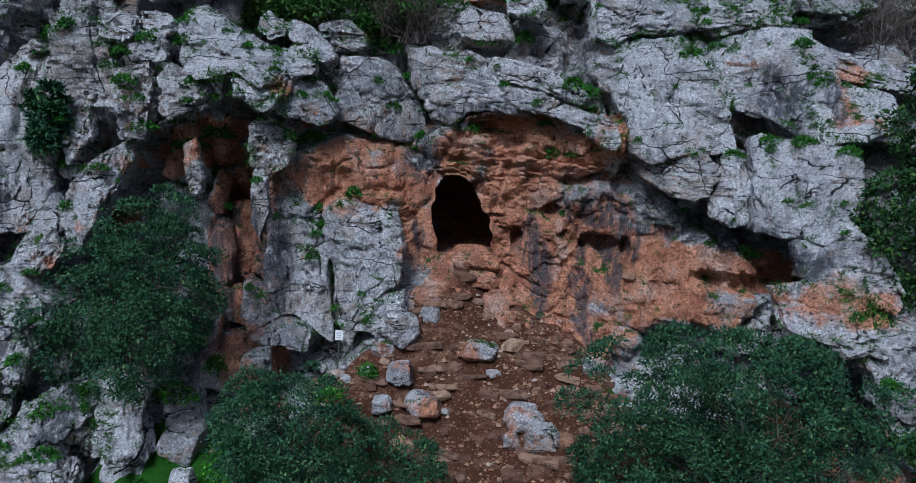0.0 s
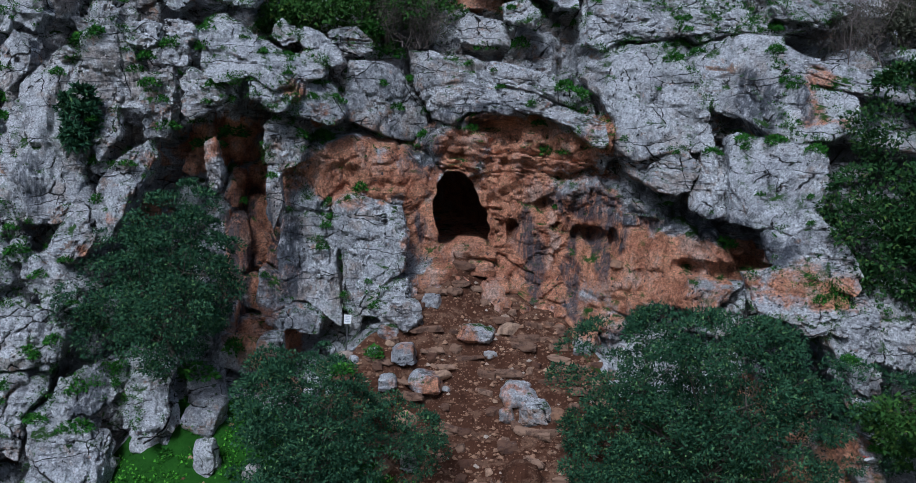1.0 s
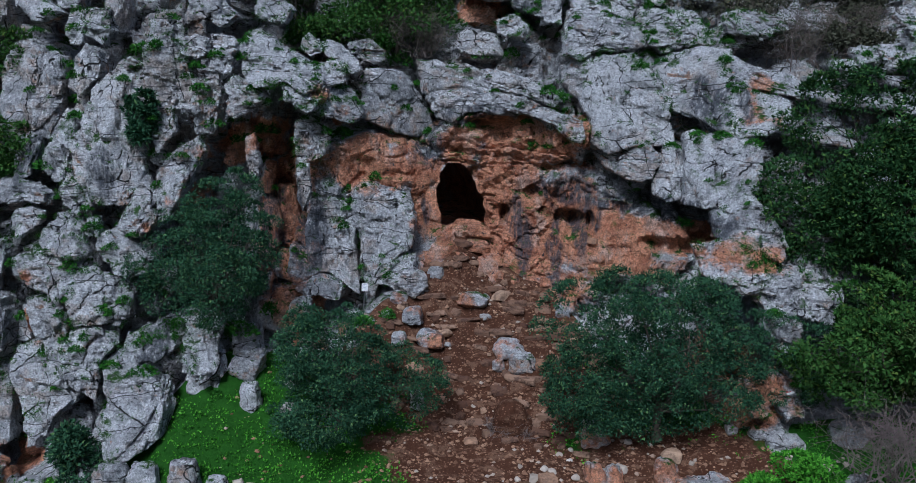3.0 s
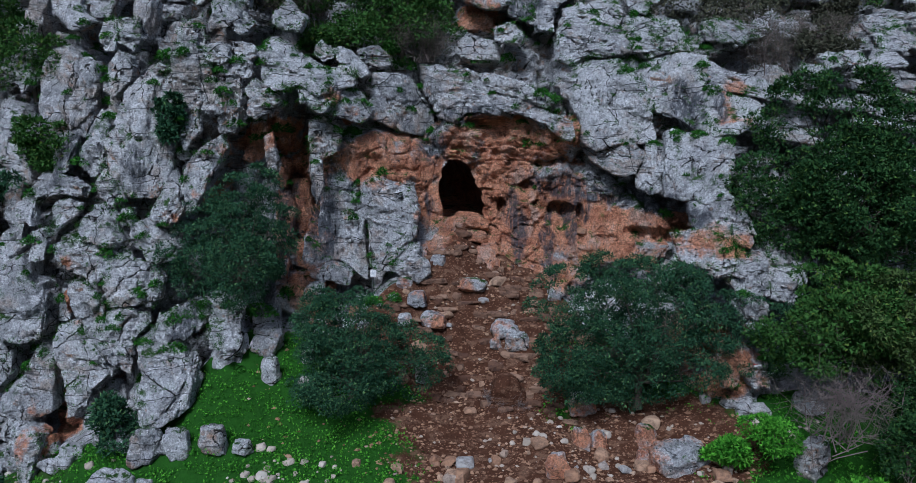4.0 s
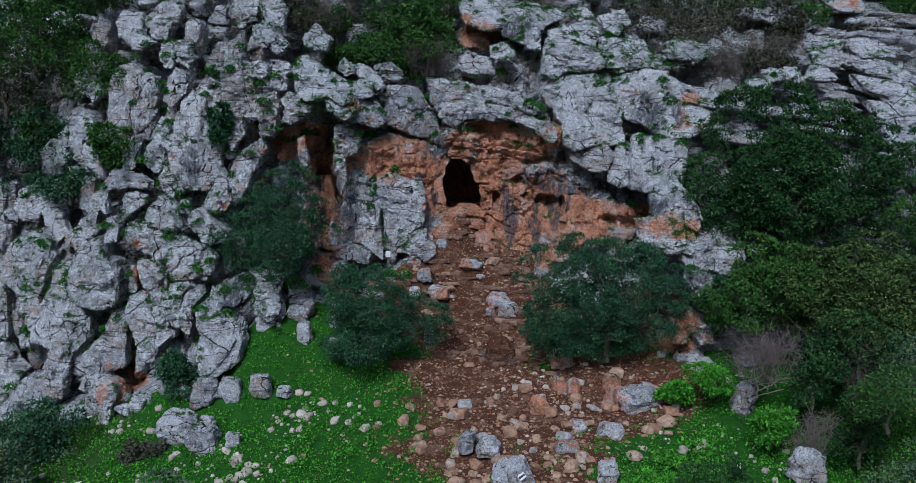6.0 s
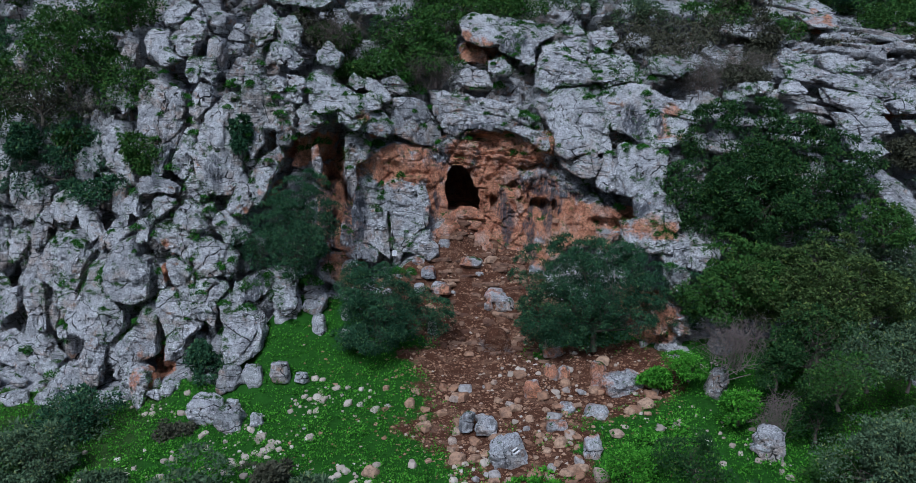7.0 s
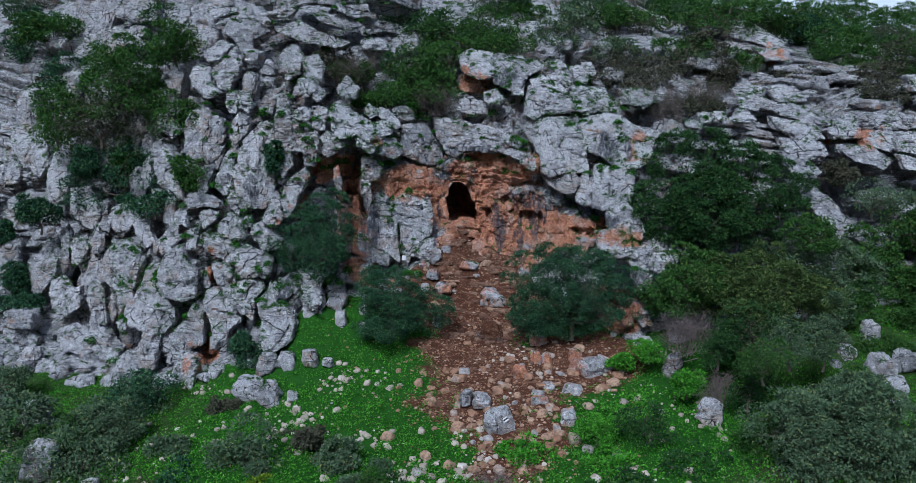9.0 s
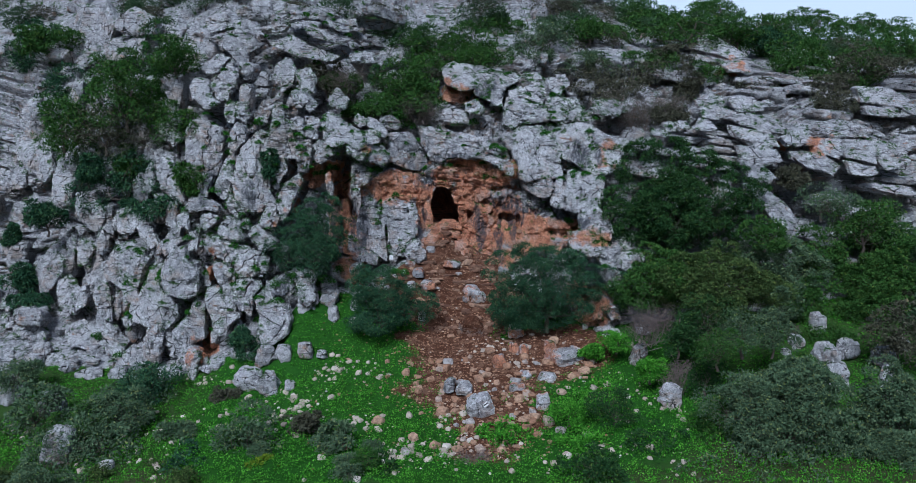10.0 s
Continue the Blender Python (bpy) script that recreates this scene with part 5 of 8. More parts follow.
crag("rock_block", -9.50, 25.47, 16.15, 0.13, 0.50, (-0.88, 0.57, 0.09, 0.77, 0.94, -0.43, 0.37, -0.83, -0.64, -0.23))
crag("rock_slab", -12.38, 29.86, 21.62, -0.08, -0.03, (-1.14, 0.24, 0.18, 0.77, 1.22, 0.02, 0.55, -0.60, -0.74, -0.59))
crag("rock_ledge", -13.72, 29.53, 22.33, 0.11, -0.20, (-1.31, 0.27, 0.35, 0.50, 1.54, -0.08, 0.26, -0.51, -1.15, -0.24))
crag("rock_slab", -11.02, 30.30, 22.38, -0.09, 0.33, (-1.29, -0.06, -0.01, 0.67, 1.30, 0.36, 0.88, -0.29, -0.63, -0.71))
crag("rock_slab", -16.42, 30.17, 21.73, -0.06, 0.49, (-1.03, 0.37, 0.45, 0.80, 1.19, -0.30, -0.07, -0.73, -0.95, -0.42))
crag("rock_ledge", -10.38, 28.96, 19.87, -0.39, 0.98, (-2.77, 1.05, -0.65, 0.88, 1.27, 0.01, 3.09, -0.69, 2.28, -1.10, 0.02, -0.61, -2.41, 0.35))
crag("rock_ledge", -5.89, 33.45, 20.82, 0.90, 0.52, (-1.12, 0.61, 0.99, 0.19, 1.22, -0.40, -0.27, -0.51, -1.11, 0.15))
crag("rock_ledge", -7.52, 31.37, 21.67, 0.90, 0.62, (-1.00, 0.50, 0.59, 0.30, 1.42, -0.17, 0.22, -0.51, -1.16, -0.06))
crag("rock_ledge", -9.29, 32.84, 22.76, 0.38, 0.94, (-1.01, 0.26, 0.45, 0.49, 1.15, -0.11, 0.12, -0.50, -0.95, -0.22))
crag("rock_slab", -6.06, 31.85, 19.36, 0.90, 1.22, (-1.03, 0.07, -0.47, 0.58, 0.79, 0.33, 1.05, -0.28, -0.37, -0.59))
crag("rock_block", -7.33, 26.17, 16.11, 0.43, 0.60, (-0.68, 0.02, -0.15, 0.84, 0.67, 0.03, 0.50, -0.58, -0.27, -0.58))
crag("rock_block", 3.23, 29.86, 17.48, -0.03, 0.86, (-0.27, 0.70, 0.51, 0.63, 0.44, -0.58, -0.19, -0.80, -0.61, 0.02))
crag("rock_pillar", 4.00, 29.26, 16.89, -0.12, 0.96, (-0.24, 1.31, 0.37, 1.12, 0.47, -0.22, 0.33, -1.19, -0.41, -1.09, -0.49, -0.05))
crag("rock_slab", 5.91, 27.19, 15.26, -0.05, 0.90, (-1.13, 1.03, -0.67, 1.19, 0.04, 0.87, 0.60, 0.55, 1.62, 0.48, 1.78, -0.07, 1.46, -0.74, -0.12, -0.67, -0.88, -1.11, -1.43, -0.82))
crag("rock_block", 6.82, 28.88, 16.72, -0.05, 1.09, (-0.72, 0.26, -0.19, 0.76, 0.71, 0.59, 0.63, -0.25, 0.32, -0.90, -0.37, -0.51, -0.80, -0.41))
crag("rock_slab", 5.52, 28.92, 16.67, -0.07, 1.10, (-0.64, 0.15, 0.16, 0.48, 0.58, 0.20, 0.51, -0.36, -0.54, -0.35))
crag("rock_block", 8.22, 27.60, 15.77, -0.29, 1.02, (-0.52, 0.86, 0.31, 0.67, 0.78, 0.17, 0.48, -0.75, -0.48, -0.73, -0.66, -0.10))
crag("rock_block", 8.37, 29.39, 17.19, -0.24, 1.16, (-0.58, 0.49, 0.04, 0.64, 0.64, -0.07, 0.22, -0.73, -0.43, -0.31))
crag("rock_block", 9.03, 29.77, 17.56, -0.27, 1.23, (-0.55, 0.48, 0.19, 0.45, 0.51, -0.10, 0.25, -0.60, -0.27, -0.35))
crag("rock_block", 5.06, 30.22, 17.71, -0.07, 1.11, (-0.49, 0.52, 0.30, 0.51, 0.88, 0.15, 0.35, -0.36, -0.45, -0.70, -0.62, -0.18))
crag("rock_slab", 6.84, 30.38, 17.86, -0.03, 1.17, (-0.52, 0.37, 0.27, 0.36, 0.80, -0.17, -0.17, -0.41, -0.60, -0.17))

# ---- loose boulders ----
def loose(name, x, y, z, w, d, h, lean=0, taper=0.8, label="", turn=0):
    """A boulder on the ground, sunk a little into it."""
    foot = float(ground_at(x, y)[0])
    low = foot - (0.6 if name == "earth_mound" else 0.22) * h
    top = low + h
    soil = name == "earth_mound"
    text = "rounded red-brown earth mound beside the path" if soil else "weathered grey limestone boulder lying on the slope"
    ob = rock(name, x, y, (top + low) / 2, w, max(d, w * 0.7), top - low, lean, taper, turn, None, label or text, "mound" if soil else "boulder", "" if soil else "boulders below the cliff", 2.2 if soil else 5.0, 0.4 if soil else 1.0, 0.13)
    if soil:
        ob.data.materials[0] = EARTH
    return ob



loose("boulder", -11.14, 17.59, -0.33, 1.34, 0.80, 1.56, 5, 0.7)
loose("boulder", -9.96, 17.28, -0.36, 1.06, 0.62, 1.21, 0, 0.8)
loose("boulder", -10.48, 17.63, 0.31, 0.80, 0.40, 0.58, 0, 0.8)
loose("boulder", -8.63, 17.09, 0.60, 1.00, 0.56, 1.03, 0, 0.8)
loose("boulder", -7.58, 17.01, 0.17, 0.79, 0.40, 0.57, 0, 0.8)
loose("boulder", -7.78, 22.19, 2.87, 1.30, 0.69, 1.21, 0, 0.8)
loose("boulder", -7.17, 19.97, 1.79, 0.84, 0.58, 1.16, 0, 0.8)
loose("boulder", -5.93, 21.01, 5.29, 0.68, 0.52, 1.05, 0, 0.7)
loose("boulder", -7.63, 21.87, 3.83, 0.70, 0.35, 0.57, 0, 0.8)
loose("boulder", -11.88, 16.06, -2.32, 1.91, 0.96, 1.40, 20, 0.7)
loose("boulder", -9.07, 14.29, -2.28, 0.64, 0.37, 0.70, 0, 0.8)
loose("boulder", -10.50, 15.58, -2.07, 0.77, 0.53, 1.05, 0, 0.8)
marked = loose("boulder", 1.95, 11.88, -1.00, 1.79, 0.89, 1.44, -12, 0.75)
loose("boulder", 0.29, 13.93, -0.08, 0.78, 0.46, 0.90, 0, 0.8)
loose("boulder", 2.41, 21.87, 3.09, 1.11, 0.57, 0.95, 0, 0.8)
loose("earth_mound", 1.83, 19.99, 1.07, 1.97, 1.13, 2.13, -5, 0.6)
loose("boulder", 7.51, 16.28, 0.16, 2.16, 1.08, 1.11, 0, 0.8)
loose("boulder", 6.41, 16.66, 0.85, 0.63, 0.36, 0.68, 0, 0.8)
loose("boulder", 11.71, 15.51, -0.53, 1.21, 0.88, 1.76, 12, 0.6)
loose("boulder", 12.35, 10.68, -0.12, 1.50, 0.79, 1.39, 15, 0.7)
loose("boulder", -1.87, 24.42, 4.79, 1.54, 0.77, 1.20, 0, 0.8)
loose("boulder", -1.44, 20.49, 1.62, 0.63, 0.40, 0.80, 0, 0.8)
loose("boulder", 22.01, 11.72, 1.54, 1.85, 0.97, 1.67, 10, 0.7)
loose("boulder", 24.03, 9.56, -1.54, 1.49, 0.97, 1.94, 0, 0.8)
loose("boulder", -23.47, 15.50, -3.82, 1.66, 0.95, 1.80, 0, 0.8)
loose("boulder", -26.85, 17.42, -3.81, 2.07, 1.03, 1.64, 0, 0.8)
loose("boulder", -28.94, 24.61, 0.23, 2.33, 1.16, 1.51, 0, 0.8)
loose("boulder", 5.51, 11.82, -3.35, 0.94, 0.58, 1.15, 0, 0.8)

for x, y, w, h, lean in ((3.3, 15.8, 0.9, 1.0, 0), (6.6, 17.3, 0.9, 1.0, 5), (4.6, 19.0, 1.1, 0.9, 0), (6.1, 14.6, 1.2, 0.6, 8), (4.2, 13.5, 1.0, 0.6, 0), (1.15, 13.7, 1.1, 0.7, 0), (4.3, 17.3, 0.8, 0.9, 0), (4.95, 17.4, 0.7, 0.8, 0), (4.8, 14.9, 0.8, 0.5, 0),
                         (-1.75, 23.3, 0.95, 0.8, 0), (-1.0, 22.7, 1.2, 0.65, 8), (1.95, 22.5, 1.4, 0.75, 12), (-7.5, 21.3, 1.3, 1.1, 10), (-6.0, 23.4, 0.9, 0.8, 0), (-0.9, 25.2, 0.8, 0.5, 0),
                         (-2.2, 22.4, 0.65, 0.5, 0), (0.65, 24.3, 1.4, 0.6, 10), (1.5, 21.9, 0.55, 0.5, 0), (-20.8, 10.1, 2.0, 2.0, 15), (-10.5, 14.9, 1.5, 1.1, 20), (-17.6, 8.4, 0.9, 0.7, 0), (22.4, 14.0, 1.7, 1.5, 15), (23.9, 14.3, 1.4, 1.3, -10), (25.6, 13.4, 1.5, 1.3, 10), (26.9, 14.2, 1.3, 1.0, 0), (21.1, 15.2, 1.0, 1.1, 5), (24.8, 11.6, 0.9, 1.3, 0), (20.3, 14.6, 0.7, 0.6, 0),
                         (27.6, 11.2, 1.6, 1.0, 20), (22.9, 16.2, 1.1, 1.6, 0), (26.2, 16.4, 1.0, 0.9, 0)):
    loose("boulder", x, y, 0, w, w * 0.8, h, lean, 0.75)

# ---- lesser blocks that fill the cliff and the slope above ----
F = np.random.RandomState(21)
placed, OUTLINED = 0, len(PLACED)
while placed < 300:
    fx, fs = (F.uniform(-24, -6) if placed % 5 < 2 else F.uniform(-40, 40)), (F.uniform(2.1, 7.75) if placed % 5 > 1 else 2.05 + 4.6 * F.uniform() ** 1.6)
    at = lofted(np.array([fx]), np.array([fs]))[0]
    if -6.5 < fx < 8.5 and 3.5 < at[2] < 12.5:
        continue
    if at[2] < 12 and 8 < fx < 22 and F.uniform() < 0.6:
        continue
    if fx > 14:
        size = (F.uniform(2.0, 5.0), F.uniform(1.2, 2.2), F.uniform(0.35, 0.85), F.uniform(3, 11), 0.92)
    elif fx < -7 and at[2] < 17:
        tall = F.uniform(0.9, 2.7)
        size = (tall * F.uniform(0.4, 0.7), F.uniform(1.0, 1.8), tall, F.uniform(0, 20), 0.7)
    else:
        wide = F.uniform(1.0, 2.6)
        size = (wide, F.uniform(1.0, 1.8), wide * F.uniform(0.5, 1.0), F.uniform(-5, 20), 0.8)
    if fs < 7 and any(abs(fx - q[0]) < 0.5 * q[3] and abs(at[2] - q[2]) < 0.5 * q[4] for q in PLACED[:OUTLINED]):
        continue
    back = F.uniform(1.0, 2.0) if fs < 6.5 else 0.35
    rock("rock_block", at[0], at[1] + back, at[2], *size, F.uniform(-20, 20), cliff if fs < 7 else hillside, fine=0.3 if fs < 7 else 0.4)
    placed += 1

# ---- broken blocks along the foot of the cliff ----
for k in range(46):
    fx = F.uniform(-32, -8.5) if k < 34 else F.uniform(9, 22)
    at = lofted(np.array([fx]), np.array([F.uniform(1.75, 2.12)]))[0]
    wide = F.uniform(0.5, 1.5)
    rock("rock_block", at[0], at[1], at[2] + wide * 0.1, wide, wide * 0.8, wide * F.uniform(0.6, 1.1), F.uniform(-15, 20), 0.75, F.uniform(-40, 40), cliff, fine=0.16)



# ---- lumps where the earth of the path meets the rock ----
for k in range(54):
    fx = F.uniform(-6.5, 7.5)
    at = lofted(np.array([fx]), np.array([F.uniform(1.86, 2.1)]))[0]
    if abs(fx - 0.3) < 1.3 and at[2] > 6.2:
        continue
    wide = 0.3 + 0.9 * F.uniform() ** 2
    rock("rock_lump", at[0], at[1], at[2] + wide * 0.05, wide, wide * 0.8, wide * F.uniform(0.5, 0.9), F.uniform(-15, 20), 0.75, F.uniform(-60, 60), cliff, fine=0.12)

for x, y, z, w, h in ((-0.55, 26.75, 6.72, 1.0, 0.5), (0.75, 26.6, 6.55, 1.1, 0.5), (0.2, 27.25, 7.02, 1.3, 0.35), (1.35, 26.3, 5.95, 0.9, 0.55), (-1.1, 26.1, 6.1, 0.9, 0.6), (0.1, 26.1, 6.2, 0.8, 0.35), (0.55, 27.1, 7.05, 1.0, 0.5), (1.0, 26.95, 7.0, 0.8, 0.6), (0.0, 27.3, 7.1, 0.9, 0.4), (-0.5, 27.1, 7.05, 0.7, 0.5), (0.5, 28.0, 7.2, 1.4, 0.4)):
    rock("rock_lump", x, y, z, w, 0.9, h, 8, 0.75, 14, cliff, fine=0.1)


# ---- plants ----
SPURGE_LEAF = leaf_material("spurge_leaf", (0.07, 0.13, 0.01), (0.18, 0.26, 0.02), (0.3, 0.36, 0.03))


def tube(points, radii, sides=5):
    """A tapering stem along points."""
    pts = np.asarray(points, float)
    tang = np.gradient(pts, axis=0)
    tang /= np.linalg.norm(tang, axis=1)[:, None] + 1e-9
    ref = np.array([0.31, 0.87, 0.38])
    a = np.cross(tang, ref)
    a /= np.linalg.norm(a, axis=1)[:, None] + 1e-9
    b = np.cross(tang, a)
    ang = np.arange(sides) * 2 * math.pi / sides
    ring = pts[:, None] + (a[:, None] * np.cos(ang)[None, :, None] + b[:, None] * np.sin(ang)[None, :, None]) * np.asarray(radii)[:, None, None]
    n = len(pts)
    k, j = np.meshgrid(np.arange(n - 1), np.arange(sides), indexing="ij")
    q = np.stack([k * sides + j, k * sides + (j + 1) % sides, (k + 1) * sides + (j + 1) % sides, (k + 1) * sides + j], -1).reshape(-1, 4)
    return ring.reshape(-1, 3), q


def join(pieces):
    vs, fs, at = [], [], 0
    for v, f in pieces:
        vs.append(v)
        fs.append(f + at)
        at += len(v)
    return np.concatenate(vs), np.concatenate(fs)


def leaves(r, at, away, long, wide=0.5, droop=0.2):
    """One pointed leaf blade for each place, pointing roughly away."""
    n = len(at)
    d = away + r.normal(size=(n, 3)) * 0.65
    d[:, 2] -= droop
    d /= np.linalg.norm(d, axis=1)[:, None] + 1e-9
    side = np.cross(d, r.normal(size=(n, 3)) + np.array([0, 0, 1.5]))
    side /= np.linalg.norm(side, axis=1)[:, None] + 1e-9
    size = long * r.uniform(0.65, 1.3, n)[:, None]
    low = at + d * size * 0.15
    v = np.stack([low + side * size * wide * 0.55, at + d * size, low - side * size * wide * 0.55], 1).reshape(-1, 3)
    return v, np.arange(n * 3).reshape(-1, 3)


def crown_clumps(r, radii, lobes, clumps, lobe):
    """Middles and outward ways of leaf clumps on an uneven crown of many lobes, and the lobes' middles."""
    radii = np.asarray(radii)
    c = r.normal(size=(lobes, 3))
    c /= np.linalg.norm(c, axis=1)[:, None]
    c *= r.uniform(0.2, 0.78, lobes)[:, None]
    c[:, 2] -= 0.14
    c[:, :2] *= np.where(c[:, 2:] < -0.25, 1.25, 1.0)
    size = r.uniform(0.6, 1.15, lobes) * lobe
    which = r.choice(lobes, clumps * 3, p=size ** 2 / np.sum(size ** 2))
    d = r.normal(size=(clumps * 3, 3))
    d /= np.linalg.norm(d, axis=1)[:, None]
    d = d + 0.5 * c[which]
    d /= np.linalg.norm(d, axis=1)[:, None]
    p = c[which] + d * (size[which] * r.uniform(0.8, 1.05, clumps * 3))[:, None]
    inside = np.zeros(clumps * 3, bool)
    for k in range(lobes):
        inside |= (np.linalg.norm(p - c[k], axis=1) < size[k] * 0.8) & (which != k)
    keep = np.nonzero(~inside | (r.uniform(size=clumps * 3) < 0.36))[0][:clumps]
    return p[keep] * radii, d[keep], c * radii


def tree(name, x, y, z, up, radii, leaf, long, clumps, label, category="tree", group="", seed=1, lobes=20, per=70, puff=0.3, trunk=0.16, bend=0.0, lobe=0.4, wide=0.5, twigs=3):
    """A tree or shrub at its foot x, y, z, with the crown's middle up metres above it: trunk with limbs, and a crown of leaf clumps."""
    r = np.random.RandomState(seed)
    thing = new(name)
    thing.location = (x, y, z)
    mid = np.array([bend, 0, up])
    p, d, c = crown_clumps(r, radii, lobes, clumps, lobe)
    p, c = p + mid, c + mid
    keep = p[:, 2] > 0.1
    p, d = p[keep], d[keep]
    pieces = []
    fork = np.array([bend * 0.3, 0, max(0.25, up - radii[2] * 0.75)])
    pieces.append(tube([(0, 0, -0.25), fork * 0.5 + r.normal(size=3) * 0.05, fork], [trunk * 1.25, trunk, trunk * 0.85], 7))
    for k in range(lobes):
        a, e = fork, c[k]
        m1 = a + (e - a) * 0.35 + r.normal(size=3) * 0.1 * radii[0] + np.array([0, 0, 0.1])
        m2 = a + (e - a) * 0.7 + r.normal(size=3) * 0.09 * radii[0]
        t0 = trunk * r.uniform(0.3, 0.55)
        pieces.append(tube([a, m1, m2, e], [t0, t0 * 0.7, t0 * 0.45, t0 * 0.2], 3))
        for _ in range(twigs):
            near = p[np.argmin(np.linalg.norm(p - (e + r.normal(size=3) * radii * 0.3), axis=1))]
            pieces.append(tube([m2, (m2 + near) / 2 + r.normal(size=3) * 0.08, near], [t0 * 0.3, t0 * 0.2, t0 * 0.08], 3))
    v, f = join(pieces)
    part("trunk", mesh_of("trunk", v, f), BARK, thing)
    many = np.repeat(np.arange(len(p)), per)
    way = r.normal(size=(len(many), 3))
    way /= np.linalg.norm(way, axis=1)[:, None]
    way = way + 0.55 * d[many] + np.array([0, 0, 0.45])
    way /= np.linalg.norm(way, axis=1)[:, None]
    reach = puff * r.uniform(0.7, 1.35, len(p))
    at = p[many] + way * (reach[many] * r.uniform(0.35, 1.0, len(many)) ** 0.6)[:, None] * np.array([1.15, 1.15, 0.8])
    v, f = leaves(r, at, way, long, wide)
    part("crown", mesh_of("crown", v, f, False), leaf, thing)
    return tagged(thing, label, category, group)


def bare_shrub(name, x, y, z, w, h, label, seed=1, stems=26, group="", leafy=None):
    """A leafless shrub of forking grey-brown twigs."""
    r = np.random.RandomState(seed)
    thing = new(name)
    thing.location = (x, y, z)
    pieces, ends = [], []
    for _ in range(stems):
        a = np.array([r.normal() * w * 0.1, r.normal() * w * 0.1, -0.1])
        b = np.array([r.uniform(-0.45, 0.45) * w, r.uniform(-0.35, 0.35) * w, h * r.uniform(0.4, 0.95)])
        m = (a + b) / 2 + r.normal(size=3) * 0.1 * w
        pieces.append(tube([a, (a + m) / 2 + r.normal(size=3) * 0.03 * w, m, b], [0.022, 0.018, 0.013, 0.006], 4))
        for _ in range(9):
            s = m + (b - m) * r.uniform(0.0, 1.0)
            e = s + r.normal(size=3) * np.array([0.13, 0.13, 0.09]) * w + np.array([0, 0, 0.06 * h])
            k = (s + e) / 2 + r.normal(size=3) * 0.035 * w
            pieces.append(tube([s, k, e], [0.009, 0.006, 0.003], 3))
            ends.append(e)
            for _ in range(2):
                g = k + r.normal(size=3) * 0.08 * w
                pieces.append(tube([k, (k + g) / 2 + r.normal(size=3) * 0.02, g], [0.006, 0.004, 0.002], 3))
                ends.append(g)
    v, f = join(pieces)
    part("branchwork", mesh_of("branchwork", v, f), TWIG, thing)
    if leafy:
        many = np.repeat(np.arange(len(ends)), 7)
        at = np.array(ends)[many] + r.normal(size=(len(many), 3)) * 0.1
        v, f = leaves(r, at, np.tile([0, 0, 0.4], (len(many), 1)), 0.07)
        part("foliage", mesh_of("foliage", v, f, False), leafy, thing)
    return tagged(thing, label, "shrub", group)



# ---- trees and shrubs ----

tree("mastic_tree", 6.53, 18.40, 1.66, 3.49, (4.16, 2.31, 3.63), MASTIC_LEAF, 0.105, 540, "rounded dense dark green mastic tree beside the path", "tree", "trees below the cliff", 41, 34, 145, 0.34, 0.14, lobe=0.4, twigs=2, wide=0.45)
tree("mastic_tree", -4.03, 19.20, 1.22, 2.67, (2.93, 2.31, 2.77), MASTIC_LEAF, 0.105, 350, "rounded dense dark green mastic tree beside the path", "tree", "trees below the cliff", 42, 34, 145, 0.34, 0.11, lobe=0.4, twigs=2, wide=0.45)
tree("mastic_tree", -8.58, 21.60, 4.43, 3.07, (2.49, 2.01, 3.19), MASTIC_LEAF, 0.105, 310, "rounded dense dark green mastic tree beside the path", "tree", "trees below the cliff", 43, 34, 145, 0.34, 0.10, lobe=0.4, twigs=2, wide=0.45)
tree("oak_tree", 13.17, 16.80, 3.29, 2.17, (2.75, 2.22, 2.26), OAK_LEAF, 0.15, 295, "fresh green evergreen oak below the rocks", "tree", "trees below the cliff", 44, 40, 100, 0.34, 0.10, lobe=0.35, twigs=2)
tree("carob_tree", 15.22, 20.40, 5.64, 4.24, (5.15, 2.31, 4.41), CAROB_LEAF, 0.15, 620, "large dark green carob tree against the cliff", "tree", "trees below the cliff", 45, 40, 130, 0.42, 0.17, lobe=0.35, twigs=2)
tree("olive_tree", 16.39, 15.20, 3.01, 2.56, (3.64, 2.31, 2.66), BRIGHT_LEAF, 0.15, 414, "olive-green terebinth tree with paler shoots on the slope", "tree", "trees below the cliff", 46, 40, 100, 0.34, 0.13, lobe=0.35, twigs=2)
tree("olive_tree", 21.15, 18.50, 2.37, 2.95, (2.95, 2.31, 3.06), OLIVE_LEAF, 0.15, 390, "grey-green wild olive tree on the slope", "tree", "trees below the cliff", 47, 40, 100, 0.34, 0.11, lobe=0.35, twigs=2)
tree("mastic_shrub", -19.57, 24.13, 8.03, 0.82, (1.81, 1.46, 0.86), MASTIC_LEAF, 0.18, 54, "dark blue-green mastic shrub among the rocks", "shrub", "shrubs on the slope", 48, 12, 54, 0.38, 0.08, twigs=2)
tree("evergreen_oak", -7.33, 28.39, 16.35, 1.05, (1.40, 1.13, 1.09), OAK_LEAF, 0.19, 72, "dense green evergreen oak shrub among the rocks", "shrub", "shrubs on the slope", 49, 10, 54, 0.30, 0.07, twigs=2)
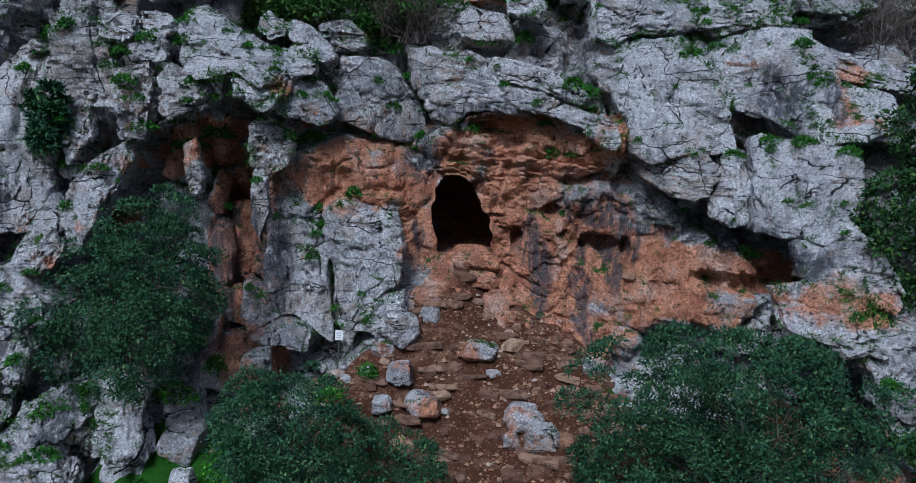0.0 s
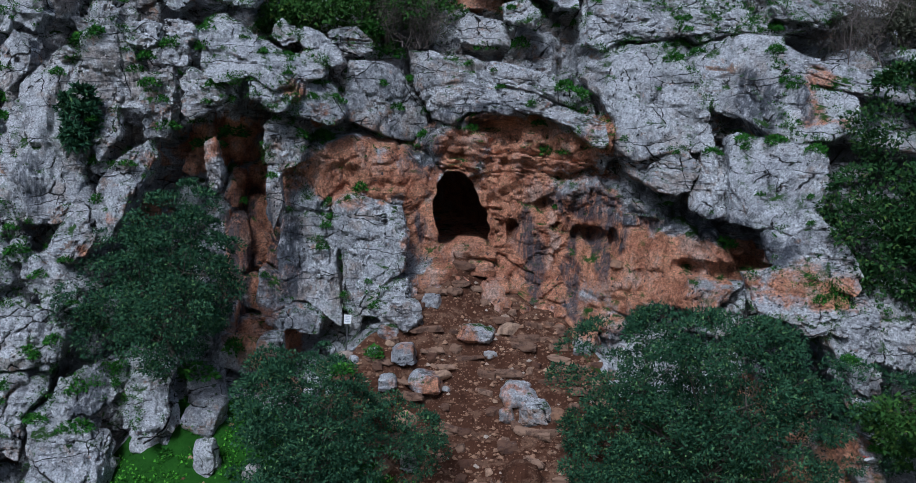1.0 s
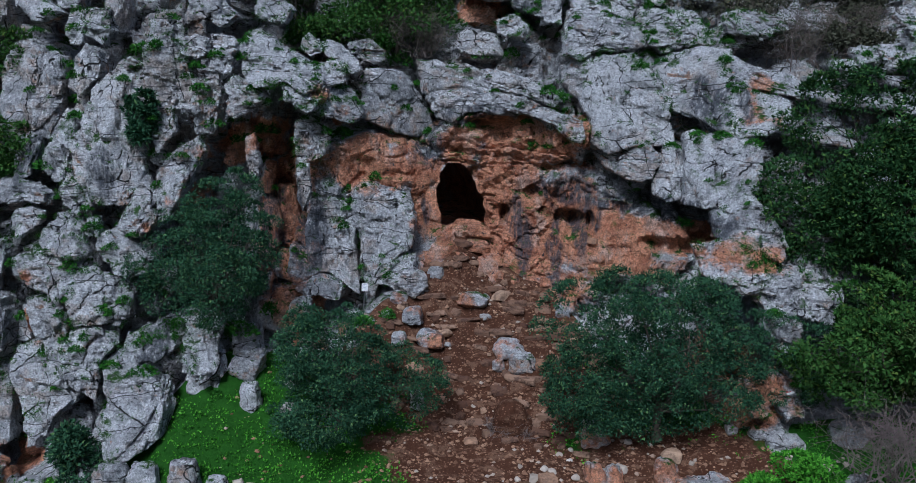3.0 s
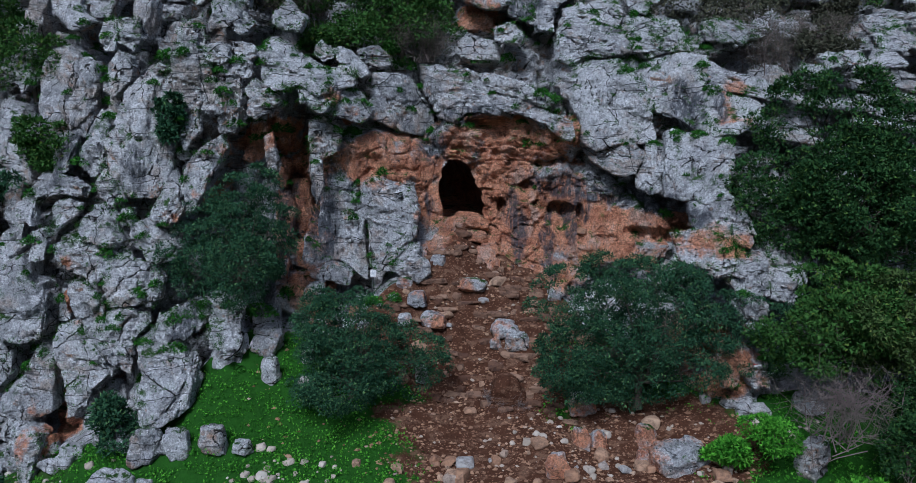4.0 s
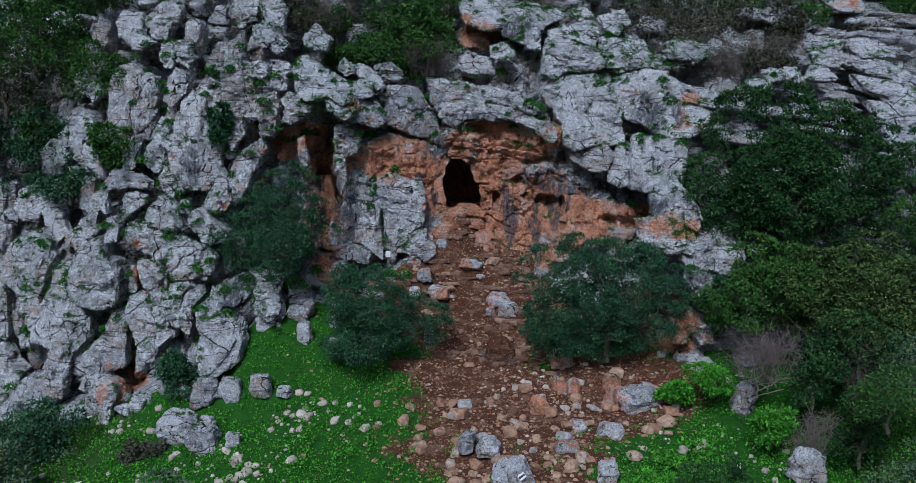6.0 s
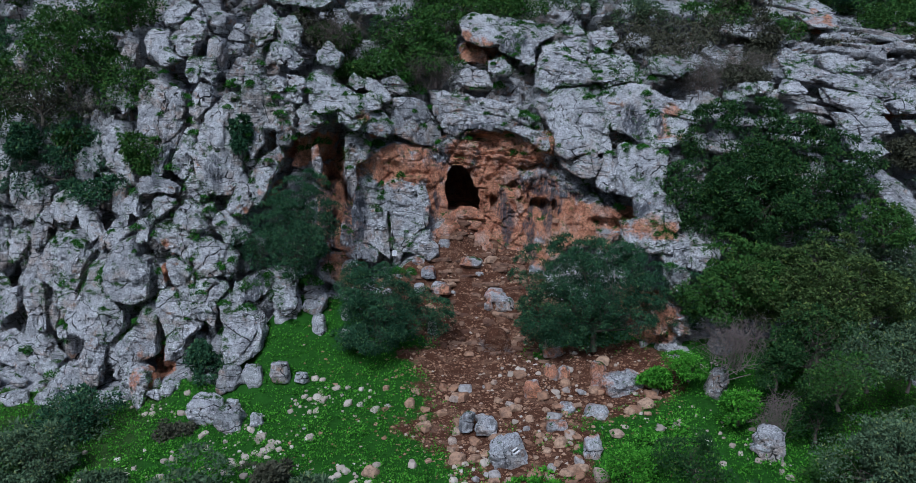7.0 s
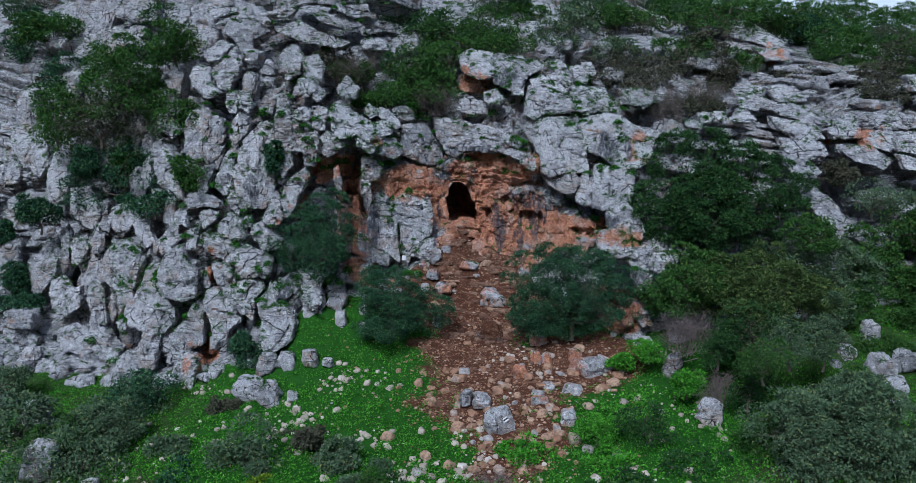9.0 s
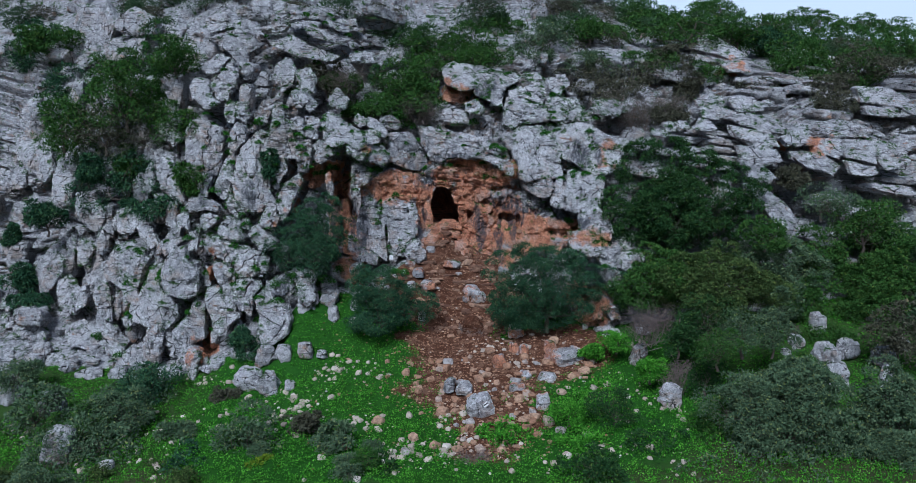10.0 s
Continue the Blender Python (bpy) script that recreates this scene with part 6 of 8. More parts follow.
tree("carob_shrub", -3.46, 31.07, 15.93, 1.67, (2.04, 1.64, 1.73), CAROB_LEAF, 0.16, 87, "fresh green carob shrub beside the rocks", "shrub", "shrubs on the slope", 50, 13, 54, 0.43, 0.08, twigs=2)
bare_shrub("twig_shrub", -1.56, 29.15, 14.45, 3.10, 2.07, "grey twiggy shrub with sparse leaves", 51, 30, "twiggy shrubs", leafy=DRY_LEAF)
tree("evergreen_oak", -0.80, 32.24, 17.67, 1.13, (1.89, 1.52, 1.18), OAK_LEAF, 0.16, 72, "dense green evergreen oak shrub among the rocks", "shrub", "shrubs on the slope", 52, 12, 54, 0.40, 0.08, twigs=2)
tree("evergreen_oak", 2.30, 32.62, 18.71, 0.76, (2.28, 1.84, 0.79), OAK_LEAF, 0.16, 54, "dense green evergreen oak shrub among the rocks", "shrub", "shrubs on the slope", 53, 14, 54, 0.48, 0.09, twigs=2)
tree("evergreen_oak", 5.53, 34.23, 18.88, 0.78, (2.15, 1.74, 0.81), OAK_LEAF, 0.17, 56, "dense green evergreen oak shrub among the rocks", "shrub", "shrubs on the slope", 54, 14, 54, 0.45, 0.09, twigs=2)
tree("thorny_shrub", 10.23, 31.95, 16.75, 1.50, (2.26, 1.82, 1.56), DRY_LEAF, 0.16, 77, "greyish olive thorny shrub on the stony slope", "shrub", "shrubs on the slope", 55, 14, 40, 0.48, 0.09, twigs=2)
tree("thorny_shrub", 13.12, 31.90, 16.21, 1.69, (2.26, 1.82, 1.76), DRY_LEAF, 0.16, 82, "greyish olive thorny shrub on the stony slope", "shrub", "shrubs on the slope", 56, 14, 40, 0.48, 0.09, twigs=2)
tree("evergreen_oak", 17.10, 35.51, 17.57, 1.40, (2.41, 1.94, 1.46), OAK_LEAF, 0.18, 74, "dense green evergreen oak shrub among the rocks", "shrub", "shrubs on the slope", 57, 15, 54, 0.50, 0.09, twigs=2)
bare_shrub("twig_shrub", 13.96, 27.94, 13.74, 4.04, 2.69, "grey twiggy shrub with sparse leaves", 58, 34, "twiggy shrubs", leafy=DRY_LEAF)
bare_shrub("twig_shrub", 16.51, 28.28, 14.61, 2.71, 2.03, "grey twiggy shrub with sparse leaves", 59, 28, "twiggy shrubs", leafy=DRY_LEAF)
tree("evergreen_oak", 21.63, 36.18, 17.44, 1.22, (2.24, 1.81, 1.27), OAK_LEAF, 0.18, 69, "dense green evergreen oak shrub among the rocks", "shrub", "shrubs on the slope", 60, 14, 54, 0.47, 0.09, twigs=2)
tree("thorny_shrub", 24.73, 33.79, 16.23, 0.98, (1.95, 1.58, 1.01), DRY_LEAF, 0.17, 65, "greyish olive thorny shrub on the stony slope", "shrub", "shrubs on the slope", 61, 13, 40, 0.41, 0.08, twigs=2)
tree("evergreen_oak", 29.70, 38.98, 17.24, 1.71, (2.78, 2.24, 1.77), OAK_LEAF, 0.18, 102, "dense green evergreen oak shrub among the rocks", "shrub", "shrubs on the slope", 62, 16, 54, 0.50, 0.10, twigs=2)
tree("evergreen_oak", 19.82, 17.50, 6.96, 1.28, (1.42, 1.15, 1.33), OAK_LEAF, 0.16, 81, "dense green evergreen oak shrub among the rocks", "shrub", "shrubs on the slope", 63, 11, 54, 0.30, 0.07, twigs=2)
tree("thorny_shrub", 24.00, 23.65, 10.10, 1.13, (0.97, 0.78, 1.17), DRY_LEAF, 0.18, 97, "greyish olive thorny shrub on the stony slope", "shrub", "shrubs on the slope", 64, 9, 40, 0.21, 0.06, twigs=2)
tree("olive_shrub", 14.89, 6.50, -0.18, 1.58, (2.11, 1.70, 1.64), OLIVE_LEAF, 0.11, 72, "grey-green wild olive shrub in the grass", "shrub", "shrubs on the slope", 65, 13, 54, 0.45, 0.09, twigs=2)
tree("carob_shrub", 8.88, 9.00, -0.87, 1.04, (1.50, 1.21, 1.08), CAROB_LEAF, 0.11, 69, "fresh green carob shrub beside the rocks", "shrub", "shrubs on the slope", 66, 11, 54, 0.32, 0.07, twigs=2)
tree("herb_bush", 6.67, 10.00, -1.24, 0.84, (1.31, 1.06, 0.87), HERB_LEAF, 0.12, 65, "bright green leafy herb bush on the ground", "bush", "shrubs on the slope", 67, 10, 54, 0.28, 0.07, twigs=2)
tree("carob_shrub", 14.33, 11.00, 0.05, 1.22, (1.46, 1.18, 1.27), CAROB_LEAF, 0.12, 77, "fresh green carob shrub beside the rocks", "shrub", "shrubs on the slope", 68, 11, 54, 0.31, 0.07, twigs=2)
bare_shrub("twig_shrub", 12.00, 14.50, 1.84, 3.86, 2.32, "leafless grey-brown twiggy shrub", 69, 33, "twiggy shrubs")
bare_shrub("twig_shrub", 12.87, 12.00, -0.62, 2.42, 2.42, "leafless grey-brown twiggy shrub", 70, 27, "twiggy shrubs")
bare_shrub("twig_shrub", 15.38, 13.00, 0.80, 1.98, 2.97, "leafless grey-brown twiggy shrub", 71, 25, "twiggy shrubs")
tree("mastic_shrub", -12.59, 18.45, -0.21, 1.34, (1.11, 0.90, 1.39), MASTIC_LEAF, 0.16, 99, "dark blue-green mastic shrub among the rocks", "shrub", "shrubs on the slope", 72, 9, 54, 0.24, 0.06, twigs=2)
tree("olive_shrub", -18.51, 16.00, -2.31, 1.13, (1.99, 1.60, 1.18), OLIVE_LEAF, 0.16, 62, "grey-green wild olive shrub in the grass", "shrub", "shrubs on the slope", 73, 13, 54, 0.42, 0.08, twigs=2)
tree("olive_shrub", -18.06, 12.00, -2.28, 1.14, (1.40, 1.13, 1.19), OLIVE_LEAF, 0.12, 76, "grey-green wild olive shrub in the grass", "shrub", "shrubs on the slope", 74, 10, 54, 0.30, 0.07, twigs=2)
tree("thorny_shrub", -13.12, 15.30, -2.87, 1.12, (0.84, 0.68, 1.16), DRY_LEAF, 0.16, 107, "greyish olive thorny shrub on the stony slope", "shrub", "shrubs on the slope", 75, 8, 40, 0.18, 0.05, twigs=2)
tree("mastic_shrub", -11.55, 17.33, -1.98, 0.73, (0.58, 0.47, 0.76), MASTIC_LEAF, 0.16, 61, "dark blue-green mastic shrub among the rocks", "shrub", "shrubs on the slope", 76, 7, 56, 0.16, 0.05, twigs=2)
bare_shrub("twig_shrub", -1.14, 14.51, -1.84, 1.30, 1.14, "leafless grey-brown twiggy shrub", 77, 23, "twiggy shrubs")
tree("thorny_shrub", -8.81, 12.00, -2.51, 0.51, (1.53, 1.24, 0.53), DRY_LEAF, 0.12, 47, "greyish olive thorny shrub on the stony slope", "shrub", "shrubs on the slope", 78, 11, 40, 0.32, 0.07, twigs=2)
tree("mastic_shrub", -11.47, 23.33, 10.90, 0.96, (0.48, 0.39, 1.00), MASTIC_LEAF, 0.18, 59, "dark blue-green mastic shrub among the rocks", "shrub", "shrubs on the slope", 79, 7, 46, 0.16, 0.04, twigs=2)
tree("mastic_shrub", -12.15, 23.63, 11.81, 0.48, (0.32, 0.26, 0.50), MASTIC_LEAF, 0.18, 21, "dark blue-green mastic shrub among the rocks", "shrub", "shrubs on the slope", 80, 6, 46, 0.16, 0.04, twigs=2)
tree("olive_shrub", -18.65, 13.00, -2.38, 1.38, (1.90, 1.53, 1.43), OLIVE_LEAF, 0.19, 71, "grey-green wild olive shrub in the grass", "shrub", "shrubs on the slope", 81, 13, 54, 0.40, 0.08, twigs=2)
tree("olive_shrub", -18.79, 10.00, -3.52, 1.62, (2.59, 2.09, 1.68), OLIVE_LEAF, 0.18, 78, "grey-green wild olive shrub in the grass", "shrub", "shrubs on the slope", 82, 15, 54, 0.50, 0.10, twigs=2)
tree("olive_shrub", -10.60, 9.50, -2.90, 1.45, (1.93, 1.56, 1.50), OLIVE_LEAF, 0.18, 72, "grey-green wild olive shrub in the grass", "shrub", "shrubs on the slope", 83, 13, 54, 0.41, 0.08, twigs=2)
tree("olive_shrub", -5.31, 9.00, -3.07, 1.44, (1.59, 1.29, 1.49), OLIVE_LEAF, 0.18, 81, "grey-green wild olive shrub in the grass", "shrub", "shrubs on the slope", 84, 11, 54, 0.34, 0.07, twigs=2)
tree("spurge_bush", -9.30, 7.50, -3.25, 0.77, (0.92, 0.75, 0.80), SPURGE_LEAF, 0.17, 77, "yellow-green spurge bush in the grass", "bush", "shrubs on the slope", 85, 8, 54, 0.20, 0.05, twigs=2)
bare_shrub("twig_shrub", 1.38, 7.50, -3.13, 2.09, 1.49, "leafless grey-brown twiggy shrub", 86, 26, "twiggy shrubs")
tree("herb_bush", 7.83, 12.00, -1.92, 1.03, (2.06, 1.66, 1.07), HERB_LEAF, 0.19, 57, "bright green leafy herb bush on the ground", "bush", "shrubs on the slope", 87, 13, 54, 0.43, 0.09, twigs=2)
tree("olive_tree", 17.04, 6.20, -1.58, 2.78, (3.55, 2.31, 2.75), OLIVE_LEAF, 0.15, 554, "grey-green wild olive tree on the slope", "tree", "trees below the cliff", 88, 40, 100, 0.34, 0.15, lobe=0.35, twigs=2)
tree("thorny_shrub", 25.49, 12.00, 1.39, 2.04, (1.87, 1.51, 2.12), DRY_LEAF, 0.19, 93, "greyish olive thorny shrub on the stony slope", "shrub", "shrubs on the slope", 89, 12, 40, 0.40, 0.08, twigs=2)
tree("evergreen_oak", 26.79, 19.00, 6.48, 1.74, (2.32, 1.87, 1.81), OAK_LEAF, 0.17, 82, "dense green evergreen oak shrub among the rocks", "shrub", "shrubs on the slope", 90, 14, 54, 0.49, 0.09, twigs=2)
tree("carob_shrub", 10.82, 7.00, -3.21, 1.54, (1.84, 1.49, 1.60), CAROB_LEAF, 0.17, 77, "fresh green carob shrub beside the rocks", "shrub", "shrubs on the slope", 91, 12, 54, 0.39, 0.08, twigs=2)
tree("olive_shrub", 14.79, 5.00, -2.62, 1.32, (3.22, 2.31, 1.37), OLIVE_LEAF, 0.16, 88, "grey-green wild olive shrub in the grass", "shrub", "shrubs on the slope", 92, 16, 54, 0.50, 0.12, twigs=2)
tree("olive_shrub", -26.19, 17.00, -1.49, 0.93, (1.68, 1.35, 0.97), OLIVE_LEAF, 0.16, 70, "grey-green wild olive shrub in the grass", "shrub", "shrubs on the slope", 93, 12, 54, 0.35, 0.08, twigs=2)
tree("olive_shrub", -14.46, 11.00, -2.98, 1.00, (1.16, 0.94, 1.04), OLIVE_LEAF, 0.18, 79, "grey-green wild olive shrub in the grass", "shrub", "shrubs on the slope", 94, 9, 54, 0.25, 0.06, twigs=2)
tree("evergreen_oak", 29.02, 18.00, 3.31, 3.06, (1.91, 1.54, 3.17), OAK_LEAF, 0.17, 142, "dense green evergreen oak shrub among the rocks", "shrub", "shrubs on the slope", 95, 13, 54, 0.40, 0.08, twigs=2)
tree("evergreen_oak", 12.22, 37.30, 20.86, 1.25, (2.50, 2.02, 1.30), OAK_LEAF, 0.21, 73, "dense green evergreen oak shrub among the rocks", "shrub", "shrubs on the slope", 96, 15, 54, 0.50, 0.10, twigs=2)
tree("evergreen_oak", 20.52, 52.00, 23.55, 1.52, (3.04, 2.31, 1.58), OAK_LEAF, 0.21, 104, "dense green evergreen oak shrub among the rocks", "shrub", "shrubs on the slope", 97, 16, 54, 0.50, 0.11, twigs=2)
tree("evergreen_oak", 30.57, 60.00, 25.11, 1.34, (3.67, 2.31, 1.39), OAK_LEAF, 0.21, 113, "dense green evergreen oak shrub among the rocks", "shrub", "shrubs on the slope", 98, 16, 54, 0.50, 0.13, twigs=2)
tree("evergreen_oak", 30.22, 43.17, 20.38, 1.64, (3.28, 2.31, 1.70), OAK_LEAF, 0.21, 114, "dense green evergreen oak shrub among the rocks", "shrub", "shrubs on the slope", 99, 16, 54, 0.50, 0.12, twigs=2)
tree("evergreen_oak", 41.41, 55.00, 20.41, 2.23, (4.78, 2.31, 2.32), OAK_LEAF, 0.21, 185, "dense green evergreen oak shrub among the rocks", "shrub", "shrubs on the slope", 100, 16, 54, 0.50, 0.16, twigs=2)
tree("evergreen_oak", 45.17, 50.00, 19.85, 2.11, (3.01, 2.31, 2.19), OAK_LEAF, 0.21, 125, "dense green evergreen oak shrub among the rocks", "shrub", "shrubs on the slope", 101, 16, 54, 0.50, 0.11, twigs=2)
tree("evergreen_oak", 45.56, 70.00, 25.24, 1.12, (4.09, 2.31, 1.16), OAK_LEAF, 0.21, 114, "dense green evergreen oak shrub among the rocks", "shrub", "shrubs on the slope", 102, 16, 54, 0.50, 0.14, twigs=2)
tree("evergreen_oak", 51.08, 68.00, 24.65, 1.10, (3.66, 2.31, 1.14), OAK_LEAF, 0.21, 103, "dense green evergreen oak shrub among the rocks", "shrub", "shrubs on the slope", 103, 16, 54, 0.50, 0.13, twigs=2)
tree("evergreen_oak", 53.51, 64.00, 23.76, 1.06, (2.81, 2.27, 1.10), OAK_LEAF, 0.21, 81, "dense green evergreen oak shrub among the rocks", "shrub", "shrubs on the slope", 104, 16, 54, 0.50, 0.11, twigs=2)
tree("evergreen_oak", 41.24, 70.00, 25.17, 0.89, (2.98, 2.31, 0.93), OAK_LEAF, 0.21, 80, "dense green evergreen oak shrub among the rocks", "shrub", "shrubs on the slope", 105, 16, 54, 0.50, 0.11, twigs=2)
tree("thorny_shrub", 15.50, 34.35, 17.27, 1.21, (2.42, 1.95, 1.26), DRY_LEAF, 0.21, 69, "greyish olive thorny shrub on the stony slope", "shrub", "shrubs on the slope", 106, 15, 40, 0.50, 0.10, twigs=2)
tree("thorny_shrub", 30.92, 33.93, 15.89, 1.21, (2.42, 1.96, 1.26), DRY_LEAF, 0.21, 69, "greyish olive thorny shrub on the stony slope", "shrub", "shrubs on the slope", 107, 15, 40, 0.50, 0.10, twigs=2)
tree("thorny_shrub", 35.31, 35.37, 18.02, 0.99, (2.96, 2.31, 1.03), DRY_LEAF, 0.21, 82, "greyish olive thorny shrub on the stony slope", "shrub", "shrubs on the slope", 108, 16, 40, 0.50, 0.11, twigs=2)
tree("mastic_shrub", -30.90, 27.32, 2.12, 1.10, (1.32, 1.07, 1.15), MASTIC_LEAF, 0.19, 88, "dark blue-green mastic shrub among the rocks", "shrub", "shrubs on the slope", 109, 10, 54, 0.28, 0.07, twigs=2)
tree("mastic_shrub", -32.36, 29.86, 5.36, 0.91, (0.91, 0.74, 0.95), MASTIC_LEAF, 0.19, 100, "dark blue-green mastic shrub among the rocks", "shrub", "shrubs on the slope", 110, 8, 33, 0.19, 0.05, twigs=2)
tree("evergreen_oak", -0.75, 34.58, 19.17, 1.68, (2.64, 2.13, 1.74), OAK_LEAF, 0.20, 94, "dense green evergreen oak shrub among the rocks", "shrub", "shrubs on the slope", 111, 16, 54, 0.50, 0.10, twigs=2)
tree("thorny_shrub", 30.21, 50.00, 21.82, 1.20, (2.39, 1.93, 1.24), DRY_LEAF, 0.21, 67, "greyish olive thorny shrub on the stony slope", "shrub", "shrubs on the slope", 112, 15, 40, 0.50, 0.09, twigs=2)
tree("evergreen_oak", 25.87, 55.00, 23.69, 1.26, (2.53, 2.04, 1.31), OAK_LEAF, 0.21, 74, "dense green evergreen oak shrub among the rocks", "shrub", "shrubs on the slope", 113, 15, 54, 0.50, 0.10, twigs=2)
tree("evergreen_oak", -27.27, 28.00, 12.61, 2.83, (2.61, 2.11, 2.93), OAK_LEAF, 0.18, 129, "dense green evergreen oak shrub among the rocks", "shrub", "shrubs on the slope", 114, 16, 54, 0.50, 0.10, twigs=2)
tree("evergreen_oak", -22.43, 27.50, 14.07, 3.01, (3.22, 2.31, 3.13), OAK_LEAF, 0.18, 165, "dense green evergreen oak shrub among the rocks", "shrub", "shrubs on the slope", 115, 16, 54, 0.50, 0.12, twigs=2)
tree("evergreen_oak", -19.13, 28.50, 17.37, 1.96, (1.96, 1.58, 2.03), OAK_LEAF, 0.18, 100, "dense green evergreen oak shrub among the rocks", "shrub", "shrubs on the slope", 116, 13, 54, 0.41, 0.08, twigs=2)
tree("thorny_shrub", -23.67, 26.50, 12.48, 1.49, (2.77, 2.24, 1.55), DRY_LEAF, 0.18, 94, "greyish olive thorny shrub on the stony slope", "shrub", "shrubs on the slope", 117, 16, 40, 0.50, 0.10, twigs=2)
tree("mastic_shrub", -24.86, 26.00, 10.27, 1.06, (1.28, 1.03, 1.10), MASTIC_LEAF, 0.18, 88, "dark blue-green mastic shrub among the rocks", "shrub", "shrubs on the slope", 118, 10, 54, 0.27, 0.06, twigs=2)
tree("mastic_shrub", -28.43, 27.00, 6.62, 1.31, (1.53, 1.23, 1.36), MASTIC_LEAF, 0.18, 90, "dark blue-green mastic shrub among the rocks", "shrub", "shrubs on the slope", 119, 11, 54, 0.32, 0.07, twigs=2)
tree("evergreen_oak", -33.92, 38.00, 20.06, 1.50, (1.75, 1.41, 1.56), OAK_LEAF, 0.21, 90, "dense green evergreen oak shrub among the rocks", "shrub", "shrubs on the slope", 120, 12, 54, 0.37, 0.08, twigs=2)
tree("evergreen_oak", -2.93, 30.50, 15.74, 1.59, (2.28, 1.84, 1.65), OAK_LEAF, 0.19, 79, "dense green evergreen oak shrub among the rocks", "shrub", "shrubs on the slope", 121, 14, 54, 0.48, 0.09, twigs=2)
tree("thorny_shrub", -8.32, 28.50, 16.56, 1.32, (1.54, 1.24, 1.37), DRY_LEAF, 0.18, 90, "greyish olive thorny shrub on the stony slope", "shrub", "shrubs on the slope", 122, 11, 40, 0.32, 0.07, twigs=2)
tree("evergreen_oak", 5.07, 38.00, 20.35, 1.52, (2.03, 1.64, 1.58), OAK_LEAF, 0.21, 82, "dense green evergreen oak shrub among the rocks", "shrub", "shrubs on the slope", 123, 13, 54, 0.43, 0.08, twigs=2)
tree("thorny_shrub", 9.21, 36.00, 19.29, 1.24, (2.22, 1.80, 1.28), DRY_LEAF, 0.21, 70, "greyish olive thorny shrub on the stony slope", "shrub", "shrubs on the slope", 124, 14, 40, 0.47, 0.09, twigs=2)
tree("evergreen_oak", -5.76, 40.00, 21.46, 1.04, (1.56, 1.26, 1.08), OAK_LEAF, 0.21, 77, "dense green evergreen oak shrub among the rocks", "shrub", "shrubs on the slope", 125, 11, 54, 0.33, 0.07, twigs=2)
tree("evergreen_oak", 15.23, 42.00, 20.66, 1.34, (2.15, 1.74, 1.40), OAK_LEAF, 0.21, 74, "dense green evergreen oak shrub among the rocks", "shrub", "shrubs on the slope", 126, 14, 54, 0.46, 0.09, twigs=2)
tree("thorny_shrub", 18.81, 36.00, 18.60, 1.24, (1.74, 1.40, 1.29), DRY_LEAF, 0.21, 80, "greyish olive thorny shrub on the stony slope", "shrub", "shrubs on the slope", 127, 12, 40, 0.37, 0.08, twigs=2)
tree("carob_shrub", 14.78, 12.50, 2.87, 1.38, (1.89, 1.52, 1.44), CAROB_LEAF, 0.12, 71, "fresh green carob shrub beside the rocks", "shrub", "shrubs on the slope", 128, 12, 54, 0.40, 0.08, twigs=2)
tree("olive_shrub", 16.51, 11.50, 1.97, 1.59, (1.84, 1.48, 1.65), OLIVE_LEAF, 0.12, 79, "grey-green wild olive shrub in the grass", "shrub", "shrubs on the slope", 129, 12, 54, 0.39, 0.08, twigs=2)
tree("carob_shrub", 13.30, 12.80, 1.62, 1.02, (1.15, 0.93, 1.06), CAROB_LEAF, 0.12, 81, "fresh green carob shrub beside the rocks", "shrub", "shrubs on the slope", 130, 9, 54, 0.24, 0.06, twigs=2)
tree("evergreen_oak", 14.44, 9.50, 1.96, 1.04, (1.39, 1.12, 1.08), OAK_LEAF, 0.11, 72, "dense green evergreen oak shrub among the rocks", "shrub", "shrubs on the slope", 131, 10, 54, 0.29, 0.07, twigs=2)
tree("olive_shrub", 18.14, 11.50, 1.98, 1.84, (1.22, 0.99, 1.91), OLIVE_LEAF, 0.12, 118, "grey-green wild olive shrub in the grass", "shrub", "shrubs on the slope", 132, 10, 54, 0.26, 0.06, twigs=2)
tree("herb_bush", 11.51, 12.00, 0.38, 0.75, (1.01, 0.81, 0.78), HERB_LEAF, 0.12, 72, "bright green leafy herb bush on the ground", "bush", "shrubs on the slope", 133, 9, 54, 0.21, 0.06, twigs=2)
tree("carob_shrub", 14.25, 14.00, 2.12, 0.92, (1.06, 0.85, 0.96), CAROB_LEAF, 0.13, 80, "fresh green carob shrub beside the rocks", "shrub", "shrubs on the slope", 134, 9, 54, 0.22, 0.06, twigs=2)
tree("herb_bush", 10.26, 15.00, 1.25, 0.68, (1.09, 0.88, 0.71), HERB_LEAF, 0.13, 65, "bright green leafy herb bush on the ground", "bush", "shrubs on the slope", 135, 9, 54, 0.23, 0.06, twigs=2)
tree("herb_bush", 8.83, 15.50, 0.66, 0.55, (0.83, 0.67, 0.58), HERB_LEAF, 0.16, 67, "bright green leafy herb bush on the ground", "bush", "shrubs on the slope", 136, 8, 54, 0.18, 0.05, twigs=2)
